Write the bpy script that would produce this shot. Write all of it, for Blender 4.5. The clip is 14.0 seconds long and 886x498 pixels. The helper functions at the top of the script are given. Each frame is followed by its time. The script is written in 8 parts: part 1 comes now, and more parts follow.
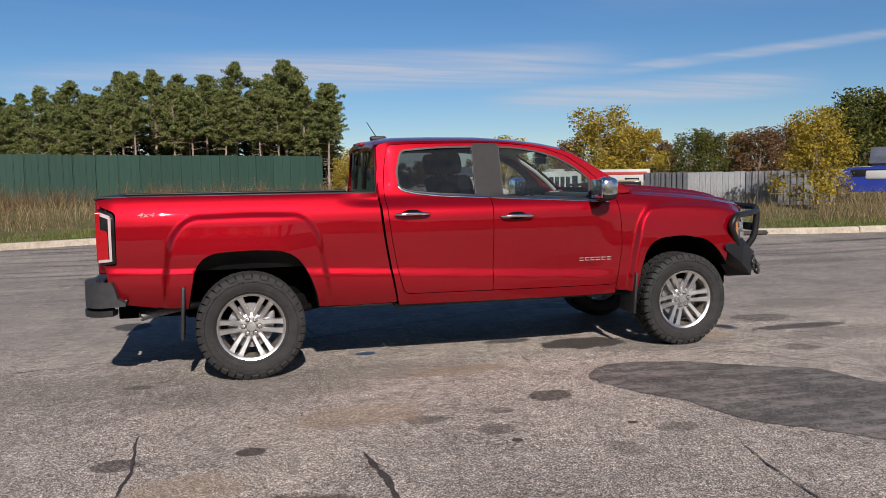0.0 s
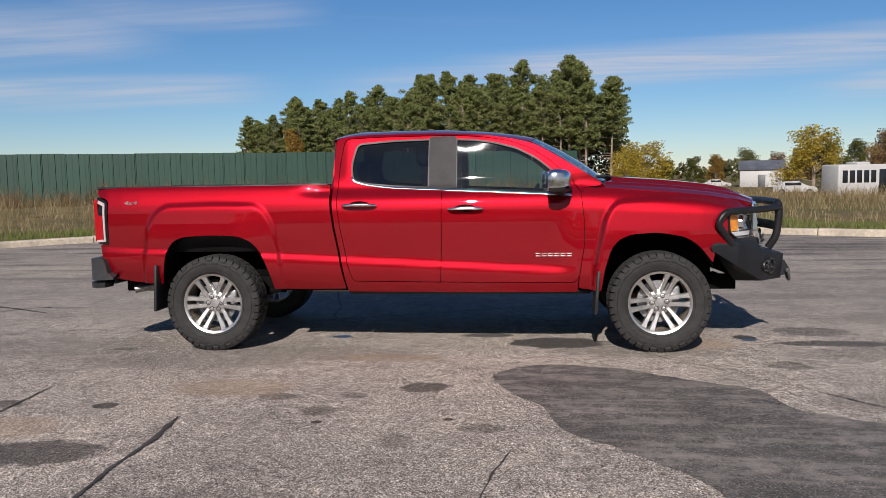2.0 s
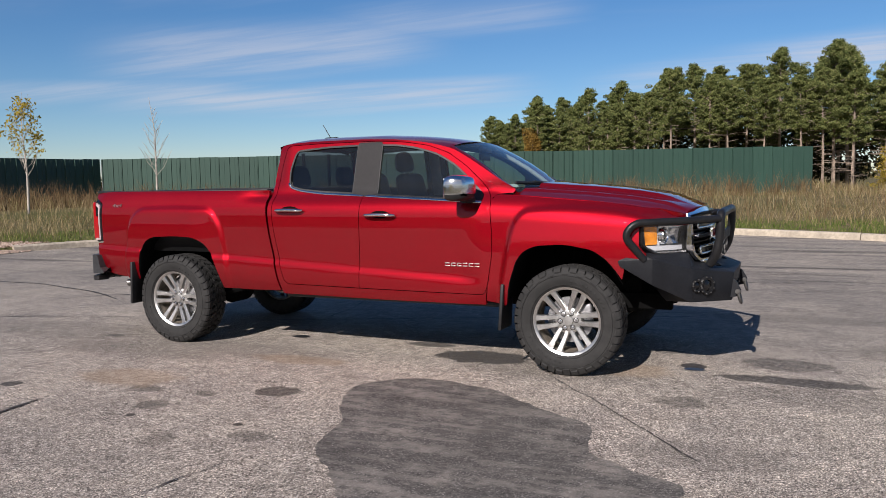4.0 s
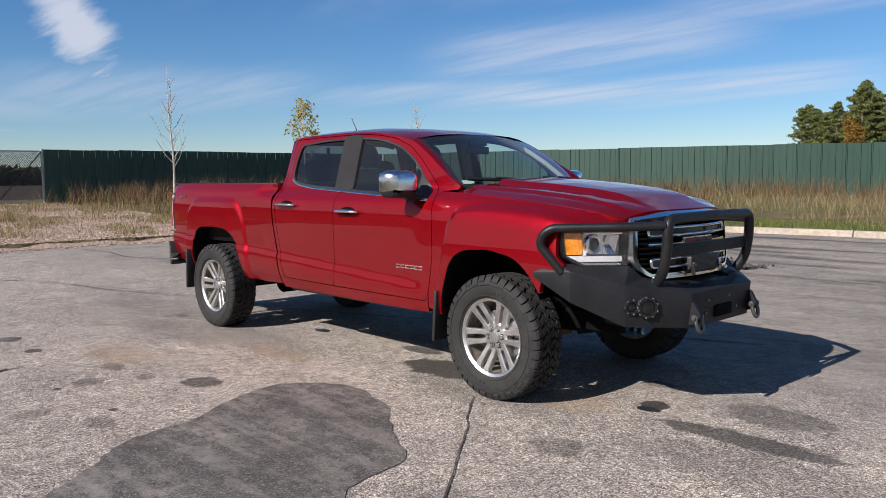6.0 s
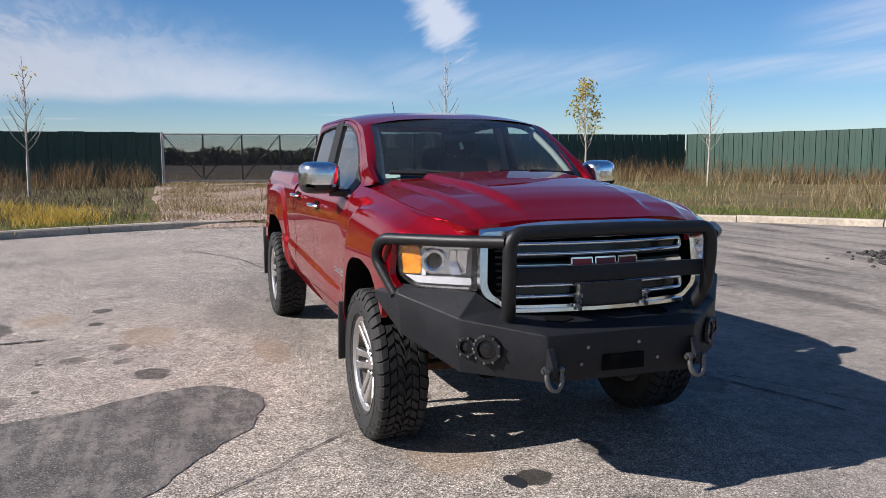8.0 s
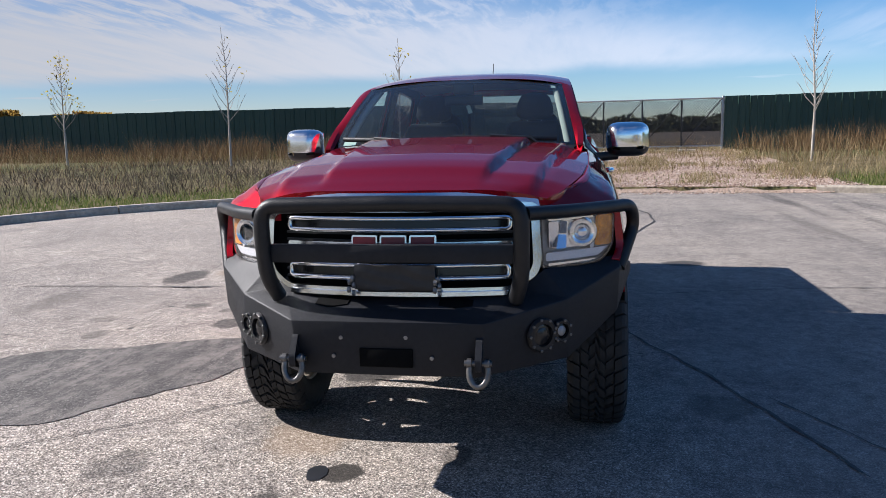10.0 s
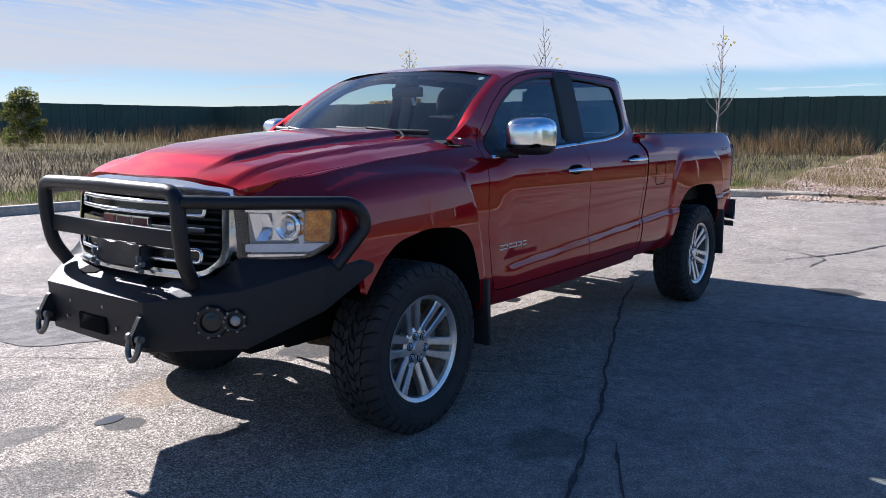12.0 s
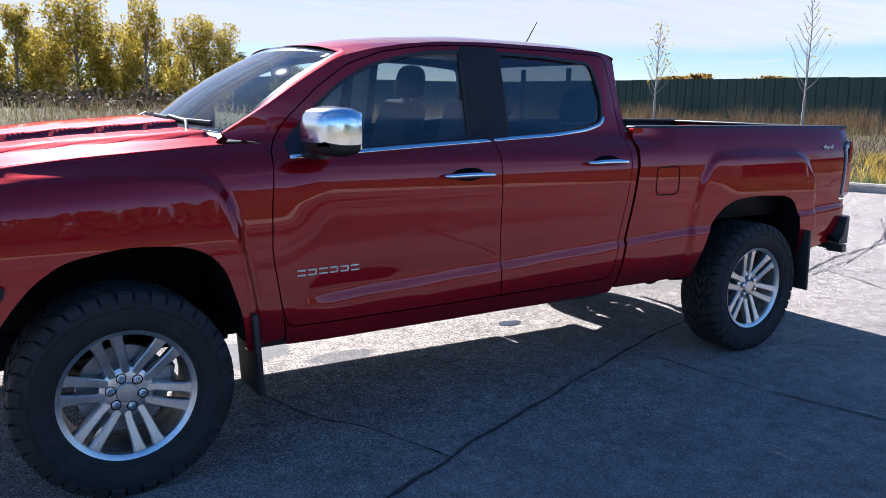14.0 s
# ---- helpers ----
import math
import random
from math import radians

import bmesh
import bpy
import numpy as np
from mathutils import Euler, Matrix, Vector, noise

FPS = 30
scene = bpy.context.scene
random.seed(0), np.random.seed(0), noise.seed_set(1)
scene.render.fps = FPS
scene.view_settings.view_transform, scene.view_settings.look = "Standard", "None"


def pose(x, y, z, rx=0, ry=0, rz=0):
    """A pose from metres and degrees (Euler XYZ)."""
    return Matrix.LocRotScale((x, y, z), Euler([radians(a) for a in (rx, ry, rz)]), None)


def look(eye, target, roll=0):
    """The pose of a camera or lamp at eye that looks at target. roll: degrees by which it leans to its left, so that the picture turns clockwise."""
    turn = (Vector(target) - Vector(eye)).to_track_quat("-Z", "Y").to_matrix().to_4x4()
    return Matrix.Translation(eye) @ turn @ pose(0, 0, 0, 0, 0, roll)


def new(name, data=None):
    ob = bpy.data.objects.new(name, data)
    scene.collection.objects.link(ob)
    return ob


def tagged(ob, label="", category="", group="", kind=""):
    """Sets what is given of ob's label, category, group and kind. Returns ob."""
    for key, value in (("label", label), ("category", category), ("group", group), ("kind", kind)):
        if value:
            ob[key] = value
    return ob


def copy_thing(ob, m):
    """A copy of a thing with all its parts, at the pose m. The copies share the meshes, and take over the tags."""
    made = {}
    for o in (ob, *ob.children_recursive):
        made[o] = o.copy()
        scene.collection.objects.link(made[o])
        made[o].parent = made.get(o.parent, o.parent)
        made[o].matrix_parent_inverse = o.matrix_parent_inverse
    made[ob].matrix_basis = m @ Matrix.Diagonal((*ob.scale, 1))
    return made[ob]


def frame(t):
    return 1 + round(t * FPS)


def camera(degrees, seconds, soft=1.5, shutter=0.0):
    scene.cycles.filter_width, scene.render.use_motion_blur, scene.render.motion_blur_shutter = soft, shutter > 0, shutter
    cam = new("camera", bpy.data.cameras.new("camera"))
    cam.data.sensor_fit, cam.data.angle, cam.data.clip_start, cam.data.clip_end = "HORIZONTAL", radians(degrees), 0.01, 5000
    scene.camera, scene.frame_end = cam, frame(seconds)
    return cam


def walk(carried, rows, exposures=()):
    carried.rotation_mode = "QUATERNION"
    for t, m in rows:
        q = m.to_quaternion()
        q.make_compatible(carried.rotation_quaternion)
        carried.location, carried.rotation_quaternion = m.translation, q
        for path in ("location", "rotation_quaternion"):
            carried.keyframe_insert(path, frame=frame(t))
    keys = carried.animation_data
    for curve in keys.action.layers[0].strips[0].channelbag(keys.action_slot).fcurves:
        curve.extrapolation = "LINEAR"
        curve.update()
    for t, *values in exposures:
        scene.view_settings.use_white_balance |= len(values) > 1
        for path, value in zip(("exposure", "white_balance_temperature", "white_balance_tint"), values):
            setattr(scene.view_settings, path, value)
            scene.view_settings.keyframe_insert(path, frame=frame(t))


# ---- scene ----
cam = camera(58.48, 14.0, soft=0.75)
# seconds, eye, target, roll
PATH = [
    (0, (-1.987, -6.7, 1.444), (-1.444, -4.784, 1.265), -0.9),
    (0.5, (-1.311, -6.858, 1.429), (-0.949, -4.899, 1.244), -0.9),
    (1, (-0.617, -7.003, 1.43), (-0.45, -5.019, 1.243), -1.0),
    (1.5, (0.05, -7.029, 1.403), (0.027, -5.037, 1.217), -0.9),
    (2, (0.738, -7.05, 1.382), (0.536, -5.068, 1.202), -1.0),
    (2.5, (1.405, -6.966, 1.381), (1.04, -5.008, 1.2), -1.0),
    (3, (2.065, -6.825, 1.38), (1.547, -4.902, 1.204), -1.1),
    (3.5, (2.697, -6.601, 1.383), (2.029, -4.724, 1.21), -1.0),
    (3.7, (2.929, -6.468, 1.401), (2.201, -4.613, 1.228), -1.0),
    (5.8, (4.965, -4.639, 1.387), (3.577, -3.21, 1.207), -0.8),
    (6, (5.09, -4.41, 1.375), (3.645, -3.039, 1.197), -0.6),
    (6.5, (5.349, -3.8, 1.379), (3.773, -2.583, 1.196), -0.4),
    (7, (5.507, -3.146, 1.399), (3.816, -2.095, 1.207), -0.3),
    (7.5, (5.686, -2.499, 1.417), (3.893, -1.636, 1.214), -0.2),
    (8, (5.718, -1.804, 1.43), (3.841, -1.152, 1.21), -0.3),
    (8.2, (5.752, -1.531, 1.41), (3.846, -0.97, 1.179), -0.4),
    (10.3, (5.502, 1.103, 1.387), (3.589, 0.599, 1.095), -1.2),
    (10.5, (5.435, 1.364, 1.386), (3.55, 0.764, 1.09), -1.1),
    (11, (5.155, 1.942, 1.372), (3.357, 1.119, 1.064), -0.8),
    (11.5, (4.869, 2.508, 1.368), (3.175, 1.491, 1.059), -0.3),
    (12, (4.512, 3.03, 1.374), (2.932, 1.841, 1.073), 0.3),
    (12.5, (4.052, 3.46, 1.376), (2.592, 2.125, 1.081), 1.3),
    (13, (3.556, 3.758, 1.395), (2.22, 2.3, 1.094), 1.7),
    (13.5, (2.938, 3.844, 1.428), (1.732, 2.282, 1.103), 1.8),
    (14, (2.306, 3.775, 1.464), (1.244, 2.122, 1.095), 1.1),
]
walk(cam, [(t, look(eye, target, roll)) for t, eye, target, roll in PATH], [
    (0.0, 0.15, 6450, 15), (3.5, 0.26, 6400, 15), (6.0, 0.48, 6300, 14), (8.0, 0.64, 6200, 14), (10.5, 0.94, 6000, 14), (12.5, 1.20, 5750, 14), (14.0, 1.48, 5650, 15)])


# ---------------------------------------------------------------- sky and sun
SUN_UP, SUN_FROM = 34.5, 184.5  # degrees: elevation, and bearing clockwise from +y
sun = new("sun", bpy.data.lights.new("sun", "SUN"))
sun.data.energy, sun.data.angle, sun.data.color = 5.0, radians(0.53), (1.0, 0.94, 0.86)
bear = radians(SUN_FROM)
toward = Vector((math.sin(bear) * math.cos(radians(SUN_UP)), math.cos(bear) * math.cos(radians(SUN_UP)), math.sin(radians(SUN_UP))))
sun.matrix_world = look(toward * 50, (0, 0, 0))

world = bpy.data.worlds.new("sky")
scene.world = world
world.use_nodes = True
wn = world.node_tree
bg = wn.nodes["Background"]
sky = wn.nodes.new("ShaderNodeTexSky")
sky.sky_type, sky.sun_disc = "NISHITA", False
sky.sun_elevation, sky.sun_rotation = radians(SUN_UP), bear
sky.altitude, sky.air_density, sky.dust_density, sky.ozone_density = 250, 1.0, 0.0, 6.0
# thin cirrus, thicker towards the sun, on a flat layer overhead
tc = wn.nodes.new("ShaderNodeTexCoord")
sep = wn.nodes.new("ShaderNodeSeparateXYZ")
wn.links.new(tc.outputs["Generated"], sep.inputs[0])


def wmath(op, a, b=0.0, c=0.0):
    m = wn.nodes.new("ShaderNodeMath")
    m.operation = op
    for s, v in zip(m.inputs, (a, b, c)):
        if hasattr(v, "links"):
            wn.links.new(v, s)
        else:
            s.default_value = v
    return m.outputs[0]


X, Y, Z = sep.outputs
zz = wmath("MAXIMUM", wmath("ADD", Z, 0.055), 0.03)
comb = wn.nodes.new("ShaderNodeCombineXYZ")
wn.links.new(wmath("DIVIDE", X, zz), comb.inputs[0])
wn.links.new(wmath("DIVIDE", Y, zz), comb.inputs[1])


def cloud_layer(scale, stretch, turn, detail, rough, shift):
    mp = wn.nodes.new("ShaderNodeMapping")
    mp.inputs["Scale"].default_value = (scale * stretch[0], scale * stretch[1], 1)
    mp.inputs["Rotation"].default_value = (0, 0, radians(turn))
    mp.inputs["Location"].default_value = shift
    wn.links.new(comb.outputs[0], mp.inputs["Vector"])
    n = wn.nodes.new("ShaderNodeTexNoise")
    n.inputs["Scale"].default_value, n.inputs["Detail"].default_value, n.inputs["Roughness"].default_value = 1.0, detail, rough
    n.inputs["Distortion"].default_value = 0.4
    wn.links.new(mp.outputs[0], n.inputs["Vector"])
    return n.outputs["Fac"]


def wramp(v, a, b):
    r = wn.nodes.new("ShaderNodeMapRange")
    r.interpolation_type = "SMOOTHSTEP"
    r.inputs["From Min"].default_value, r.inputs["From Max"].default_value = a, b
    wn.links.new(v, r.inputs["Value"])
    return r.outputs[0]


BEARING = wmath("MULTIPLY", wmath("ARCTAN2", X, Y), 180 / math.pi)
BEARING = wmath("SUBTRACT", BEARING, wmath("MULTIPLY", wmath("GREATER_THAN", BEARING, 90.0), 360.0))
UP = wmath("MULTIPLY", wmath("ARCSINE", Z), 180 / math.pi)
wisp = cloud_layer(1.6, (0.35, 2.4), 14, 7, 0.62, (5.3, 2.2, 0))
soft_n = cloud_layer(0.42, (0.5, 1.5), 20, 6, 0.58, (3.1, 0.4, 0))
ripple = cloud_layer(3.4, (0.55, 1.9), 8, 5, 0.6, (1.0, 7.7, 0))


def streak(b0, e0, b1, e1, half, strength):
    """A feathered streak of cirrus from one bearing and height to another, in degrees."""
    along = wmath("DIVIDE", wmath("SUBTRACT", BEARING, b0), b1 - b0)
    mid_e = wmath("MULTIPLY_ADD", along, e1 - e0, e0)
    off = wmath("DIVIDE", wmath("ABSOLUTE", wmath("SUBTRACT", UP, mid_e)), half)
    off = wmath("ADD", off, wmath("MULTIPLY", wmath("SUBTRACT", soft_n, 0.5), 1.5))
    body = wramp(wmath("SUBTRACT", 1.0, off), -0.35, 0.9)
    ends = wmath("MULTIPLY", wramp(along, 0.0, 0.3), wramp(wmath("SUBTRACT", 1.0, along), 0.0, 0.3))
    grain = wmath("MULTIPLY_ADD", wramp(wisp, 0.34, 0.68), 0.6, 0.4)
    return wmath("MULTIPLY", wmath("MULTIPLY", body, ends), wmath("MULTIPLY", grain, strength))


# high cirrus: overhead noise, then the streaks from north-east round to west
cover = wmath("MULTIPLY", wramp(soft_n, 0.50, 0.76), wmath("MULTIPLY", wramp(UP, 9.0, 16.0), 0.6))
for args in ((-9, 7.3, 32, 7.9, 1.3, 0.80), (24, 7.0, 52, 9.0, 0.35, 0.60), (17, 5.2, 43, 5.9, 0.85, 0.80), (-16, 6.0, 8, 8.2, 1.2, 0.45), (-50, 5.6, -15, 6.2, 1.0, 0.75), (-50, 8.0, -22, 10.0, 2.0, 0.55),
             (-34, 10.8, -12, 11.6, 1.4, 0.40), (-58, 5.6, -36, 6.9, 0.8, 0.50), (-38, 6.4, -16, 7.0, 0.6, 0.45), (-80, 5.8, -52, 6.6, 1.6, 0.35)):
    cover = wmath("MAXIMUM", cover, streak(*args))
# a wide sheet of cloud from the west round to the south, level below, rippled above, and small cumulus under it
floor_e = wmath("MULTIPLY_ADD", wmath("ADD", BEARING, 75.0), 0.0105, 4.15)
floor_e = wmath("ADD", floor_e, wmath("MULTIPLY", wmath("SUBTRACT", soft_n, 0.5), 1.4))
sheet_c = wramp(wmath("SUBTRACT", UP, floor_e), -0.35, 0.75)
skew = wmath("SUBTRACT", wmath("SUBTRACT", -72.0, BEARING), wmath("MULTIPLY", wmath("SUBTRACT", UP, 6.2), 4.0))
skew = wmath("ADD", skew, wmath("MULTIPLY", wmath("SUBTRACT", soft_n, 0.5), 22.0))
sheet_c = wmath("MULTIPLY", sheet_c, wmath("MULTIPLY", wramp(skew, -4.0, 22.0), wmath("MULTIPLY_ADD", wramp(wmath("SUBTRACT", -88.0, BEARING), 0.0, 25.0), 0.22, 0.76)))
roughen = wramp(wmath("ADD", UP, wmath("MULTIPLY", wmath("SUBTRACT", soft_n, 0.5), 5.0)), 6.4, 8.6)
ridged = wmath("MULTIPLY_ADD", wramp(ripple, 0.40, 0.60), 0.55, 0.40)
sheet_c = wmath("MULTIPLY", sheet_c, wmath("ADD", wmath("SUBTRACT", 1.0, roughen), wmath("MULTIPLY", roughen, ridged)))
sheet_c = wmath("MULTIPLY", sheet_c, wmath("MULTIPLY_ADD", wramp(wisp, 0.25, 0.6), 0.22, 0.78))
sheet_c = wmath("MULTIPLY", sheet_c, wramp(wmath("ADD", BEARING, 262.0), 0.0, 40.0))
cover = wmath("MAXIMUM", cover, sheet_c)
puff = wmath("SUBTRACT", 1.0, wmath("DIVIDE", wmath("ABSOLUTE", wmath("SUBTRACT", UP, 2.75)), 0.75))
puff = wramp(wmath("ADD", puff, wmath("MULTIPLY", wmath("SUBTRACT", cloud_layer(0.9, (1.2, 0.5), 60, 4, 0.55, (2.0, 5.0, 0)), 0.62), 7.0)), 0.55, 1.0)
cover = wmath("MAXIMUM", cover, wmath("MULTIPLY", wmath("MULTIPLY", puff, wramp(wmath("SUBTRACT", -72.0, BEARING), 0.0, 8.0)), 0.6))


# one small feather cloud to the west, leaning
fu = wmath("DIVIDE", wmath("ADD", wmath("ADD", BEARING, 70.8), wmath("MULTIPLY", wmath("SUBTRACT", UP, 9.7), 0.45)), 2.1)
fv = wmath("DIVIDE", wmath("SUBTRACT", UP, 10.4), 3.4)
fr = wmath("SQRT", wmath("ADD", wmath("MULTIPLY", fu, fu), wmath("MULTIPLY", fv, fv)))
fr = wmath("ADD", fr, wmath("ADD", wmath("MULTIPLY", wmath("SUBTRACT", wisp, 0.5), 2.2), wmath("MULTIPLY", wmath("SUBTRACT", ripple, 0.5), 0.8)))
cover = wmath("MAXIMUM", cover, wmath("MULTIPLY", wramp(wmath("SUBTRACT", 1.0, fr), -0.15, 0.75), 0.88))
cover = wmath("MULTIPLY", cover, 0.92)
mixs = wn.nodes.new("ShaderNodeMix")
mixs.data_type = "RGBA"
wn.links.new(cover, mixs.inputs[0])
deep = wn.nodes.new("ShaderNodeHueSaturation")
deep.inputs["Saturation"].default_value = 1.15
wn.links.new(sky.outputs[0], deep.inputs["Color"])
# the sky is deepest opposite the sun, and the cloud sheet thick and greyer before it
sunward = wramp(wmath("MULTIPLY", Y, -1.0), -0.35, 0.75)
tone = wn.nodes.new("ShaderNodeMix")
tone.data_type = "RGBA"
tone.blend_type = "MULTIPLY"
wn.links.new(sunward, tone.inputs[0])
wn.links.new(deep.outputs[0], tone.inputs[6])
tone.inputs[7].default_value = (0.70, 0.62, 0.62, 1)
wn.links.new(tone.outputs[2], mixs.inputs[6])
cloud_c = wn.nodes.new("ShaderNodeMix")
cloud_c.data_type = "RGBA"
wn.links.new(sunward, cloud_c.inputs[0])
cloud_c.inputs[6].default_value = (7.0, 7.3, 7.9, 1)
cloud_c.inputs[7].default_value = (4.6, 4.5, 4.4, 1)
wn.links.new(cloud_c.outputs[2], mixs.inputs[7])
wn.links.new(mixs.outputs[2], bg.inputs["Color"])
bg.inputs["Strength"].default_value = 0.070


# ---------------------------------------------------------------- helpers
from mathutils.geometry import delaunay_2d_cdt

rnd = random.Random(7)


def clamp01(v):
    return np.clip(v, 0.0, 1.0)


def sstep(a, b, v):
    t = clamp01((np.asarray(v, float) - a) / (b - a))
    return t * t * (3 - 2 * t)


def lerp(a, b, t):
    return a + (b - a) * t


def part(name, bm, material, parent=None, label="", smooth=True):
    """One mesh object from a bmesh, under a thing or a part, in the truck's or thing's own space."""
    me = bpy.data.meshes.new(name)
    bm.normal_update()
    bm.to_mesh(me)
    bm.free()
    if smooth:
        me.polygons.foreach_set("use_smooth", [True] * len(me.polygons))
    if material:
        me.materials.append(material)
    ob = new(name, me)
    if parent is not None:
        ob.parent = parent
    if label:
        ob["label"] = label
    return ob


def raw(name, verts, faces, material, parent=None, label="", smooth=False):
    """One mesh object from plain lists."""
    me = bpy.data.meshes.new(name)
    me.from_pydata([tuple(v) for v in verts], [], [tuple(f) for f in faces])
    if smooth:
        me.polygons.foreach_set("use_smooth", [True] * len(me.polygons))
    if material:
        me.materials.append(material)
    ob = new(name, me)
    if parent is not None:
        ob.parent = parent
    if label:
        ob["label"] = label
    return ob


def empty(name, label, category, group="", kind="", at=(0, 0, 0), turn=0.0):
    ob = new(name, None)
    ob.matrix_basis = pose(*at, 0, 0, turn)
    return tagged(ob, label, category, group, kind)


def sharpen(bm, degrees=35):
    """Marks creases so that smooth shading keeps the crisp edges."""
    bm.normal_update()
    for e in bm.edges:
        if len(e.link_faces) == 2 and e.calc_face_angle(0.0) > radians(degrees):
            e.smooth = False
    return bm


def joined(*bms):
    out = bmesh.new()
    for b in bms:
        me = bpy.data.meshes.new("tmp")
        b.to_mesh(me)
        b.free()
        out.from_mesh(me)
        bpy.data.meshes.remove(me)
    return out


def box(x0, x1, y0, y1, z0, z1, bevel=0.0, seg=2, turn=None, at=None):
    bm = bmesh.new()
    bmesh.ops.create_cube(bm, size=1)
    c = Vector(((x0 + x1) / 2, (y0 + y1) / 2, (z0 + z1) / 2))
    bmesh.ops.scale(bm, vec=(abs(x1 - x0), abs(y1 - y0), abs(z1 - z0)), verts=bm.verts)
    if bevel:
        bmesh.ops.bevel(bm, geom=bm.edges[:], offset=bevel, segments=seg, profile=0.5, affect="EDGES")
    m = Matrix.Translation(c)
    if turn is not None:
        m = m @ Euler([radians(a) for a in turn]).to_matrix().to_4x4()
    bmesh.ops.transform(bm, matrix=m, verts=bm.verts)
    return sharpen(bm, 50)


def frames_along(pts):
    pts = [Vector(p) for p in pts]
    tang = []
    for i in range(len(pts)):
        a, b = pts[max(i - 1, 0)], pts[min(i + 1, len(pts) - 1)]
        tang.append((b - a).normalized())
    up = Vector((0, 0, 1)) if abs(tang[0].z) < 0.9 else Vector((1, 0, 0))
    n = tang[0].cross(up).normalized()
    out = []
    for p, t in zip(pts, tang):
        n = (n - t * n.dot(t)).normalized()
        out.append((p, t, n, t.cross(n)))
    return out


def rounded(pts, r, n=6):
    """A polyline with its inner corners rounded by about r."""
    pts = [Vector(p) for p in pts]
    out = [pts[0]]
    for a, b, c in zip(pts, pts[1:], pts[2:]):
        d1, d2 = (a - b), (c - b)
        k = min(r, d1.length * 0.48, d2.length * 0.48)
        p, q = b + d1.normalized() * k, b + d2.normalized() * k
        for i in range(n + 1):
            t = i / n
            out.append(p * (1 - t) ** 2 + b * 2 * t * (1 - t) + q * t * t)
    out.append(pts[-1])
    return out


def tube(pts, r, seg=12, closed=False, cap=True, flat=None):
    """A round (or flat) bar along points; r may be a list."""
    bm = bmesh.new()
    fr = frames_along(pts)
    rs = r if hasattr(r, "__len__") else [r] * len(fr)
    rings = []
    for (p, t, n, b), rad in zip(fr, rs):
        ring = []
        for k in range(seg):
            a = 2 * math.pi * k / seg
            ca, sa = math.cos(a) * rad, math.sin(a) * rad
            if flat:
                ca, sa = ca * flat[0], sa * flat[1]
            ring.append(bm.verts.new(p + n * ca + b * sa))
        rings.append(ring)
    pairs = list(zip(rings, rings[1:])) + ([(rings[-1], rings[0])] if closed else [])
    for r0, r1 in pairs:
        for k in range(seg):
            bm.faces.new((r0[k], r0[(k + 1) % seg], r1[(k + 1) % seg], r1[k]))
    if cap and not closed:
        bm.faces.new(rings[0][::-1])
        bm.faces.new(rings[-1])
    bmesh.ops.recalc_face_normals(bm, faces=bm.faces)
    return sharpen(bm, 50)


def lathe(profile, seg=48, axis="y", closed=False):
    """Turns (radius, height) pairs round an axis."""
    bm = bmesh.new()
    rings = []
    for rad, h in profile:
        ring = []
        for k in range(seg):
            a = 2 * math.pi * k / seg
            c, s = rad * math.cos(a), rad * math.sin(a)
            ring.append(bm.verts.new((c, h, s) if axis == "y" else (c, s, h) if axis == "z" else (h, c, s)))
        rings.append(ring)
    pairs = list(zip(rings, rings[1:])) + ([(rings[-1], rings[0])] if closed else [])
    for r0, r1 in pairs:
        for k in range(seg):
            bm.faces.new((r0[k], r0[(k + 1) % seg], r1[(k + 1) % seg], r1[k]))
    bmesh.ops.recalc_face_normals(bm, faces=bm.faces)
    return sharpen(bm, 40)


def disc(r, h0, h1, seg=24, axis="y", bevel=0.0):
    b = bevel or abs(h1 - h0) * 0.2
    s = 1 if h1 > h0 else -1
    return lathe([(1e-4, h0), (r, h0), (r, h1 - s * b), (r - b, h1), (1e-4, h1)], seg, axis)


def sheet(fn, nu, nv):
    """A grid of quads; fn(u, v) gives a place, u and v from 0 to 1."""
    bm = bmesh.new()
    vs = [[bm.verts.new(fn(i / nu, j / nv)) for j in range(nv + 1)] for i in range(nu + 1)]
    for i in range(nu):
        for j in range(nv):
            bm.faces.new((vs[i][j], vs[i + 1][j], vs[i + 1][j + 1], vs[i][j + 1]))
    return bm


def moved(bm, m):
    bmesh.ops.transform(bm, matrix=m, verts=bm.verts)
    if m.determinant() < 0:
        bmesh.ops.reverse_faces(bm, faces=bm.faces)
    return bm


def smooth_poly(pts, r=0.02, n=4):
    """A closed 2D outline with rounded corners; a third number sets a corner's own radius."""
    out = []
    m = len(pts)
    for i in range(m):
        a, b, c = (np.array(pts[k % m][:2], float) for k in (i - 1, i, i + 1))
        rr = pts[i][2] if len(pts[i]) > 2 else r
        d1, d2 = a - b, c - b
        l1, l2 = np.linalg.norm(d1), np.linalg.norm(d2)
        k = min(rr, l1 * 0.45, l2 * 0.45)
        if k < 1e-4:
            out.append(b)
            continue
        p, q = b + d1 / l1 * k, b + d2 / l2 * k
        for j in range(n + 1):
            t = j / n
            out.append(p * (1 - t) ** 2 + b * 2 * t * (1 - t) + q * t * t)
    return np.array(out)


def dense(poly, step):
    out = []
    for a, b in zip(poly, np.roll(poly, -1, axis=0)):
        n = max(1, int(np.linalg.norm(b - a) / step))
        for k in range(n):
            out.append(a + (b - a) * k / n)
    return np.array(out)


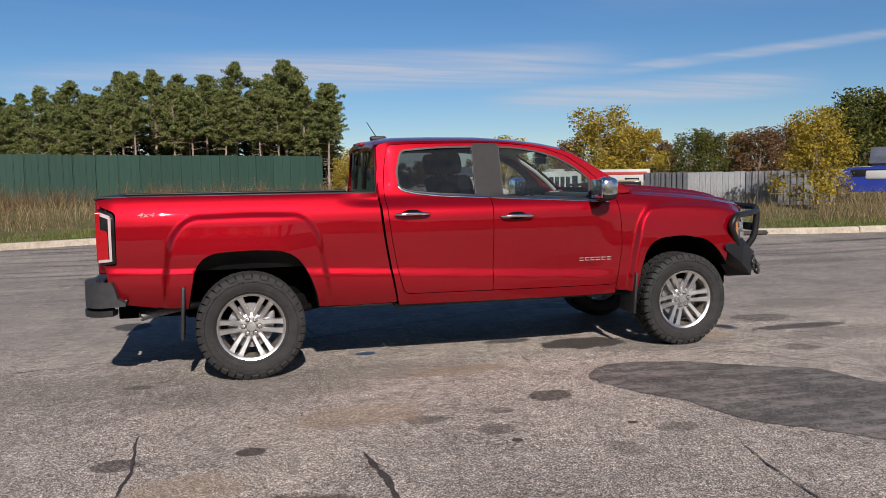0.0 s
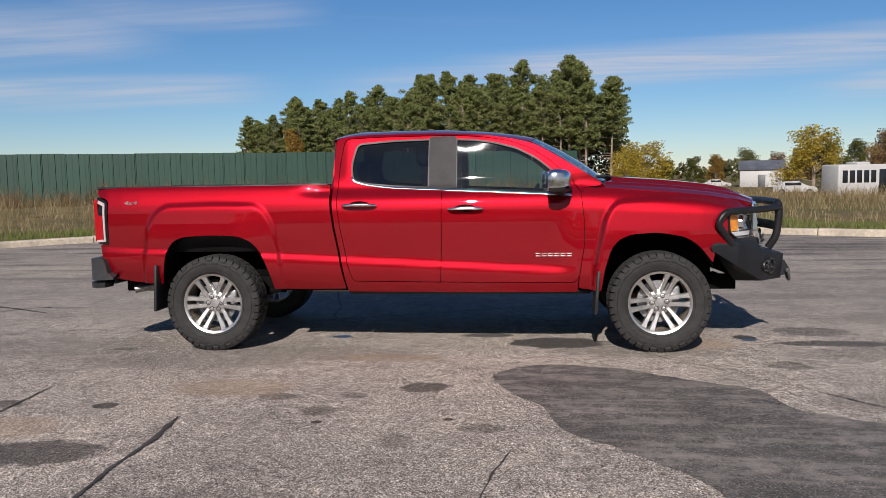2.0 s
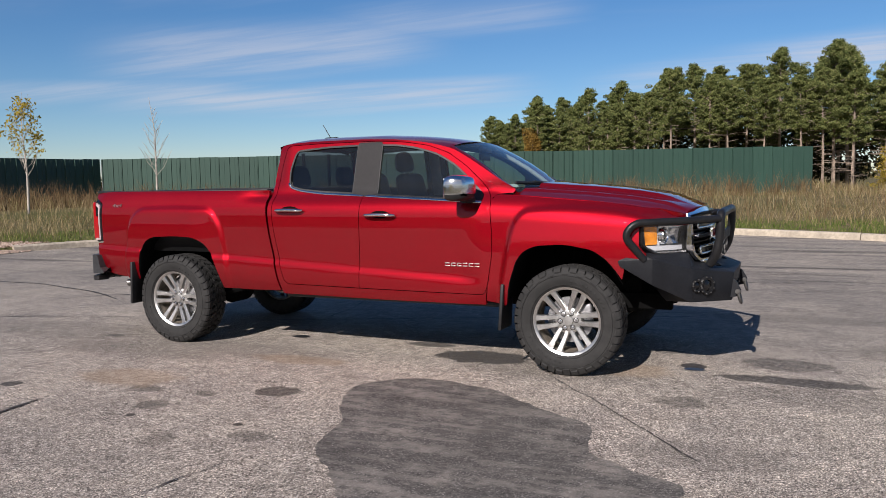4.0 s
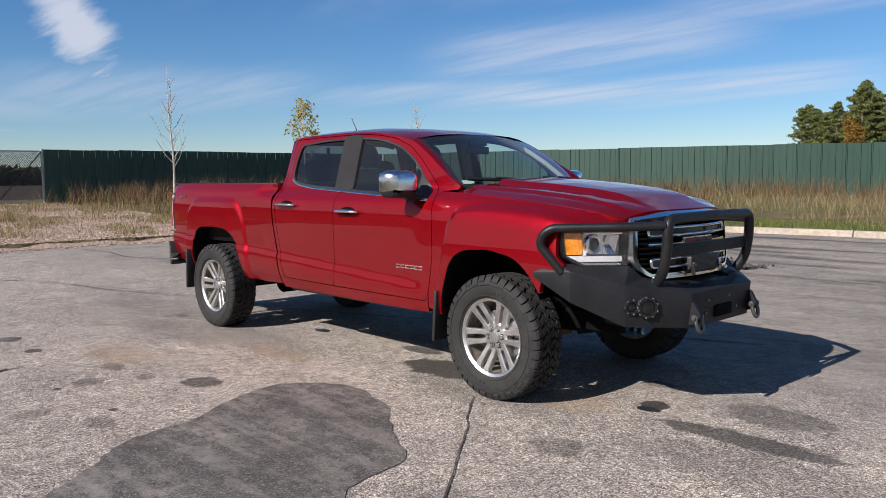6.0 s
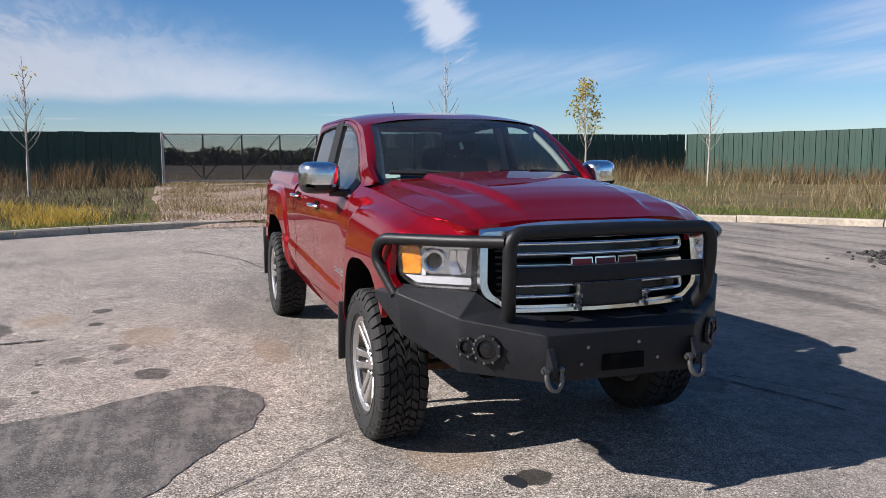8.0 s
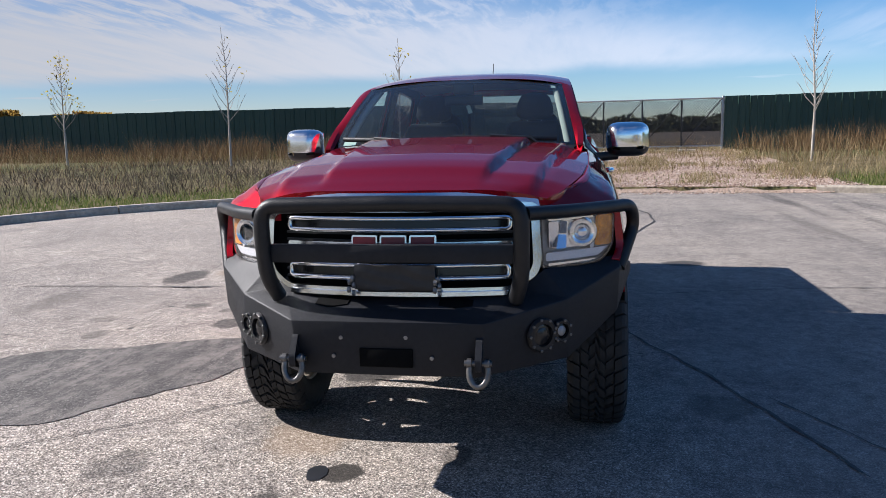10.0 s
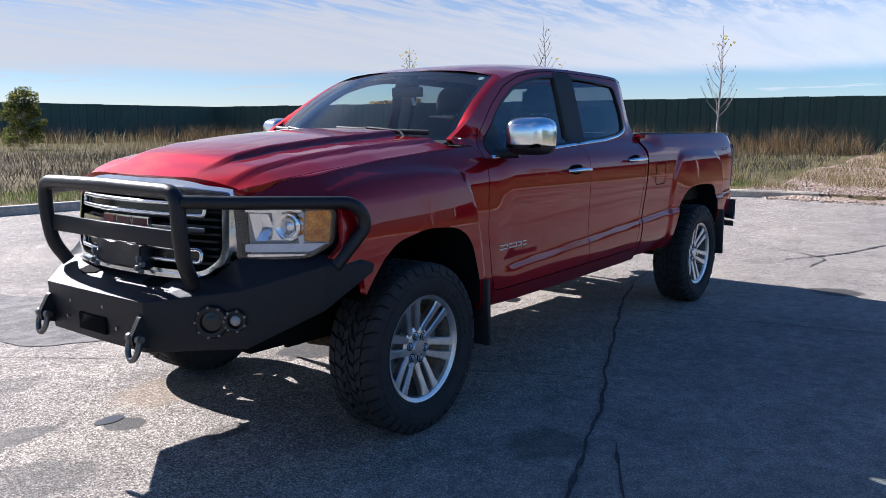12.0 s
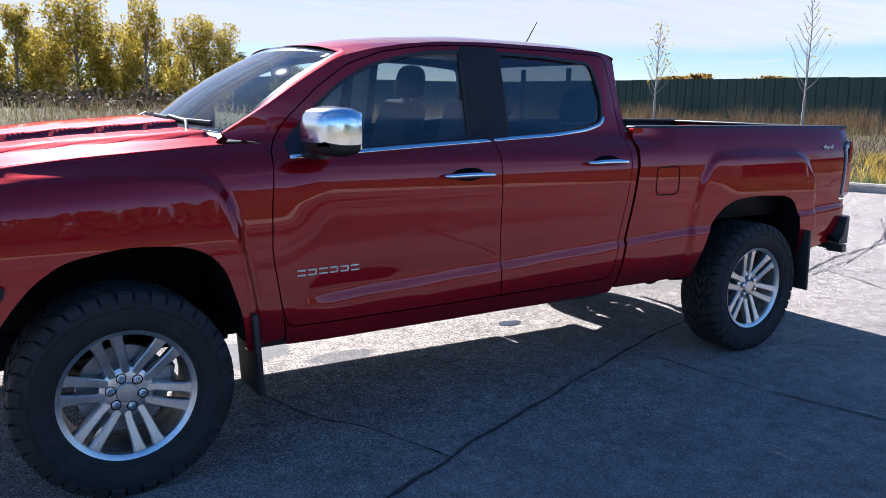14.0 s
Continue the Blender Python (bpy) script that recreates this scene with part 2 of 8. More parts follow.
def inset(poly, d):
    """Moves a closed outline inwards by d (outwards if negative)."""
    p = np.asarray(poly, float)
    area = 0.5 * np.sum(p[:, 0] * np.roll(p[:, 1], -1) - np.roll(p[:, 0], -1) * p[:, 1])
    e = np.roll(p, -1, axis=0) - p
    e /= np.maximum(np.linalg.norm(e, axis=1, keepdims=True), 1e-9)
    nrm = np.stack([-e[:, 1], e[:, 0]], 1) * (1 if area > 0 else -1)
    v = nrm + np.roll(nrm, 1, axis=0)
    v /= np.maximum((v * v).sum(1, keepdims=True), 0.3) / 2
    return p + v * d


def within_poly(points, poly):
    x, y = points[:, 0], points[:, 1]
    res = np.zeros(len(points), bool)
    x0, y0 = poly[:, 0], poly[:, 1]
    x1, y1 = np.roll(x0, -1), np.roll(y0, -1)
    for a, b, c, d in zip(x0, y0, x1, y1):
        if b == d:
            continue
        cross = (b > y) != (d > y)
        res ^= cross & (x < (c - a) * (y - b) / (d - b) + a)
    return res


def skin(outline, holes, place, step=0.04, edge=0.02, rim=0.0, rimvec=None):
    """A curved panel: a 2D outline with holes, filled with triangles and laid on a surface by place(array) -> array.
    rim: how deep its edges turn in along rimvec(array)."""
    loops = [dense(np.asarray(outline, float), edge)] + [dense(np.asarray(h, float), edge) for h in holes]
    pts, edges = [], []
    for lp in loops:
        n0 = len(pts)
        pts += [tuple(p) for p in lp]
        edges += [(n0 + k, n0 + (k + 1) % len(lp)) for k in range(len(lp))]
    lo, hi = loops[0].min(0), loops[0].max(0)
    gx, gy = np.meshgrid(np.arange(lo[0] + step / 2, hi[0], step), np.arange(lo[1] + step / 2, hi[1], step))
    gx = gx + (np.arange(gx.shape[0]) % 2)[:, None] * step / 2
    g = np.stack([gx.ravel(), gy.ravel()], 1)
    ok = within_poly(g, loops[0])
    for h in loops[1:]:
        ok &= ~within_poly(g, h)
    allp = np.array(pts)
    g = g[ok]
    if len(g):
        far = np.array([np.min(((allp - q) ** 2).sum(1)) for q in g]) > (step * 0.4) ** 2
        pts += [tuple(p) for p in g[far]]
    vs, _, fs, *_ = delaunay_2d_cdt([Vector(p) for p in pts], edges, [], 0, 1e-6)
    v2 = np.array([tuple(v) for v in vs])
    tri = np.array([tuple(f) for f in fs])
    cen = v2[tri].mean(1)
    keep = within_poly(cen, loops[0])
    for h in loops[1:]:
        keep &= ~within_poly(cen, h)
    # no slivers of three points almost in line
    q = v2[tri]
    e = np.stack([np.linalg.norm(q[:, (k + 1) % 3] - q[:, k], axis=1) for k in range(3)], 1)
    twice = np.abs((q[:, 1, 0] - q[:, 0, 0]) * (q[:, 2, 1] - q[:, 0, 1]) - (q[:, 1, 1] - q[:, 0, 1]) * (q[:, 2, 0] - q[:, 0, 0]))
    keep &= twice / e.max(1) > min(0.0012, edge * 0.07)
    tri = tri[keep]
    v3 = place(v2)
    bm = bmesh.new()
    bv = [bm.verts.new(tuple(p)) for p in v3]
    for t in tri:
        bm.faces.new([bv[k] for k in t])
    loose = [v for v in bm.verts if not v.link_faces]
    for v in loose:
        bm.verts.remove(v)
    if rim:
        inner = {}
        rv = rimvec if rimvec is not None else Vector((0, 0, -1))
        for e in [e for e in bm.edges if len(e.link_faces) == 1]:
            q = []
            for v in e.verts:
                if v not in inner:
                    inner[v] = bm.verts.new(v.co + (rv(v.co) if callable(rv) else rv) * rim)
                q.append(inner[v])
            bm.faces.new((e.verts[0], e.verts[1], q[1], q[0]))
            e.smooth = False
    bmesh.ops.recalc_face_normals(bm, faces=bm.faces)
    return bm


def knots(xs, ys):
    """A softened curve through knots."""
    xs, ys = np.array(xs, float), np.array(ys, float)

    def f(v, soft=0.02):
        v = np.asarray(v, float)
        return sum(np.interp(v + d * soft, xs, ys) for d in (-1, -0.5, 0, 0.5, 1)) / 5

    return f


# ---------------------------------------------------------------- materials
def material(name):
    m = bpy.data.materials.new(name)
    m.use_nodes = True
    nt = m.node_tree
    return m, nt, nt.nodes["Principled BSDF"]


def node(nt, kind):
    return nt.nodes.new(kind)


def coords(nt, scale=(1, 1, 1), where="Object"):
    tc = nt.nodes.new("ShaderNodeTexCoord")
    mp = node(nt, "ShaderNodeMapping")
    mp.inputs["Scale"].default_value = scale
    nt.links.new(tc.outputs[where], mp.inputs["Vector"])
    return mp.outputs["Vector"]


def noise_tex(nt, vec, scale, detail=4.0, rough=0.55):
    n = node(nt, "ShaderNodeTexNoise")
    n.inputs["Scale"].default_value, n.inputs["Detail"].default_value, n.inputs["Roughness"].default_value = scale, detail, rough
    nt.links.new(vec, n.inputs["Vector"])
    return n.outputs["Fac"]


def ramp(nt, fac, stops):
    r = nt.nodes.new("ShaderNodeValToRGB")
    el = r.color_ramp.elements
    while len(el) < len(stops):
        el.new(0.5)
    for e, (p, c) in zip(el, stops):
        e.position = p
        e.color = (*c, 1) if len(c) == 3 else c
    nt.links.new(fac, r.inputs["Fac"])
    return r.outputs["Color"]


def mixc(nt, fac, a, b, mode="MIX"):
    m = nt.nodes.new("ShaderNodeMix")
    m.data_type, m.blend_type = "RGBA", mode
    for sock, v in ((m.inputs[0], fac), (m.inputs[6], a), (m.inputs[7], b)):
        if hasattr(v, "links"):
            nt.links.new(v, sock)
        elif sock == m.inputs[0]:
            sock.default_value = v
        else:
            sock.default_value = (*v, 1)
    return m.outputs[2]


def maths(nt, op, a, b=0.0, c=0.0):
    m = nt.nodes.new("ShaderNodeMath")
    m.operation = op
    for s, v in zip(m.inputs, (a, b, c)):
        if hasattr(v, "links"):
            nt.links.new(v, s)
        else:
            s.default_value = v
    return m.outputs[0]


def bump(nt, bsdf, height, strength=0.3, distance=0.01):
    b = node(nt, "ShaderNodeBump")
    b.inputs["Strength"].default_value, b.inputs["Distance"].default_value = strength, distance
    nt.links.new(height, b.inputs["Height"])
    nt.links.new(b.outputs["Normal"], bsdf.inputs["Normal"])


def plain(name, colour, rough=0.5, metal=0.0, vary=0.15, scale=20.0, bumps=0.0, coat=0.0, spec=0.5, bscale=None):
    """A surface with grain at two scales."""
    m, nt, p = material(name)
    v = coords(nt)
    n1, n2 = noise_tex(nt, v, scale), noise_tex(nt, v, scale * 0.13, 3)
    f = maths(nt, "MULTIPLY", n1, n2)
    lo = tuple(c * (1 - vary) for c in colour)
    hi = tuple(min(1, c * (1 + vary)) for c in colour)
    nt.links.new(ramp(nt, f, [(0.15, lo), (0.4, hi)]), p.inputs["Base Color"])
    r = maths(nt, "MULTIPLY_ADD", n2, 0.25, rough - 0.12)
    nt.links.new(r, p.inputs["Roughness"])
    p.inputs["Metallic"].default_value = metal
    p.inputs["Coat Weight"].default_value = coat
    p.inputs["Specular IOR Level"].default_value = spec
    if bumps:
        bump(nt, p, noise_tex(nt, v, bscale or scale * 4, 2), bumps, 0.003)
    return m


def paint():
    m, nt, p = material("red_metallic_paint")
    v = coords(nt)
    flake = node(nt, "ShaderNodeTexVoronoi")
    flake.inputs["Scale"].default_value = 900
    nt.links.new(v, flake.inputs["Vector"])
    dust = noise_tex(nt, v, 2.3, 5)
    fl = ramp(nt, flake.outputs["Color"], [(0.2, (0.215, 0.0020, 0.0064)), (0.9, (0.335, 0.0042, 0.0124))])
    col = mixc(nt, maths(nt, "MULTIPLY", dust, 0.004), fl, (0.40, 0.25, 0.22))
    nt.links.new(col, p.inputs["Base Color"])
    p.inputs["Metallic"].default_value = 0.68
    nt.links.new(maths(nt, "MULTIPLY_ADD", dust, 0.08, 0.40), p.inputs["Roughness"])
    p.inputs["Specular IOR Level"].default_value = 0.06
    p.inputs["Specular Tint"].default_value = (0.55, 0.03, 0.07, 1)
    p.inputs["Coat Weight"].default_value = 1.0
    p.inputs["Coat Roughness"].default_value = 0.012
    p.inputs["Coat IOR"].default_value = 1.48
    return m


def glass(name, tint, gloss=1.0, ior=1.5, dust=0.02):
    """A thin pane: clear or tinted, with the gloss of glass."""
    m, nt, p = material(name)
    nt.nodes.remove(p)
    out = nt.nodes["Material Output"]
    tr, gl, mx, fr = (nt.nodes.new(k) for k in ("ShaderNodeBsdfTransparent", "ShaderNodeBsdfGlossy", "ShaderNodeMixShader", "ShaderNodeLayerWeight"))
    tr.inputs["Color"].default_value = (*tint, 1)
    gl.inputs["Color"].default_value = (gloss, gloss, gloss, 1)
    gl.inputs["Roughness"].default_value = 0.015
    fr.inputs["Blend"].default_value = 0.5
    r0 = 1.6 * ((ior - 1) / (ior + 1)) ** 2
    nt.links.new(maths(nt, "MULTIPLY_ADD", maths(nt, "POWER", fr.outputs["Facing"], 5.0), 1 - r0, r0), mx.inputs[0])
    nt.links.new(tr.outputs[0], mx.inputs[1])
    nt.links.new(gl.outputs[0], mx.inputs[2])
    # a thin film of dust
    df, m2 = nt.nodes.new("ShaderNodeBsdfDiffuse"), nt.nodes.new("ShaderNodeMixShader")
    df.inputs["Color"].default_value = (0.75, 0.80, 0.76, 1)
    film = noise_tex(nt, coords(nt), 3.0, 5, 0.6)
    nt.links.new(maths(nt, "MULTIPLY", film, dust), m2.inputs[0])
    nt.links.new(mx.outputs[0], m2.inputs[1])
    nt.links.new(df.outputs[0], m2.inputs[2])
    nt.links.new(m2.outputs[0], out.inputs["Surface"])
    return m


RED = paint()
CHROME = plain("chrome", (0.86, 0.87, 0.88), 0.16, 1.0, 0.04, 60)
ALLOY = plain("machined_alloy", (0.70, 0.69, 0.67), 0.36, 1.0, 0.12, 90)
# brown dust on the barrel, plus the shade behind the spokes, in one colour
RIMDARK = plain("dusty_shaded_rim_barrel", (0.27, 0.235, 0.19), 0.55, 0.6, 0.5, 25)
ALLOY_DARK = plain("grey_alloy", (0.30, 0.30, 0.31), 0.5, 0.8, 0.2, 40)
STEEL = plain("black_textured_steel", (0.012, 0.013, 0.016), 0.50, 0.0, 0.2, 50, 0.25, spec=0.28, bscale=900)
TUBE = plain("black_powder_coat", (0.011, 0.011, 0.012), 0.40, 0.0, 0.2, 60, 0.2, spec=0.35, bscale=700)
PLASTIC = plain("black_plastic", (0.016, 0.016, 0.017), 0.5, 0.0, 0.25, 30, 0.2, bscale=800)
GLOSSBLACK = plain("gloss_black", (0.008, 0.008, 0.009), 0.2, 0.0, 0.2, 30)
GREYTRIM = plain("grey_pillar_trim", (0.023, 0.022, 0.023), 0.5, 0.0, 0.1, 40, 0.2, spec=0.2, bscale=900)
RUBBER = plain("tyre_rubber", (0.019, 0.0185, 0.018), 0.8, 0.0, 0.35, 18, 0.3, bscale=300)
# near-black; on cups, slots, holes and nut pockets it stands in for shade
UNDER = plain("underbody_recess_black", (0.005, 0.005, 0.005), 0.9, 0.0, 0.4, 12, spec=0.08)
RUST = plain("rusty_metal", (0.16, 0.085, 0.045), 0.8, 0.4, 0.5, 30, 0.3)
EXHAUST = plain("weathered_steel", (0.28, 0.27, 0.26), 0.45, 0.9, 0.3, 30)
SEAT = plain("dark_seat_cloth", (0.022, 0.023, 0.026), 0.9, 0.0, 0.2, 40, 0.3)
DASH = plain("grey_dash_plastic", (0.045, 0.046, 0.049), 0.8, 0.0, 0.15, 40, 0.2)
HEADLINER = plain("pale_headliner", (0.55, 0.53, 0.50), 0.95, 0.0, 0.08, 40)
AMBER = plain("amber_lens", (0.88, 0.25, 0.012), 0.2, 0.0, 0.5, 110)
REDLENS = plain("red_lens", (0.32, 0.006, 0.010), 0.18, 0.0, 0.15, 40)
CLEARLENS = plain("frosted_lens", (0.62, 0.62, 0.64), 0.15, 0.0, 0.08, 40)
BADGE = plain("dark_red_emblem", (0.16, 0.008, 0.016), 0.3, 0.0, 0.1, 40)
GLASS = glass("clear_glass", (0.86, 0.92, 0.90), ior=1.55, dust=0.020)
WINDSCREEN = glass("windscreen_glass", (0.80, 0.89, 0.86), ior=1.52, dust=0.030)
TINT = glass("tinted_glass", (0.36, 0.38, 0.40), ior=1.55, dust=0.008)
LAMPGLASS = glass("lamp_glass", (0.93, 0.94, 0.95))
LAMPSILVER = plain("lamp_silver", (0.88, 0.88, 0.90), 0.22, 0.85, 0.05, 60)
LININGGREY = plain("grey_pillar_lining", (0.36, 0.36, 0.34), 0.9, 0.0, 0.08, 40)
TAILWHITE = plain("pale_tail_lens", (0.46, 0.36, 0.36), 0.2, 0.0, 0.1, 40)
STICKER = plain("white_sticker", (0.50, 0.58, 0.54), 0.6, 0.0, 0.05, 30)
GREY_SHACKLE = plain("galvanised_steel", (0.17, 0.165, 0.158), 0.45, 0.9, 0.25, 60)


# ---------------------------------------------------------------- ground, road, kerb, fences
KERB = smooth_poly([(60, 7.5), (30, 8.0), (14, 8.5), (11.5, 8.7), (9.2, 9.5), (7, 10.7), (4.5, 12.1), (2, 13.3), (-0.9, 14.0), (-4, 13.8), (-6.5, 12.8), (-8.6, 11.3), (-10.5, 9.5), (-11.8, 7.2), (-12.5, 4.5), (-12.8, 1.5),
                    (-12.6, -1.0), (-12.0, -3.0), (-11.0, -5.0), (-9.6, -7.0), (-8.0, -8.6), (-6.0, -9.5), (-3.5, -9.75), (0, -9.75), (8, -9.9), (20, -10.0), (60, -10.5)], 1.0, 3)
KERB = dense(KERB, 0.8)
CEN = np.array([0.0, 1.0])


def kerb_far(p):
    """Distance from the kerb line, positive outside the lot."""
    p = np.atleast_2d(p)
    a, b = KERB, np.roll(KERB, -1, axis=0)
    best = np.full(len(p), 1e9)
    for q, r in zip(a, b):
        d = r - q
        t = np.clip(((p - q) @ d) / max(d @ d, 1e-9), 0, 1)
        best = np.minimum(best, np.hypot(*(p - q - t[:, None] * d).T))
    return np.where(within_poly(p, KERB), -best, best)


def ground_z(p, far=None):
    p = np.atleast_2d(p)
    d = kerb_far(p) if far is None else far
    rise = 0.10 + 0.32 * sstep(0.5, 17, d)
    ne = sstep(2, 14, p[:, 0]) * sstep(6, 22, p[:, 1])
    fall = -1.35 * ne * sstep(18, 60, d) - 0.25 * ne * sstep(3, 18, d)
    hump = 0.06 * np.sin(p[:, 0] * 0.7 + 1.3 * np.sin(p[:, 1] * 0.31)) * np.sin(p[:, 1] * 0.55) * sstep(1, 5, d) * sstep(200, 60, d)
    return np.where(d < 0, -0.08, rise + fall + hump)


def ground_material():
    m, nt, p = material("dry_meadow_soil")
    v = coords(nt)
    big, mid, fine = noise_tex(nt, v, 0.12, 4), noise_tex(nt, v, 1.3, 5), noise_tex(nt, v, 22, 6)
    c1 = ramp(nt, mid, [(0.3, (0.105, 0.085, 0.045)), (0.55, (0.20, 0.155, 0.085)), (0.75, (0.27, 0.215, 0.12))])
    c2 = ramp(nt, fine, [(0.3, (0.06, 0.075, 0.022)), (0.7, (0.13, 0.145, 0.05))])
    col = mixc(nt, ramp(nt, big, [(0.42, (0, 0, 0)), (0.62, (0.75, 0.75, 0.75))]), c1, c2)
    sx = nt.nodes.new("ShaderNodeSeparateXYZ")
    nt.links.new(v, sx.inputs[0])
    ploughed = nt.nodes.new("ShaderNodeMapRange")
    ploughed.inputs["From Min"].default_value, ploughed.inputs["From Max"].default_value, ploughed.inputs["To Max"].default_value = -32.0, -36.0, 0.9
    nt.links.new(sx.outputs[0], ploughed.inputs["Value"])
    col = mixc(nt, ploughed.outputs[0], col, ramp(nt, mid, [(0.3, (0.055, 0.044, 0.038)), (0.7, (0.105, 0.085, 0.072))]))
    nt.links.new(mixc(nt, 0.5, col, ramp(nt, fine, [(0.35, (0.35, 0.35, 0.35)), (0.65, (1, 1, 1))]), "MULTIPLY"), p.inputs["Base Color"])
    p.inputs["Roughness"].default_value = 0.95
    p.inputs["Specular IOR Level"].default_value = 0.1
    bump(nt, p, fine, 0.8, 0.05)
    return m


OUTS = [0.10, 0.30, 0.8, 1.6, 2.6, 4, 6, 8, 10.5, 13, 16, 20, 25, 32, 42, 60, 90, 140, 220, 400, 800, 1800, 3500]
dirs = KERB - CEN
dirs = dirs / np.linalg.norm(dirs, axis=1, keepdims=True)
nk = len(KERB)
gv = [np.array([[*CEN, -0.08]])]
inner = KERB - dirs * 0.02
gv.append(np.c_[inner, np.full(nk, -0.08)])
for d in OUTS:
    q = KERB + dirs * d
    gv.append(np.c_[q, ground_z(q) if d > 0.2 else np.full(nk, 0.11)])
gv = np.concatenate(gv)
gf = [(0, 1 + k, 1 + (k + 1) % nk) for k in range(nk)]
for r in range(len(OUTS)):
    o = 1 + r * nk
    gf += [(o + k, o + nk + k, o + nk + (k + 1) % nk, o + (k + 1) % nk) for k in range(nk)]
tagged(raw("ground", gv, [f[::-1] for f in gf], ground_material(), smooth=True), "dry autumn meadow of tan and green grass", "ground", kind="structure")

SPOTS = [(0.08, -1.95, 0.16, 0.13, 0.8), (0.42, -0.22, 0.24, 0.10, 0.85), (1.02, -0.52, 0.42, 0.22, 0.95), (-0.84, -2.20, 0.15, 0.10, 0.6), (-0.49, -2.50, 0.13, 0.11, 0.6), (-0.35, -2.16, 0.10, 0.07, 0.55), (0.06, -3.03, 0.10, 0.14, 0.5),
         (0.50, -2.80, 0.14, 0.10, 0.5), (3.20, -0.02, 0.36, 0.22, 0.6), (3.25, -0.52, 0.55, 0.12, 0.8), (2.57, -0.28, 0.10, 0.09, 1.0), (2.35, 0.17, 0.12, 0.08, 0.6), (1.58, 1.40, 0.22, 0.2, 0.5), (-1.87, -2.45, 0.09, 0.07, 0.9),
         (-2.55, -2.45, 0.14, 0.10, 0.7), (-2.58, -0.83, 0.12, 0.07, 0.6), (-1.8, -3.3, 0.40, 0.20, 0.8), (2.63, -1.28, 0.20, 0.14, 0.5), (0.30, -2.64, 0.035, 0.03, 1.0), (-0.45, -2.72, 0.035, 0.03, 1.0), (-2.86, 1.72, 0.2, 0.22, 0.9), (1.4, -2.0, 0.03, 0.02, 1.0)]
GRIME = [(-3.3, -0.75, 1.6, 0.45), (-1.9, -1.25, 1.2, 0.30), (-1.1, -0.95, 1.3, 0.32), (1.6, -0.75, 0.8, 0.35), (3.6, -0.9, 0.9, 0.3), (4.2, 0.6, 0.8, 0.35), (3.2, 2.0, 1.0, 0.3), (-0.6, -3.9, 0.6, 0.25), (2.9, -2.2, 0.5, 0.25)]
BROWN = [(-1.2, -2.0, 0.5, 0.28), (-0.3, -1.1, 0.5, 0.16), (-2.2, -2.9, 0.35, 0.25), (2.2, -0.55, 0.3, 0.25)]


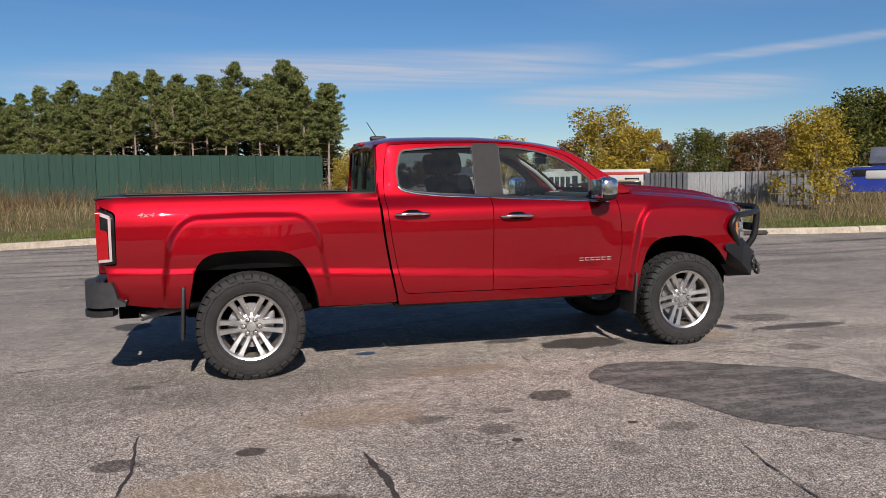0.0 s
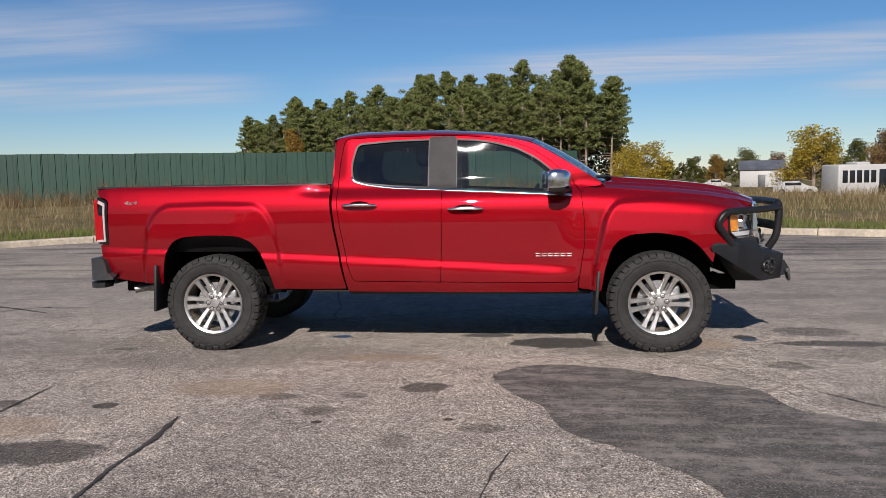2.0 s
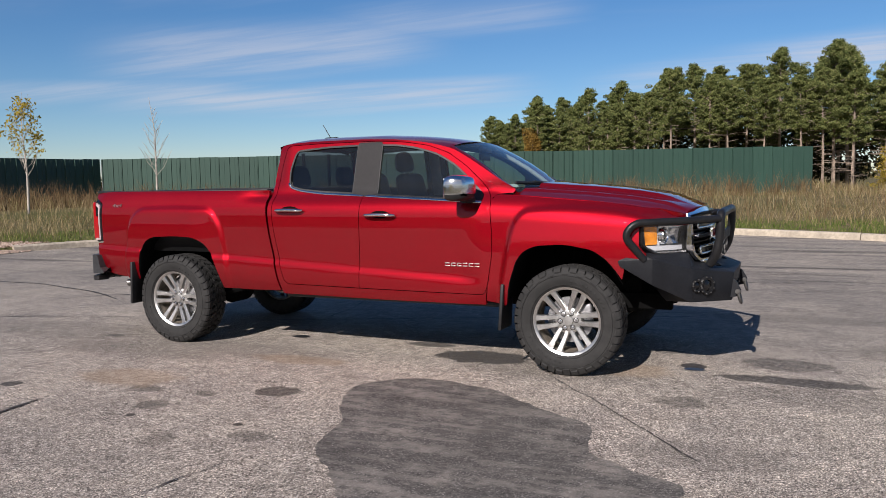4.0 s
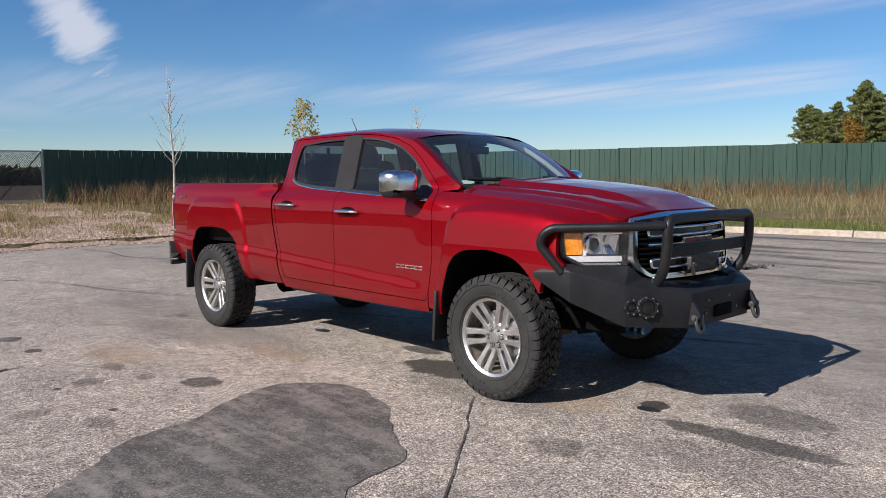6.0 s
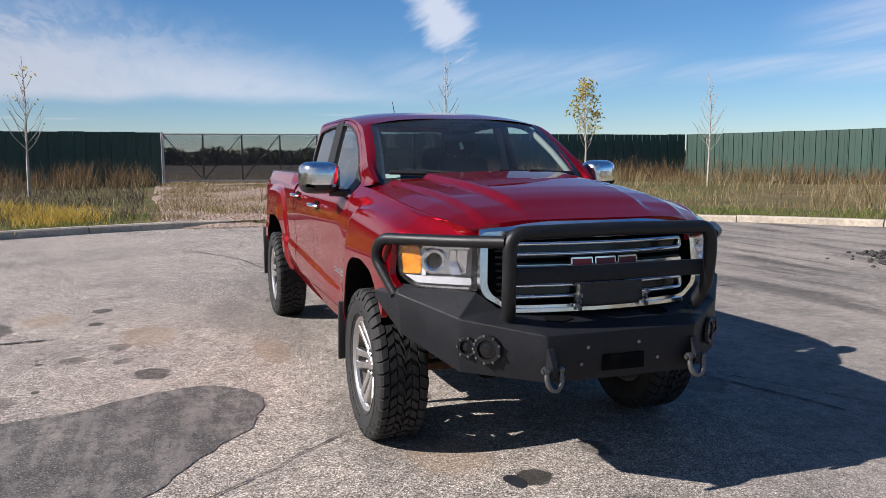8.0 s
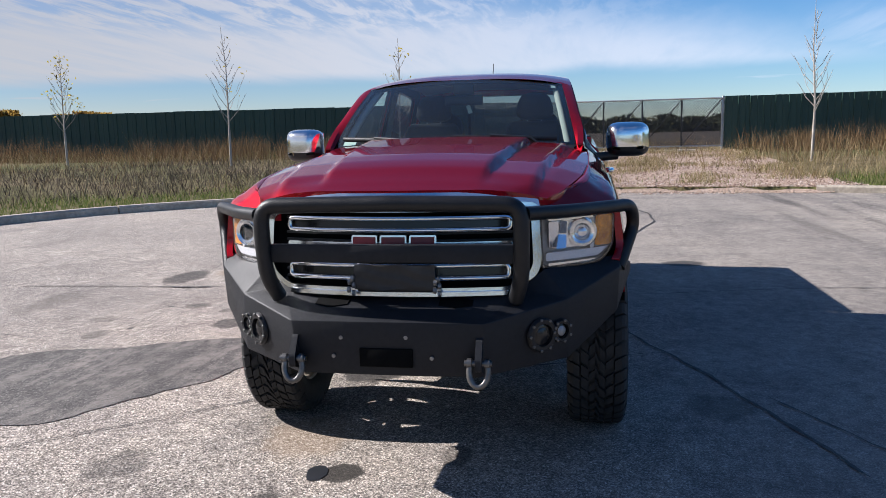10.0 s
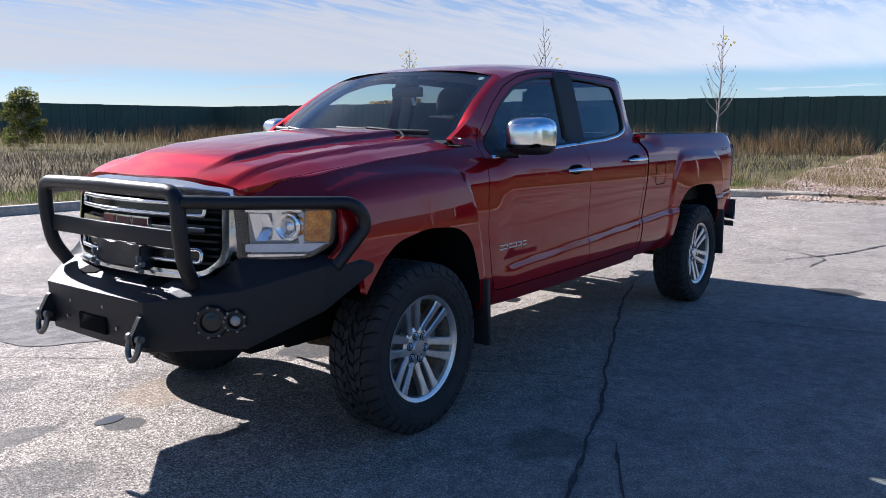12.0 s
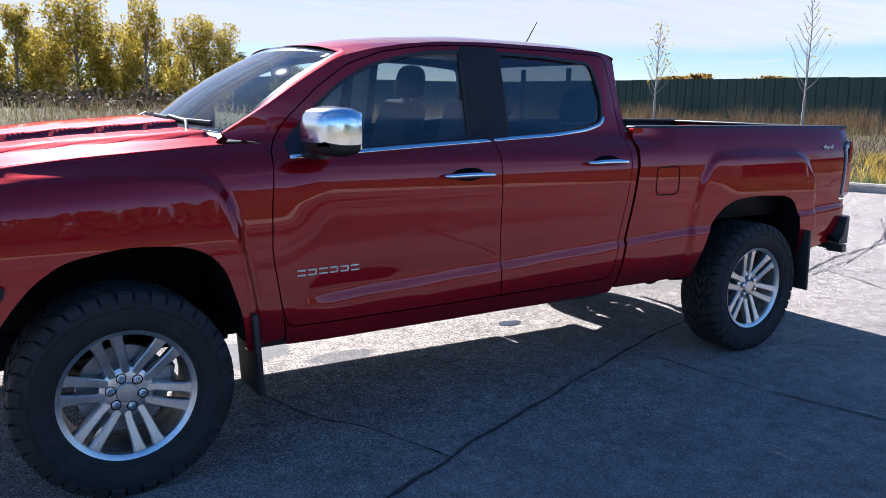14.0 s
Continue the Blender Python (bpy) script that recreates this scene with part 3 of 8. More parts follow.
def asphalt_material():
    m, nt, p = material("old_asphalt")
    v = coords(nt)
    sx = nt.nodes.new("ShaderNodeSeparateXYZ")
    nt.links.new(v, sx.inputs[0])
    wob = noise_tex(nt, v, 7, 5, 0.6)
    big, mid = noise_tex(nt, v, 0.35, 5, 0.6), noise_tex(nt, v, 2.2, 7, 0.65)
    blotch = noise_tex(nt, v, 11, 7, 0.7)
    streak_n = noise_tex(nt, coords(nt, (0.22, 1.7, 1)), 1.1, 4, 0.5)
    cells = []
    for sc in (175, 92):
        vo = nt.nodes.new("ShaderNodeTexVoronoi")
        vo.inputs["Scale"].default_value = sc
        nt.links.new(v, vo.inputs["Vector"])
        cells.append(vo)
    # crushed stone of many greys, with pale chips, in dark binder
    stone = ramp(nt, cells[0].outputs["Color"], [(0.10, (0.050, 0.045, 0.040)), (0.45, (0.285, 0.254, 0.226)), (0.74, (0.60, 0.54, 0.48)), (0.92, (1.0, 0.95, 0.88))])
    chips = ramp(nt, cells[1].outputs["Color"], [(0.15, (0.42, 0.41, 0.40)), (0.5, (0.95, 0.94, 0.92)), (0.9, (1.55, 1.52, 1.48))])
    col = mixc(nt, 0.45, stone, chips, "MULTIPLY")
    grit = ramp(nt, noise_tex(nt, v, 320, 2), [(0.36, (0.45, 0.45, 0.45)), (0.62, (1.2, 1.18, 1.16))])
    col = mixc(nt, 0.8, col, grit, "MULTIPLY")
    # north of the lane the surface is worn smoother and paler
    lane = nt.nodes.new("ShaderNodeMapRange")
    lane.interpolation_type = "SMOOTHSTEP"
    lane.inputs["From Min"].default_value, lane.inputs["From Max"].default_value, lane.inputs["To Max"].default_value = -0.6, 1.8, 0.74
    nt.links.new(maths(nt, "MULTIPLY_ADD", big, 2.4, maths(nt, "SUBTRACT", sx.outputs[1], 1.2)), lane.inputs["Value"])
    smooth = ramp(nt, noise_tex(nt, v, 95, 3, 0.7), [(0.33, (0.175, 0.158, 0.140)), (0.52, (0.248, 0.224, 0.200)), (0.70, (0.34, 0.31, 0.276))])
    col = mixc(nt, lane.outputs[0], col, smooth)
    col = mixc(nt, 0.9, col, ramp(nt, blotch, [(0.30, (0.66, 0.66, 0.66)), (0.5, (0.98, 0.98, 0.98)), (0.70, (1.26, 1.25, 1.23))]), "MULTIPLY")
    col = mixc(nt, 0.8, col, ramp(nt, mid, [(0.30, (0.72, 0.72, 0.73)), (0.5, (1, 1, 1)), (0.68, (1.18, 1.17, 1.14))]), "MULTIPLY")
    tone = ramp(nt, big, [(0.30, (0.74, 0.74, 0.75)), (0.52, (0.97, 0.96, 0.95)), (0.72, (1.12, 1.10, 1.06))])
    col = mixc(nt, 1.0, col, tone, "MULTIPLY")
    # long dark tyre streaks out on the turning circle
    turn = nt.nodes.new("ShaderNodeMapRange")
    turn.interpolation_type = "SMOOTHSTEP"
    turn.inputs["From Min"].default_value, turn.inputs["From Max"].default_value, turn.inputs["To Min"].default_value = 2.4, 5.5, 0.12
    nt.links.new(sx.outputs[1], turn.inputs["Value"])
    far = ramp(nt, maths(nt, "MULTIPLY_ADD", blotch, 0.18, maths(nt, "SUBTRACT", streak_n, 0.09)), [(0.36, (0.42, 0.42, 0.43)), (0.46, (0.90, 0.90, 0.90)), (0.60, (1.12, 1.11, 1.09))])
    col = mixc(nt, turn.outputs[0], col, far, "MULTIPLY")

    def blob(x, y, rx, ry, hard):
        dx = maths(nt, "DIVIDE", maths(nt, "SUBTRACT", sx.outputs[0], x), rx)
        dy = maths(nt, "DIVIDE", maths(nt, "SUBTRACT", sx.outputs[1], y), ry)
        r = maths(nt, "SQRT", maths(nt, "ADD", maths(nt, "MULTIPLY", dx, dx), maths(nt, "MULTIPLY", dy, dy)))
        r = maths(nt, "ADD", r, maths(nt, "MULTIPLY_ADD", wob, 0.9, -0.45))
        mr = nt.nodes.new("ShaderNodeMapRange")
        mr.interpolation_type = "SMOOTHSTEP"
        mr.inputs["From Min"].default_value, mr.inputs["From Max"].default_value = 1.05, 1.05 - 0.35 * (1.6 - hard)
        mr.inputs["To Max"].default_value = min(0.95, 0.90 * hard)
        nt.links.new(r, mr.inputs["Value"])
        return mr.outputs[0]

    oil = None
    for x, y, rx, ry, hard in SPOTS:
        b = blob(x, y, rx, ry, hard)
        oil = b if oil is None else maths(nt, "MAXIMUM", oil, b)
    col = mixc(nt, oil, col, (0.030, 0.027, 0.024))
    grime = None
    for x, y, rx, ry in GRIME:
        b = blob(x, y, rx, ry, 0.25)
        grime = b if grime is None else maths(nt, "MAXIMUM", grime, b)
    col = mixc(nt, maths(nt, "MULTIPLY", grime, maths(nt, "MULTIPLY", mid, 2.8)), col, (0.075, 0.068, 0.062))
    tan = None
    for x, y, rx, ry in BROWN:
        b = blob(x, y, rx, ry, 0.3)
        tan = b if tan is None else maths(nt, "MAXIMUM", tan, b)
    col = mixc(nt, maths(nt, "MULTIPLY", tan, 1.6), col, (0.27, 0.19, 0.12))
    nt.links.new(col, p.inputs["Base Color"])
    nt.links.new(maths(nt, "MULTIPLY_ADD", oil, -0.28, 0.88), p.inputs["Roughness"])
    p.inputs["Specular IOR Level"].default_value = 0.18
    h = maths(nt, "ADD", maths(nt, "MULTIPLY", cells[0].outputs["Distance"], 0.8), noise_tex(nt, v, 60, 5, 0.65))
    bump(nt, p, h, 0.42, 0.005)
    return m


def sealed_material():
    m, nt, p = material("dark_sealed_asphalt")
    v = coords(nt)
    mid, fine = noise_tex(nt, v, 2.6, 6, 0.65), noise_tex(nt, v, 130, 3)
    streak = noise_tex(nt, coords(nt, (0.6, 3.2, 1)), 2.2, 6, 0.65)
    vo = nt.nodes.new("ShaderNodeTexVoronoi")
    vo.inputs["Scale"].default_value = 170
    nt.links.new(v, vo.inputs["Vector"])
    col = ramp(nt, vo.outputs["Color"], [(0.15, (0.048, 0.045, 0.041)), (0.45, (0.084, 0.078, 0.071)), (0.75, (0.138, 0.127, 0.116)), (0.95, (0.32, 0.30, 0.275))])
    worn = maths(nt, "ADD", maths(nt, "MULTIPLY", streak, 0.6), maths(nt, "MULTIPLY", noise_tex(nt, v, 9, 6, 0.7), 0.4))
    col = mixc(nt, ramp(nt, worn, [(0.47, (0, 0, 0)), (0.54, (0.45, 0.45, 0.45)), (0.64, (0.85, 0.85, 0.85))]), col, (0.25, 0.225, 0.20))
    col = mixc(nt, 0.8, col, ramp(nt, mid, [(0.30, (0.6, 0.6, 0.6)), (0.55, (1, 1, 1)), (0.75, (1.5, 1.45, 1.4))]), "MULTIPLY")
    nt.links.new(col, p.inputs["Base Color"])
    p.inputs["Roughness"].default_value = 0.78
    p.inputs["Specular IOR Level"].default_value = 0.25
    bump(nt, p, fine, 0.35, 0.004)
    return m


lot = skin(inset(KERB, 0.0), [], lambda p: np.c_[p, 0 * p[:, 0]], 2.5, 1.0)
for f in lot.faces:
    if f.normal.z < 0:
        f.normal_flip()
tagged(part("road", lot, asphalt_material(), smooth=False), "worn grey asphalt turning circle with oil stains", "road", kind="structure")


def wavy(poly, amp, seed):
    p = dense(np.array(poly, float), 0.03)
    out = inset(p, 0.0)
    nrm = inset(p, 1.0) - p
    k = np.array([noise.fractal(Vector((q[0] * 6, q[1] * 6, seed)), 1.0, 2.0, 4) for q in p])
    return out + nrm * (k * amp)[:, None]


patch = smooth_poly([(0.66, -1.44), (0.50, -1.66), (0.62, -2.02), (0.84, -2.35), (0.92, -2.80), (1.22, -3.10), (1.54, -3.50), (1.75, -4.3), (2.6, -5.2), (3.6, -5.0), (3.4, -3.9), (2.80, -3.06), (2.83, -2.67), (2.31, -2.42), (2.24, -1.95), (1.78, -1.68), (1.45, -1.40), (1.0, -1.31), (0.78, -1.32)], 0.15)
pb = skin(wavy(patch, 0.035, 3), [], lambda p: np.c_[p, 0 * p[:, 0] + 0.004], 0.2, 0.05)
for f in pb.faces:
    if f.normal.z < 0:
        f.normal_flip()
tagged(part("asphalt_patch", pb, sealed_material(), smooth=False), "dark sealed patch with a wavy edge in the asphalt", "road patch", kind="structure")

CRACK = plain("tar_crack", (0.050, 0.045, 0.041), 0.75, 0.0, 0.4, 40, 0.3)
LINES = [([(-2.46, -1.98), (-2.46, -2.4), (-2.48, -2.95)], 0.030), ([(-1.29, -2.66), (-1.27, -3.0), (-1.25, -3.75), (-1.2, -4.8)], 0.035), ([(0.68, -3.07), (0.6, -3.4), (0.51, -3.9), (0.3, -5.0)], 0.012), ([(-5.2, -0.5), (-3.63, -0.10), (-2.93, 0.05), (-1.9, 0.2)], 0.015),
         ([(1.66, -0.86), (1.78, -1.05), (2.10, -1.40), (2.35, -1.73), (2.9, -2.4)], 0.014), ([(-5.2, 0.55), (-4.95, 1.0), (-4.67, 1.29), (-3.9, 1.2)], 0.03), ([(-8.1, -1.62), (-6.4, -0.9), (-4.77, -0.32)], 0.018),
         ([(2.36, 1.84), (1.84, 1.68), (1.33, 1.50), (0.94, 1.36), (0.56, 1.19), (-0.02, 0.96), (-0.5, 0.77), (-1.0, 0.56), (-1.55, 0.36), (-2.2, 0.17)], 0.030), ([(1.05, 0.09), (0.92, 0.53), (0.73, 0.81), (0.56, 1.33)], 0.018), ([(-1.15, 0.58), (-1.22, 1.1), (-1.28, 1.5), (-1.45, 2.0), (-1.62, 2.9), (-1.7, 4.5)], 0.020),
         ([(-12.0, 1.3), (-10.77, 1.50), (-9.4, 1.3), (-8.10, 1.74), (-6.8, 1.75), (-5.19, 1.32), (-4.33, 0.88)], 0.045), ([(-3.84, -0.22), (-5.0, -0.6), (-6.53, -0.86), (-8.5, -2.0)], 0.025), ([(1.38, 1.66), (1.9, 1.9), (2.47, 2.18), (3.6, 2.6)], 0.016),
         ([(-5.07, -1.88), (-4.6, -0.6), (-4.17, 0.52)], 0.016), ([(3.4, 3.0), (4.4, 2.0), (5.8, 1.6), (7.0, 0.2)], 0.012), ([(2.4, 6.0), (3.3, 6.6), (4.4, 6.4), (5.6, 7.6)], 0.03)]
for n, (line, wide) in enumerate(LINES):
    pts = rounded([(*q, 0) for q in line], 0.15, 4)
    pp = []
    for a, b in zip(pts, pts[1:]):
        k = max(1, int((b - a).length / 0.035))
        pp += [a.lerp(b, j / k) for j in range(k)]
    rows, quads = [], []
    for j, (p, t, nn, _) in enumerate(frames_along(pp)):
        nn = Vector((-t.y, t.x, 0))
        jit = noise.fractal(Vector((p.x * 3, p.y * 3, n * 3.3)), 1.0, 2.0, 4) * 0.022
        w = wide * (0.16 + 0.34 * abs(noise.noise(Vector((p.x * 9, p.y * 9, 40 + n)))) * 2) * min(1, j / 5 + 0.2, (len(pp) - j) / 6)
        c = p + nn * jit
        rows += [c - nn * w + Vector((0, 0, 0.0065)), c + nn * w + Vector((0, 0, 0.0065))]
        if j:
            quads.append((2 * j - 2, 2 * j, 2 * j + 1, 2 * j - 1))
    tagged(raw("pavement_crack", rows, quads, CRACK), "dark crack in the asphalt", "crack", kind="structure")

# a road drain at the kerb and small puddles
WATER = plain("damp_film", (0.025, 0.027, 0.032), 0.34, 0.0, 0.2, 12)
for x, y, rx, ry in ((-0.86, -0.30, 0.085, 0.055), (2.60, -0.38, 0.075, 0.045)):
    o = wavy([(x + rx * math.cos(a), y + ry * math.sin(a)) for a in np.linspace(0, 2 * math.pi, 14)[:-1]], 0.02, x)
    b = skin(o, [], lambda p: np.c_[p, 0 * p[:, 0] + 0.003], 0.05, 0.03)
    for f in b.faces:
        if f.normal.z < 0:
            f.normal_flip()
    tagged(part("puddle", b, WATER, smooth=False), "small wet puddle on the asphalt", "puddle", kind="structure")

CONCRETE = plain("kerb_concrete", (0.43, 0.37, 0.29), 0.9, 0.0, 0.25, 14, 0.5, bscale=120)
kerb = empty("kerb", "pale weathered concrete kerb round the lot", "kerb", kind="structure")
KERB_S = np.concatenate([[0], np.cumsum(np.linalg.norm(np.diff(KERB, axis=0), axis=1))])
kprof = [(-0.02, -0.06), (0.0, 0.115), (0.035, 0.145), (0.15, 0.150), (0.17, 0.13), (0.17, -0.06)]
s0 = 0.0
while s0 < KERB_S[-1] - 3:
    s1 = s0 + 3.0
    mid = np.array([np.interp((s0 + s1) / 2, KERB_S, KERB[:, k]) for k in (0, 1)])
    if not (mid[0] < -11.5 and -1.6 < mid[1] < 5.6) and mid[0] < 30:
        vs, fs = [], []
        low = rnd.uniform(-0.01, 0.008)
        for j in range(6):
            s = s0 + 0.012 + (3.0 - 0.024) * j / 5
            q = np.array([np.interp(s, KERB_S, KERB[:, k]) for k in (0, 1)])
            q2 = np.array([np.interp(s + 0.2, KERB_S, KERB[:, k]) for k in (0, 1)])
            t = (q2 - q) / np.linalg.norm(q2 - q)
            nrm = np.array([t[1], -t[0]])
            if (q - CEN) @ nrm < 0:
                nrm = -nrm
            vs += [(*(q + nrm * d), z + low) for d, z in kprof]
        m = len(kprof)
        for j in range(5):
            fs += [(j * m + k, j * m + (k + 1) % m, (j + 1) * m + (k + 1) % m, (j + 1) * m + k) for k in range(m)]
        fs += [tuple(range(m)), tuple(range(5 * m, 6 * m))[::-1]]
        raw("kerb_stone", vs, fs, CONCRETE, kerb)
    s0 = s1
drain = tagged(part("storm_drain", joined(box(9.5, 10.5, 9.08, 9.38, 0.02, 0.10, 0.01), box(9.6, 10.4, 9.02, 9.08, 0.02, 0.07, 0.004)), CRACK), "dark storm drain inlet in the kerb", "drain", kind="structure")

# ---- fences
def fence_paint():
    m, nt, p = material("green_fence_paint")
    v = coords(nt)
    info = nt.nodes.new("ShaderNodeObjectInfo")
    f = maths(nt, "MULTIPLY_ADD", info.outputs["Random"], 0.25, maths(nt, "MULTIPLY", noise_tex(nt, coords(nt, (3, 3, 0.4)), 2.0, 5), 0.6))
    nt.links.new(ramp(nt, f, [(0.1, (0.018, 0.048, 0.036)), (0.8, (0.032, 0.078, 0.058))]), p.inputs["Base Color"])
    p.inputs["Roughness"].default_value = 0.48
    return m


FENCE = fence_paint()
POST = plain("galvanised_post", (0.50, 0.50, 0.50), 0.5, 0.8, 0.15, 20)


def panel_mesh(width, z0, z1, mat, name, deep=1.0):
    """Ribbed steel sheet, width along x, ribs towards -y."""
    prof = [(0.0, 0), (0.02, 0), (0.032, -0.035), (0.062, -0.035), (0.074, 0), (0.30, 0), (0.306, -0.008), (0.32, -0.008), (0.326, 0), (0.55, 0), (0.562, -0.035), (0.592, -0.035), (0.604, 0), (0.83, 0), (0.836, -0.008), (0.85, -0.008), (0.856, 0), (1.0, 0)]
    prof = [(x, y * deep) for x, y in prof]
    vs = [(x * width, y, z) for z in (z0, z1) for x, y in prof]
    vs += [(x * width, y + 0.012, z) for z in (z0, z1) for x, y in prof]
    n = len(prof)
    fs = [(k, k + 1, n + k + 1, n + k) for k in range(n - 1)]
    fs += [(2 * n + k, 3 * n + k, 3 * n + k + 1, 2 * n + k + 1) for k in range(n - 1)]
    fs += [(n + k, n + k + 1, 3 * n + k + 1, 3 * n + k) for k in range(n - 1)]
    me = bpy.data.meshes.new(name)
    me.from_pydata(vs, [], fs)
    me.materials.append(mat)
    return me


def fence_run(a, b, mesh, wide, label, base, tall=2.36):
    """Panels from a to b, ribs to the right-hand side of a walk from b to a."""
    a, b = np.array(a, float), np.array(b, float)
    L = np.linalg.norm(b - a)
    n = max(1, round(L / wide))
    wide = L / n
    t = (b - a) / L
    run = empty("fence", label, "fence")
    ang = math.degrees(math.atan2(t[1], t[0]))
    for k in range(n):
        q = a + t * wide * k
        o = new("panel", mesh)
        o.matrix_basis = pose(q[0], q[1], base + rnd.uniform(-0.015, 0.015), 0, rnd.uniform(-0.15, 0.15), ang)
        o.parent = run
        if k % 3 == 0:
            c = a + t * wide * k + np.array([-t[1], t[0]]) * 0.08
            part("post", box(c[0] - 0.04, c[0] + 0.04, c[1] - 0.04, c[1] + 0.04, base - 0.2, base + tall), POST, run)
    return run


gpanel = panel_mesh(1.04, -0.3, 2.38, FENCE, "panel")
fence_run((-30.0, 24.3), (3.8, 38.6), gpanel, 1.03, "tall dark green ribbed steel fence in sunlight", 0.40)
fence_run((-31.4, 6.7), (-30.0, 24.2), gpanel, 1.03, "tall dark green ribbed steel fence beside the gate", 0.40)
fence_run((-30.3, -43.0), (-31.9, -2.0), gpanel, 1.03, "long tall dark green ribbed steel fence in shade", 0.40)
fence_run((-14.3, -47.5), (-30.3, -43.0), gpanel, 1.03, "far run of tall dark green steel fence", 0.40)

# sliding chain-link gate with slats
gate = empty("gate", "dark grey chain-link sliding gate with diagonal braces", "gate")
GA, GB = Vector((-31.9, -1.9, 0)), Vector((-31.4, 6.6, 0))
gp = lambda u, z, o=0.0: GA.lerp(GB, u) + Vector((0.03 + o, 0, z))
WIRE = plain("chain_wire", (0.055, 0.058, 0.062), 0.6, 0.3, 0.2, 20)
DARKPOST = plain("dark_gate_frame", (0.06, 0.06, 0.065), 0.5, 0.5, 0.2, 20)
for z in (0.62, 2.70):
    part("gate_rail", tube([gp(0, z), gp(1, z)], 0.035, 8), POST, gate)
for k in range(6):
    u = k / 5
    part("gate_upright", tube([gp(u, 0.60), gp(u, 2.70)], 0.035, 8), DARKPOST if 0 < k < 5 else POST, gate)
for k in range(5):
    u0, u1 = k / 5, (k + 1) / 5
    za, zb = (2.68, 0.64) if k == 0 else (0.64, 2.68)
    part("gate_brace", tube([gp(u0, za, 0.02), gp(u1, zb, 0.02)], 0.026, 8), DARKPOST, gate)
L = (GB - GA).length
wires = []
MESH = 0.066
for k in range(-32, int(L / MESH)):
    for d in (1, -1):
        y0 = k * MESH
        pts = []
        for z in (0.66, 2.66):
            yy = y0 + (z - 0.66) * d + (2.0 if d < 0 else 0)
            pts.append((min(max(yy, 0), L) / L, z if 0 <= yy <= L else 0.66 + (((0 if yy < 0 else L) - y0 - (2.0 if d < 0 else 0)) / d)))
        if 0.6 < pts[0][1] < 2.7 and 0.6 < pts[1][1] < 2.7 and abs(pts[0][1] - pts[1][1]) > 0.1:
            wires.append((gp(*pts[0]), gp(*pts[1])))
vs, fs = [], []
for a, b in wires:
    i = len(vs)
    w = Vector((0, 0, 0.0115))
    vs += [a - w, b - w, b + w, a + w]
    fs.append((i, i + 1, i + 2, i + 3))
tagged(raw("chain_link", vs, fs, WIRE, gate), kind="stuff")
for u in (-0.006, 1.006):
    part("gate_post", tube([gp(u, -0.1, -0.1), gp(u, 2.80, -0.1)], 0.055, 10), POST, gate)
part("gate_track", box(-32.1, -31.3, -1.9, 6.6, 0.36, 0.46, 0.02), CONCRETE, gate)

# a strip of broken asphalt and dirt in the road
RUBBLE = plain("asphalt_rubble", (0.055, 0.050, 0.046), 0.95, 0.0, 0.5, 25, 0.6)
rg = np.random.default_rng(3)
vs, fs = [], []
oc = [(1, 0, 0), (-1, 0, 0), (0, 1, 0), (0, -1, 0), (0, 0, 0.8), (0, 0, -0.5)]
for k in range(1900):
    u, w = rg.uniform(0, 1) ** 0.8, rg.normal(0, 0.26)
    x, y = -3.4 + 3.2 * u - 0.5 * w, 8.5 - 1.9 * u - 0.9 * w
    r = (0.008 + 0.055 * rg.uniform(0, 1) ** 3) * (1 - 0.5 * min(1, abs(w)))
    i = len(vs)
    a = rg.uniform(0, 6.28)
    for q in oc:
        j = r * rg.uniform(0.6, 1.3)
        vs.append((x + (q[0] * math.cos(a) - q[1] * math.sin(a)) * j, y + (q[0] * math.sin(a) + q[1] * math.cos(a)) * j, max(0.0, 0.03 * (1 - 2 * abs(w))) + q[2] * j + r * 0.3))
    fs += [(i + a_, i + b_, i + c_) for a_, b_, c_ in ((0, 2, 4), (2, 1, 4), (1, 3, 4), (3, 0, 4), (2, 0, 5), (1, 2, 5), (3, 1, 5), (0, 3, 5))]
tagged(raw("rubble", vs, fs, RUBBLE), "strip of broken dark asphalt crumbs", "rubble", kind="stuff")


# ---------------------------------------------------------------- the pickup truck
# x forwards, y to the driver's side, z up; the wheels stand at x = +-1.785.
door_prof = knots(
    [0.40, 0.46, 0.52, 0.58, 0.64, 0.698, 0.712, 0.90, 1.05, 1.14, 1.20, 1.245, 1.28, 1.305, 1.32, 1.40, 1.55, 1.68, 1.72, 1.75, 1.77],
    [0.775, 0.802, 0.824, 0.835, 0.838, 0.836, 0.822, 0.830, 0.836, 0.834, 0.822, 0.793, 0.752, 0.728, 0.720, 0.699, 0.659, 0.622, 0.605, 0.575, 0.54])
bed_prof = knots(
    [0.40, 0.46, 0.52, 0.58, 0.64, 0.698, 0.712, 0.90, 1.05, 1.14, 1.20, 1.26, 1.31, 1.335, 1.36],
    [0.775, 0.802, 0.824, 0.835, 0.838, 0.836, 0.822, 0.830, 0.836, 0.835, 0.826, 0.804, 0.780, 0.762, 0.735])
plain_prof = knots([0.40, 0.50, 0.60, 0.75, 0.95, 1.12, 1.19, 1.23, 1.26, 1.28, 1.30], [0.79, 0.825, 0.838, 0.836, 0.836, 0.828, 0.810, 0.785, 0.755, 0.73, 0.70])
nose = knots([1.9, 2.1, 2.2, 2.3, 2.4, 2.5, 2.58, 2.66], [0, 0, 0.004, 0.014, 0.078, 0.185, 0.30, 0.43])
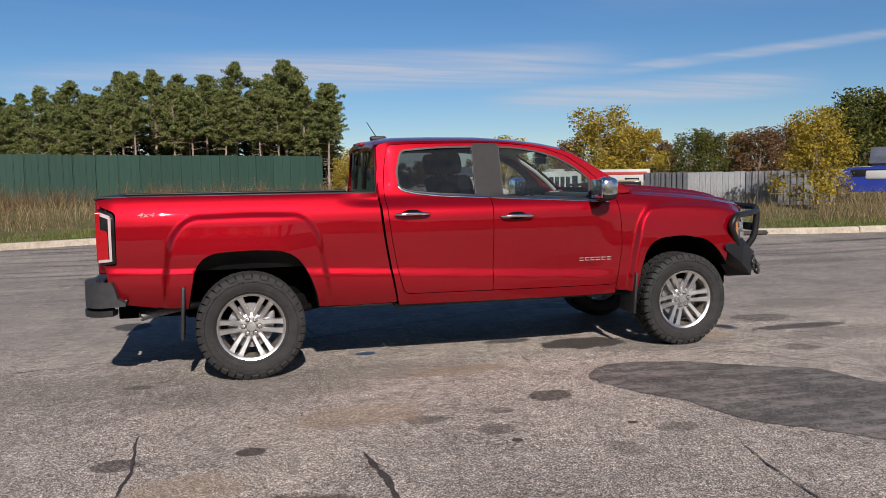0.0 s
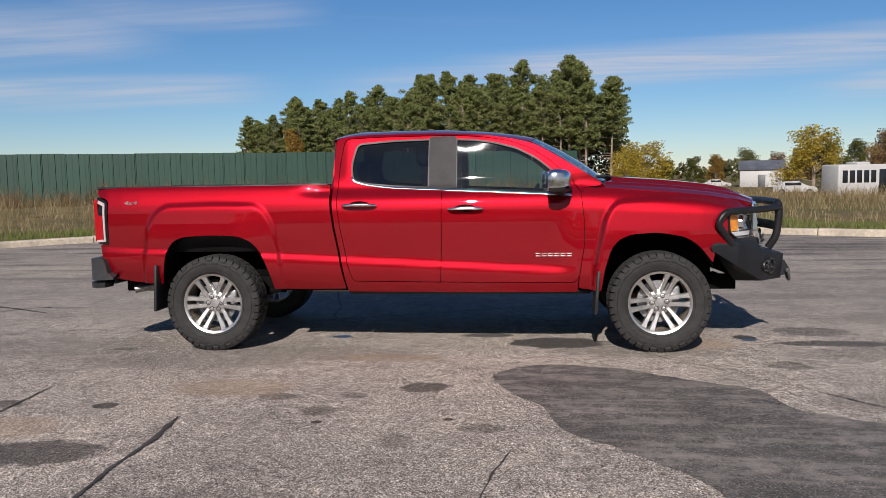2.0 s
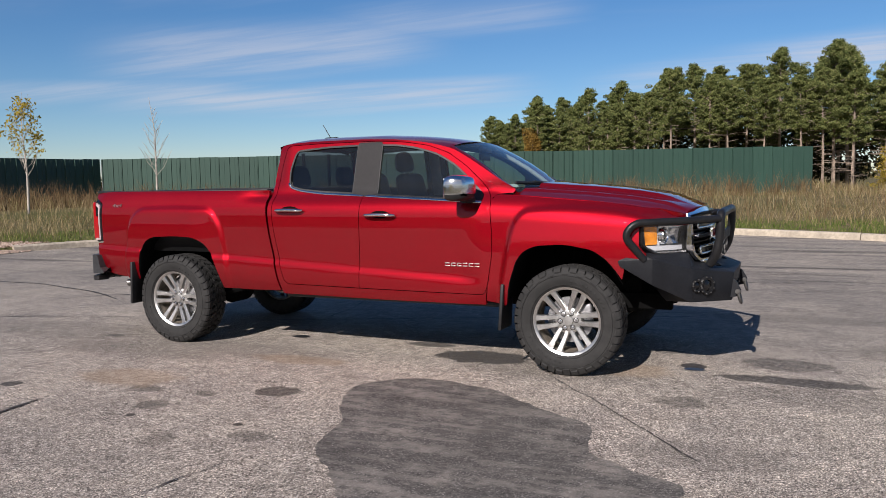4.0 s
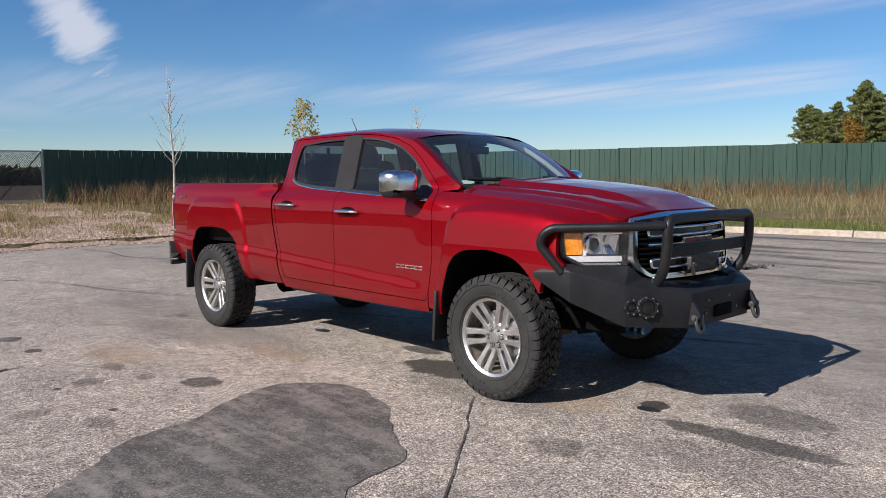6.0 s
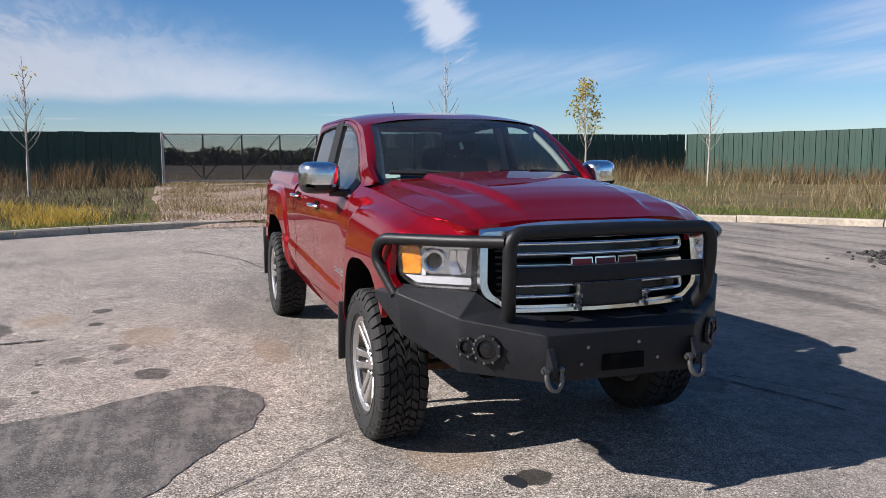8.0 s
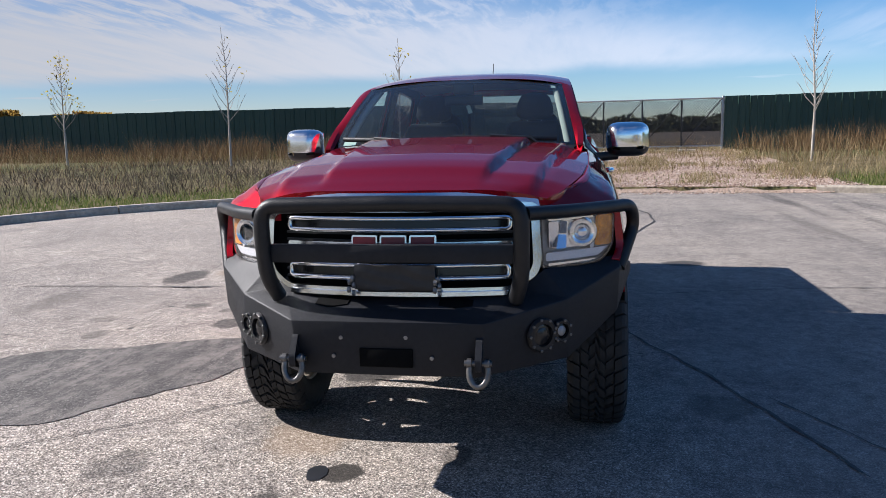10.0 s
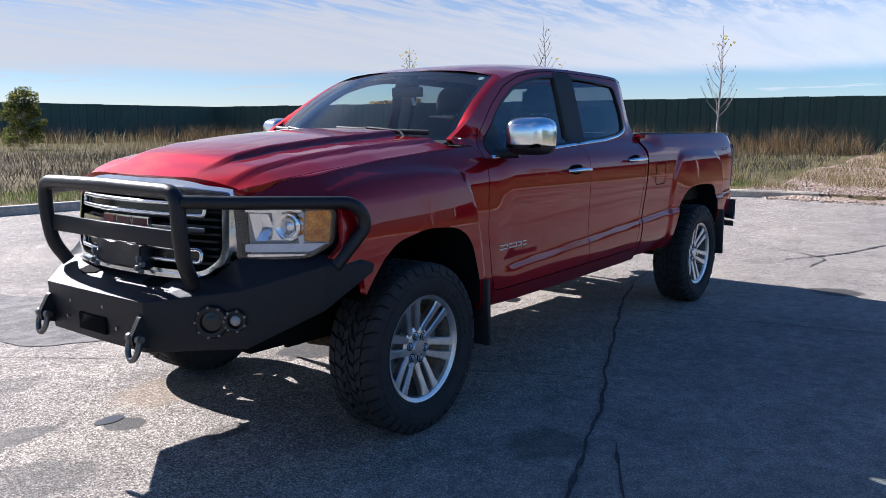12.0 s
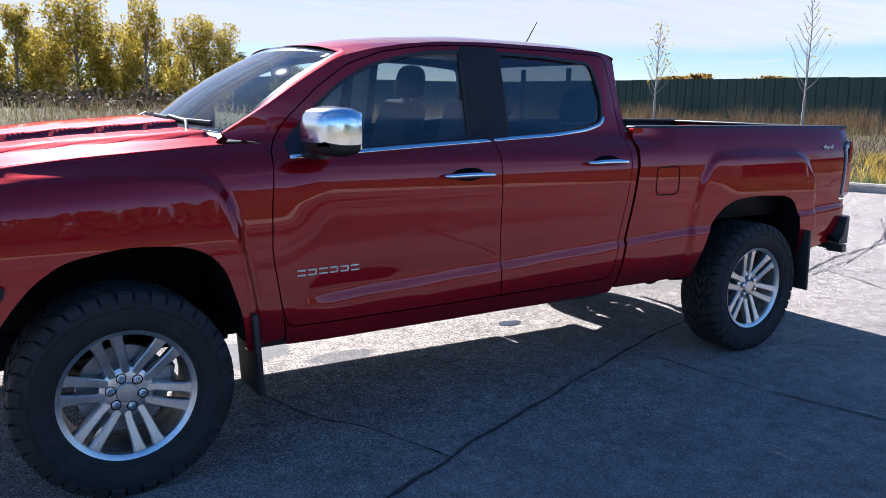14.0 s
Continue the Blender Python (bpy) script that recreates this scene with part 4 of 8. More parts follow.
tail = knots([-2.84, -2.78, -2.70, -2.55, -2.4], [0.05, 0.03, 0.012, 0.003, 0])
hood_mid = knots([1.20, 1.44, 1.9, 2.2, 2.42, 2.54, 2.62, 2.68], [1.345, 1.335, 1.297, 1.262, 1.222, 1.185, 1.150, 1.115])


def hood_z(x, y):
    x, y = np.asarray(x, float), np.abs(np.asarray(y, float))
    along = clamp01((x - 1.35) / 1.2)
    z = hood_mid(x) - 0.035 * (y / 0.7) ** 2 - 0.022 * sstep(-0.12, 0.03, y - hood_edge(x))
    w1 = 0.44 - 0.12 * along
    z = z + 0.026 * sstep(w1 + 0.014, w1 - 0.014, y) * sstep(2.60, 2.30, x)
    z = z + 0.030 * sstep(2.42, 2.66, x) * sstep(0.58, 0.30, y)
    w2 = 0.62 - 0.10 * along
    z = z + 0.017 * sstep(w2 + 0.012, w2 - 0.012, y) * sstep(2.62, 2.40, x)
    return z


def hood_edge(x):
    """Half width of the hood at x."""
    return np.interp(x, [1.24, 1.5, 1.9, 2.2, 2.4, 2.5, 2.57], [0.715, 0.722, 0.722, 0.70, 0.655, 0.61, 0.545])


def fender_top(x):
    return hood_z(x, hood_edge(x) + 0.013) - 0.004


FLARE_R = smooth_poly([(-2.40, 0.40), (-2.365, 0.80), (-2.325, 1.06), (-2.20, 1.195), (-1.76, 1.205), (-1.38, 1.195), (-1.275, 1.05), (-1.225, 0.78), (-1.18, 0.40)], 0.12, 5)
FLARE_F = smooth_poly([(1.25, 0.40), (1.295, 0.72), (1.365, 1.06), (1.45, 1.180), (1.75, 1.203), (2.12, 1.188), (2.32, 1.135), (2.75, 1.05), (2.75, 0.40)], 0.10, 5)


def depth_in(poly, x, z):
    """How deep a point lies inside a closed outline (negative outside)."""
    p = np.stack([np.ravel(x), np.ravel(z)], 1)
    best = np.full(len(p), 1e9)
    for q, r in zip(poly, np.roll(poly, -1, axis=0)):
        d = r - q
        t = np.clip(((p - q) @ d) / max(d @ d, 1e-12), 0, 1)
        best = np.minimum(best, np.hypot(*(p - q - t[:, None] * d).T))
    return np.where(within_poly(p, poly), best, -best).reshape(np.shape(x))


def half_width(x, z):
    """The body's half width at x and height z."""
    x, z = np.broadcast_arrays(np.asarray(x, float), np.asarray(z, float))
    zl = z + 0.054 * x * sstep(0.95, 0.80, z)
    bed, door = bed_prof(zl, 0.009), door_prof(zl, 0.009)
    zf = z + (1.275 - fender_top(np.clip(x, 1.2, 2.62))) * sstep(0.95, 1.2, z)
    front = plain_prof(zf)
    near = np.minimum(bed, door_prof(np.minimum(zl, 1.29), 0.009) + 0.012)
    bed = lerp(near, bed, sstep(-0.84, -1.15, x))
    w = np.where(x < np.interp(z, [0.475, 0.70, 0.98, 1.15, 1.33], [-0.681, -0.7235, -0.7735, -0.794, -0.805]), bed, door)
    w = lerp(w, front, sstep(0.95, 1.16, x) * sstep(1.50, 1.30, z))
    rear_plain = np.minimum(bed, plain_prof(np.minimum(z, 1.12)))
    w = np.where(x < -1.0, lerp(bed, np.where(z < 1.0, rear_plain, bed), sstep(-1.9, -2.1, x)), w)
    # wheel arch flares
    for poly, amp in ((FLARE_R, 0.048), (FLARE_F, 0.048)):
        w = w + amp * sstep(-0.012, 0.026, depth_in(poly, x, z)) * (1 - 0.35 * sstep(0.85, 1.2, z)) * np.where(x < 0, 1 - 0.6 * sstep(-1.62, -1.24, x), 1)
    w = w - np.where(x > 1.9, nose(x), 0) - np.where(x < -2.4, tail(x), 0)
    w = w - 0.030 * sstep(-0.66, -0.83, x) * np.where(x > -0.815, 1, 0) * sstep(1.30, 1.45, z)
    return w


def side_place(s, off=0.0):
    def f(p):
        x, z = p[:, 0], p[:, 1]
        return np.stack([x, s * (half_width(x, z) - off), z], 1)
    return f


roof_edge = knots([-0.84, -0.78, -0.70, -0.5, 0.0, 0.3, 0.5, 0.66, 0.80, 0.90], [1.690, 1.712, 1.727, 1.738, 1.742, 1.731, 1.710, 1.683, 1.648, 1.60])
crown = knots([-0.84, -0.78, -0.62, -0.3, 0.1, 0.45, 0.65, 0.86, 1.0], [1.735, 1.757, 1.783, 1.790, 1.788, 1.764, 1.741, 1.704, 1.66])


def ws_point(u, v):
    """The windscreen: u from -1 to 1 across, v from 0 at the cowl to 1 at the roof."""
    x = lerp(1.475 - 0.165 * u * u, 0.865 - 0.075 * u * u, v) + 0.030 * math.sin(math.pi * v)
    y = u * lerp(0.668, 0.572, v)
    z = lerp(1.318, 1.702 - 0.030 * u * u, v) + 0.012 * math.sin(math.pi * v)
    return Vector((x, y, z))


truck = empty("pickup_truck", "red crew-cab pickup truck with black steel bumper and bull bar", "pickup truck")

# outlines of the side panels, x and z
ARCH_R = [(-2.215, 0.55), (-2.205, 0.60), (-2.163, 0.824), (-2.10, 0.905), (-2.01, 0.938), (-1.758, 0.948), (-1.56, 0.938), (-1.46, 0.895), (-1.40, 0.83), (-1.352, 0.745), (-1.30, 0.60), (-1.285, 0.50)]
ARCH_F = [(1.345, 0.53), (1.358, 0.637), (1.414, 0.813), (1.47, 0.882), (1.56, 0.922), (1.764, 0.936), (1.97, 0.900), (2.06, 0.84), (2.116, 0.78), (2.184, 0.668)]
bed_out = smooth_poly([(-0.815, 1.338, 0.004), (-0.804, 1.15), (-0.782, 0.98), (-0.732, 0.70), (-0.690, 0.50, 0.01), (-1.0, 0.495), (-1.285, 0.50, 0.01)]
                      + [(*p, 0.06) for p in ARCH_R[::-1][1:-1]] + [(-2.215, 0.55, 0.01), (-2.45, 0.557), (-2.66, 0.592, 0.03), (-2.73, 0.62, 0.02), (-2.745, 0.80), (-2.765, 0.868, 0.005),
                         (-2.678, 0.868, 0.02), (-2.672, 1.235, 0.03), (-2.785, 1.285, 0.01), (-2.80, 1.345, 0.03)])
rear_door_out = smooth_poly([(-0.705, 1.705, 0.05), (-0.742, 1.50), (-0.752, 1.33), (-0.742, 1.15), (-0.72, 0.98), (-0.668, 0.70), (-0.628, 0.565, 0.04), (0.079, 0.556, 0.006),
                             (0.090, 0.90), (0.094, 1.27), (0.102, 1.718, 0.004), (-0.40, 1.715)], 0.03)
front_door_out = smooth_poly([(0.084, 0.556, 0.006), (1.148, 0.548, 0.04), (1.175, 0.62), (1.212, 0.86), (1.207, 1.05), (1.186, 1.255, 0.02), (1.10, 1.375), (0.95, 1.505), (0.80, 1.605), (0.62, 1.668), (0.42, 1.700), (0.25, 1.713),
                              (0.107, 1.718, 0.004), (0.099, 1.27), (0.095, 0.90)], 0.03)
doors_out = smooth_poly([(-0.705, 1.705, 0.05), (-0.742, 1.50), (-0.752, 1.33), (-0.742, 1.15), (-0.72, 0.98), (-0.668, 0.70), (-0.628, 0.565, 0.04), (0.08, 0.555), (1.148, 0.548, 0.04), (1.175, 0.62), (1.212, 0.86), (1.207, 1.05),
                         (1.186, 1.255, 0.02), (1.10, 1.375), (0.95, 1.505), (0.80, 1.605), (0.62, 1.668), (0.42, 1.700), (0.25, 1.713), (0.1, 1.718), (-0.40, 1.715)], 0.03)
WIN_R = smooth_poly([(-0.640, 1.395, 0.05), (-0.648, 1.50, 0.1), (-0.605, 1.665, 0.05), (-0.30, 1.688), (-0.006, 1.694, 0.012), (-0.012, 1.303, 0.012), (-0.30, 1.316), (-0.52, 1.338), (-0.615, 1.362, 0.05)], 0.05)
WIN_F = smooth_poly([(0.205, 1.690, 0.012), (0.36, 1.683), (0.52, 1.657), (0.70, 1.607), (0.86, 1.520), (0.985, 1.415, 0.02), (0.965, 1.250, 0.015), (0.60, 1.268), (0.206, 1.289, 0.012)], 0.05)
PILLAR = smooth_poly([(-0.002, 1.706, 0.01), (0.20, 1.706, 0.01), (0.199, 1.283, 0.01), (-0.006, 1.298, 0.01)], 0.01)
SAIL = smooth_poly([(0.992, 1.408, 0.01), (1.06, 1.348), (1.125, 1.275, 0.02), (1.118, 1.238, 0.015), (0.972, 1.246, 0.01)], 0.02)
ftop = [(float(x), float(fender_top(x))) for x in (2.50, 2.35, 2.15, 1.95, 1.75, 1.55, 1.38)]
fender_out = smooth_poly([(1.222, 1.285, 0.01)] + [(1.199, 1.255), (1.213, 1.05), (1.219, 0.86), (1.181, 0.62), (1.165, 0.50, 0.01), (1.338, 0.478, 0.02), (1.345, 0.53, 0.01)] + [(*p, 0.06) for p in ARCH_F[1:-1]]
                         + [(2.175, 0.70, 0.005), (2.195, 0.80, 0.01), (2.30, 0.850), (2.335, 0.868, 0.01), (2.285, 0.925, 0.02), (2.282, 1.068, 0.02), (2.53, 1.076, 0.005)] + [(x, z, 0.05) for x, z in ftop], 0.03)
pil_front = [(1.36, 1.322), (1.20, 1.42), (1.0, 1.545), (0.86, 1.625), (0.80, 1.648), (0.66, 1.683), (0.50, 1.710), (0.30, 1.731), (0.0, 1.742), (-0.5, 1.738), (-0.70, 1.727)]
cab_out = smooth_poly([(-0.785, 1.705, 0.03), (-0.792, 1.50), (-0.795, 1.33), (-0.785, 1.15), (-0.765, 0.98), (-0.715, 0.70), (-0.672, 0.475, 0.02), (0.3, 0.468), (1.160, 0.470, 0.01), (1.160, 0.542), (1.181, 0.62), (1.219, 0.86), (1.213, 1.05),
                       (1.199, 1.262, 0.0), (1.228, 1.290, 0.0), (1.345, 1.300, 0.0)] + [(*p, 0.03) for p in pil_front], 0.03)


def door_panel(name, s, outline, holes, label):
    bm = skin(outline, holes, side_place(s), 0.024, 0.018, 0.022, Vector((0, -s, 0)))
    return part(name, bm, RED, truck, label)


def strip_on_side(s, pts, width, height, depth=0.0):
    """A slim bar that lies on the body side along x, z points."""
    bm = bmesh.new()
    rows = []
    pts = rounded([(x, 0, z) for x, z in pts], 0.05, 5)
    pp = []
    for a, b in zip(pts, pts[1:]):
        n = max(1, int((b - a).length / 0.03))
        pp += [a.lerp(b, k / n) for k in range(n)]
    pp.append(pts[-1])
    for p, t, _, _ in frames_along(pp):
        nx, nz = -t.z, t.x
        ring = []
        for k, (du, dv) in enumerate(((-1, -0.2), (-1, 0.6), (-0.5, 1), (0.5, 1), (1, 0.6), (1, -0.2))):
            x, z = p.x + nx * du * width / 2, p.z + nz * du * width / 2
            ring.append(bm.verts.new((x, s * (float(half_width(x, z)) + dv * height - depth), z)))
        rows.append(ring)
    for a, b in zip(rows, rows[1:]):
        for k in range(5):
            bm.faces.new((a[k], a[k + 1], b[k + 1], b[k]))
    bm.faces.new(rows[0][::-1])
    bm.faces.new(rows[-1])
    bmesh.ops.recalc_face_normals(bm, faces=bm.faces)
    return bm


def pane(s, outline, off):
    return skin(inset(outline, -0.012), [], side_place(s, off), 0.06, 0.03)


def on_side(s, x, z, out=0.0):
    return Vector((x, s * (float(half_width(x, z)) + out), z))


def side_panels(s):
    who = "passenger" if s < 0 else "driver"
    part("bed_side", skin(bed_out, [], side_place(s), 0.018, 0.016, 0.03, Vector((0, -s, 0))), RED, truck, "red bed side with flared wheel arch")
    part("cab_side", skin(cab_out, [inset(doors_out, -0.005)], side_place(s), 0.035, 0.018, 0.03, Vector((0, -s, 0))), RED, truck)
    part("door_jamb", skin(inset(doors_out, -0.012), [inset(WIN_R, 0.004), inset(WIN_F, 0.004)], side_place(s, 0.026), 0.06, 0.03), UNDER, truck)
    part("front_fender", skin(fender_out, [], side_place(s), 0.017, 0.015, 0.03, Vector((0, -s, 0))), RED, truck, "red front fender with squared arch")
    rd = door_panel("rear_door", s, rear_door_out, [WIN_R], "red rear door with chrome handle")
    fd = door_panel("front_door", s, front_door_out, [WIN_F], "red front door with chrome handle")
    for door, win, mat, words in ((rd, WIN_R, TINT, "dark tinted rear door glass"), (fd, WIN_F, GLASS, "clear front door glass")):
        g = part("window_glass", pane(s, win, 0.012), mat, door, words)
        ring = skin(inset(win, -0.004), [inset(win, 0.010)], side_place(s, -0.002), 0.03, 0.02, 0.016, Vector((0, -s, 0)))
        part("window_seal", ring, PLASTIC, door)
    part("pillar_trim", skin(inset(PILLAR, -0.008), [], side_place(s, -0.004), 0.04, 0.02, 0.008, Vector((0, -s, 0))), GREYTRIM, rd, "grey pillar cover")
    part("mirror_base", skin(SAIL, [], side_place(s, -0.005), 0.04, 0.02, 0.01, Vector((0, -s, 0))), PLASTIC, fd)
    part("belt_moulding", strip_on_side(s, [(-0.645, 1.395), (-0.62, 1.358), (-0.52, 1.329), (-0.30, 1.307), (0.09, 1.288)], 0.017, 0.007), CHROME, rd, "chrome belt moulding")
    part("belt_moulding", strip_on_side(s, [(0.105, 1.287), (0.60, 1.262), (1.118, 1.233)], 0.017, 0.007), CHROME, fd, "chrome belt moulding")
    for door, x, z in ((rd, -0.562, 1.172), (fd, 0.287, 1.135)):
        c = on_side(s, x, z)
        # a near-black oval on the door: the shade of the hollow as colour
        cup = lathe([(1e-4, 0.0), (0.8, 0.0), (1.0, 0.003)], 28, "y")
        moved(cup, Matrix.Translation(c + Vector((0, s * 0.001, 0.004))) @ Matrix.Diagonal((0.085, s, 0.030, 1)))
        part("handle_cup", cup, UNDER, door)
        bar = []
        for k in range(13):
            u = k / 12 * 2 - 1
            bar.append(c + Vector((u * 0.132, s * (0.030 + 0.016 * (1 - u ** 4)) - s * 0.012 * (abs(u) > 0.95), 0.004 * (1 - u * u))))
        rad = [0.012 + 0.006 * (1 - (k / 6 - 1) ** 4) for k in range(13)]
        part("handle", tube(bar, rad, 12, flat=(1.0, 0.75)), CHROME, door, "chrome pull handle")
    # lettering shapes on the door: a row of plain chrome bars
    for k in range(6):
        x0 = 0.832 + k * 0.0487
        xc = x0 + 0.020 if s < 0 else x0 + 0.020
        c = on_side(s, xc, 0.766, 0.001)
        part("badge_bar", box(c.x - 0.019, c.x + 0.019, c.y - 0.004, c.y + 0.004, c.z - 0.014, c.z - 0.007, 0.001), ALLOY, fd)
        part("badge_bar", box(c.x - 0.019, c.x + 0.019, c.y - 0.004, c.y + 0.004, c.z + 0.006, c.z + 0.013, 0.001), ALLOY, fd)
        if k in (1, 2, 4):
            part("badge_bar", box(c.x - 0.019, c.x - 0.012, c.y - 0.004, c.y + 0.004, c.z - 0.014, c.z + 0.013, 0.001), ALLOY, fd)
    # mirror
    mc = Vector((1.015, s * 0.945, 1.338))
    shell = bmesh.new()
    bmesh.ops.create_cube(shell, size=1)
    bmesh.ops.subdivide_edges(shell, edges=shell.edges[:], cuts=7, use_grid_fill=True)
    for v in shell.verts:
        p = v.co * 2
        q = Vector([math.copysign(abs(c) ** 1.0, c) for c in p])
        ln = (abs(p.x) ** 4 + abs(p.y) ** 4 + abs(p.z) ** 4) ** 0.25
        q = q / max(ln, 1e-6)
        back = 1 - 0.25 * max(0, q.x)
        v.co = Vector((mc.x + 0.088 * q.x + 0.02 * q.y * -1, mc.y + s * (0.118 * q.y * back), mc.z + 0.095 * q.z * (back * 0.5 + 0.5)))
    low = [v for v in shell.verts if v.co.z < mc.z - 0.055]
    base = shell.copy()
    bmesh.ops.delete(shell, geom=low, context="VERTS")
    bmesh.ops.delete(base, geom=[v for v in base.verts if v.co.z > mc.z - 0.040], context="VERTS")
    for b in (shell, base):
        bmesh.ops.recalc_face_normals(b, faces=b.faces)
    mir = part("side_mirror", joined(base, tube([mc + Vector((0.0, -s * 0.06, -0.085)), (1.04, s * 0.80, 1.245), (1.05, s * 0.74, 1.25)], [0.035, 0.030, 0.026], 10, flat=(1.0, 0.8))), PLASTIC, truck, "mirror with chrome cap on black foot")
    part("mirror_cap", shell, CHROME, mir, "chrome mirror cap")
    rear = box(mc.x - 0.092, mc.x - 0.080, mc.y - 0.095, mc.y + 0.095, mc.z - 0.07, mc.z + 0.075, 0.005)
    part("mirror_glass", rear, CHROME, mir)
    # A pillar cheek between the side and the windscreen, and the arch lips
    cheek = bmesh.new()
    rows = []
    for k in range(-1, 15):
        v = k / 14
        sink = Vector((0, -s * 0.014, -0.012)) if k < 0 else Vector((0, 0, 0))
        e = ws_point(s * 1.0, v)
        xs, zs = lerp(1.345, 0.80, v), float(np.interp(lerp(1.345, 0.80, v), [0.80, 0.86, 1.0, 1.2, 1.345, 1.43], [1.648, 1.625, 1.545, 1.42, 1.325, 1.272]))
        o = on_side(s, xs, zs)
        rows.append([cheek.verts.new(o.lerp(e, t) + Vector((0.001, s * 0.003, 0.002)) * math.sin(math.pi * t) + sink) for t in (0, 0.25, 0.5, 0.75, 1.0)])
    for a, b in zip(rows, rows[1:]):
        for j in range(4):
            cheek.faces.new((a[j], a[j + 1], b[j + 1], b[j]))
    bmesh.ops.recalc_face_normals(cheek, faces=cheek.faces)
    part("windscreen_pillar", cheek, RED, truck)
    for pts, xm in ((ARCH_R, -1.76), (ARCH_F, 1.77)):
        lip = bmesh.new()
        line = rounded([(x, 0, z) for x, z in pts], 0.06, 4)
        rows = []
        for p in line:
            w = float(half_width(p.x, p.z))
            rows.append([lip.verts.new((p.x, s * w, p.z)), lip.verts.new((lerp(p.x, xm, 0.02), s * (w - 0.01), p.z - 0.002)), lip.verts.new((p.x, s * 0.46, p.z + 0.02))])
        for a, b in zip(rows, rows[1:]):
            for j in range(2):
                lip.faces.new((a[j], a[j + 1], b[j + 1], b[j]))
        bmesh.ops.recalc_face_normals(lip, faces=lip.faces)
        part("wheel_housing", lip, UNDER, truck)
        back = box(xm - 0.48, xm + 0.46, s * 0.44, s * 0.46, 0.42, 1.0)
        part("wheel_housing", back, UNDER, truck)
    # mud flaps
    part("mud_flap", moved(box(-0.012, 0.012, -0.13, 0.13, -0.20, 0.18, 0.006), Matrix.Translation((-2.252, s * 0.79, 0.53)) @ pose(0, 0, 0, 0, 3, 0)), PLASTIC, truck, "black rubber mud flap")
    part("mud_flap", moved(box(-0.012, 0.012, -0.12, 0.12, -0.17, 0.17, 0.006), Matrix.Translation((1.305, s * 0.79, 0.47)) @ pose(0, 0, 0, 0, 4, 0)), PLASTIC, truck, "black rubber mud flap")
    part("rocker_guard", box(-0.68, 1.27, s * 0.58, s * 0.73, 0.44, 0.48, 0.012), PLASTIC, truck)
    # tail lamp
    lamp_out = smooth_poly([(-2.684, 0.884, 0.02), (-2.684, 1.226, 0.03), (-2.79, 1.27, 0.01), (-2.803, 0.90, 0.02), (-2.77, 0.876, 0.01)], 0.02)
    tl = part("tail_lamp", skin(lamp_out, [], side_place(s, 0.006), 0.03, 0.015, 0.05, Vector((0, -s, 0))), GLOSSBLACK, truck, "red and white tail lamp in black surround")
    red = smooth_poly([(-2.728, 0.915), (-2.728, 1.11), (-2.795, 1.13), (-2.799, 0.905)], 0.02)
    part("red_lens", skin(red, [], side_place(s, -0.004), 0.03, 0.015, 0.02, Vector((0, -s, 0))), REDLENS, tl)
    for poly in ([(-2.705, 0.900), (-2.703, 1.205), (-2.722, 1.207), (-2.722, 0.915)], [(-2.706, 1.215), (-2.722, 1.195), (-2.795, 1.225), (-2.795, 1.25)], [(-2.706, 0.90), (-2.722, 0.917), (-2.797, 0.912), (-2.797, 0.892)]):
        part("white_lens", skin(smooth_poly(poly, 0.006), [], side_place(s, -0.005), 0.03, 0.015, 0.02, Vector((0, -s, 0))), TAILWHITE, tl)
    wrap = smooth_poly([(0.70, 0.90), (0.80, 0.90), (0.80, 1.25), (0.72, 1.25)], 0.02)
    part("rear_lens", skin(wrap, [], lambda p, s=s: np.stack([-2.805 - 0 * p[:, 0], s * p[:, 0], p[:, 1]], 1), 0.04, 0.03, 0.03, Vector((1, 0, 0))), REDLENS, tl)


for side in (-1, 1):
    side_panels(side)

# fuel door in the driver's bed side
fuel = smooth_poly([(-0.93, 0.985), (-1.105, 0.985), (-1.105, 1.135), (-0.93, 1.135)], 0.035)
part("fuel_door_gap", skin(inset(fuel, -0.003), [inset(fuel, 0.003)], side_place(1, -0.0015), 0.03, 0.02), UNDER, truck)

# small four-wheel-drive letters on the bed sides
for side in (-1, 1):
    cu = bpy.data.curves.new("lettering", "FONT")
    cu.body, cu.size, cu.extrude, cu.align_x = "4x4", 0.052, 0.002, "CENTER"
    cu.shear = 0.25
    tx = new("lettering", cu)
    bpy.context.view_layer.update()
    me = bpy.data.meshes.new_from_object(tx)
    bpy.data.objects.remove(tx)
    bm = bmesh.new()
    bm.from_mesh(me)
    turn = pose(0, 0, 0, 90, 0, 0 if side < 0 else 180)
    moved(bm, Matrix.Translation(on_side(side, -2.475, 1.203, 0.004)) @ turn @ Matrix.Diagonal((1.45, 0.85, 1, 1)))
    part("lettering", bm, ALLOY, truck, "chrome four-wheel-drive lettering", smooth=False)

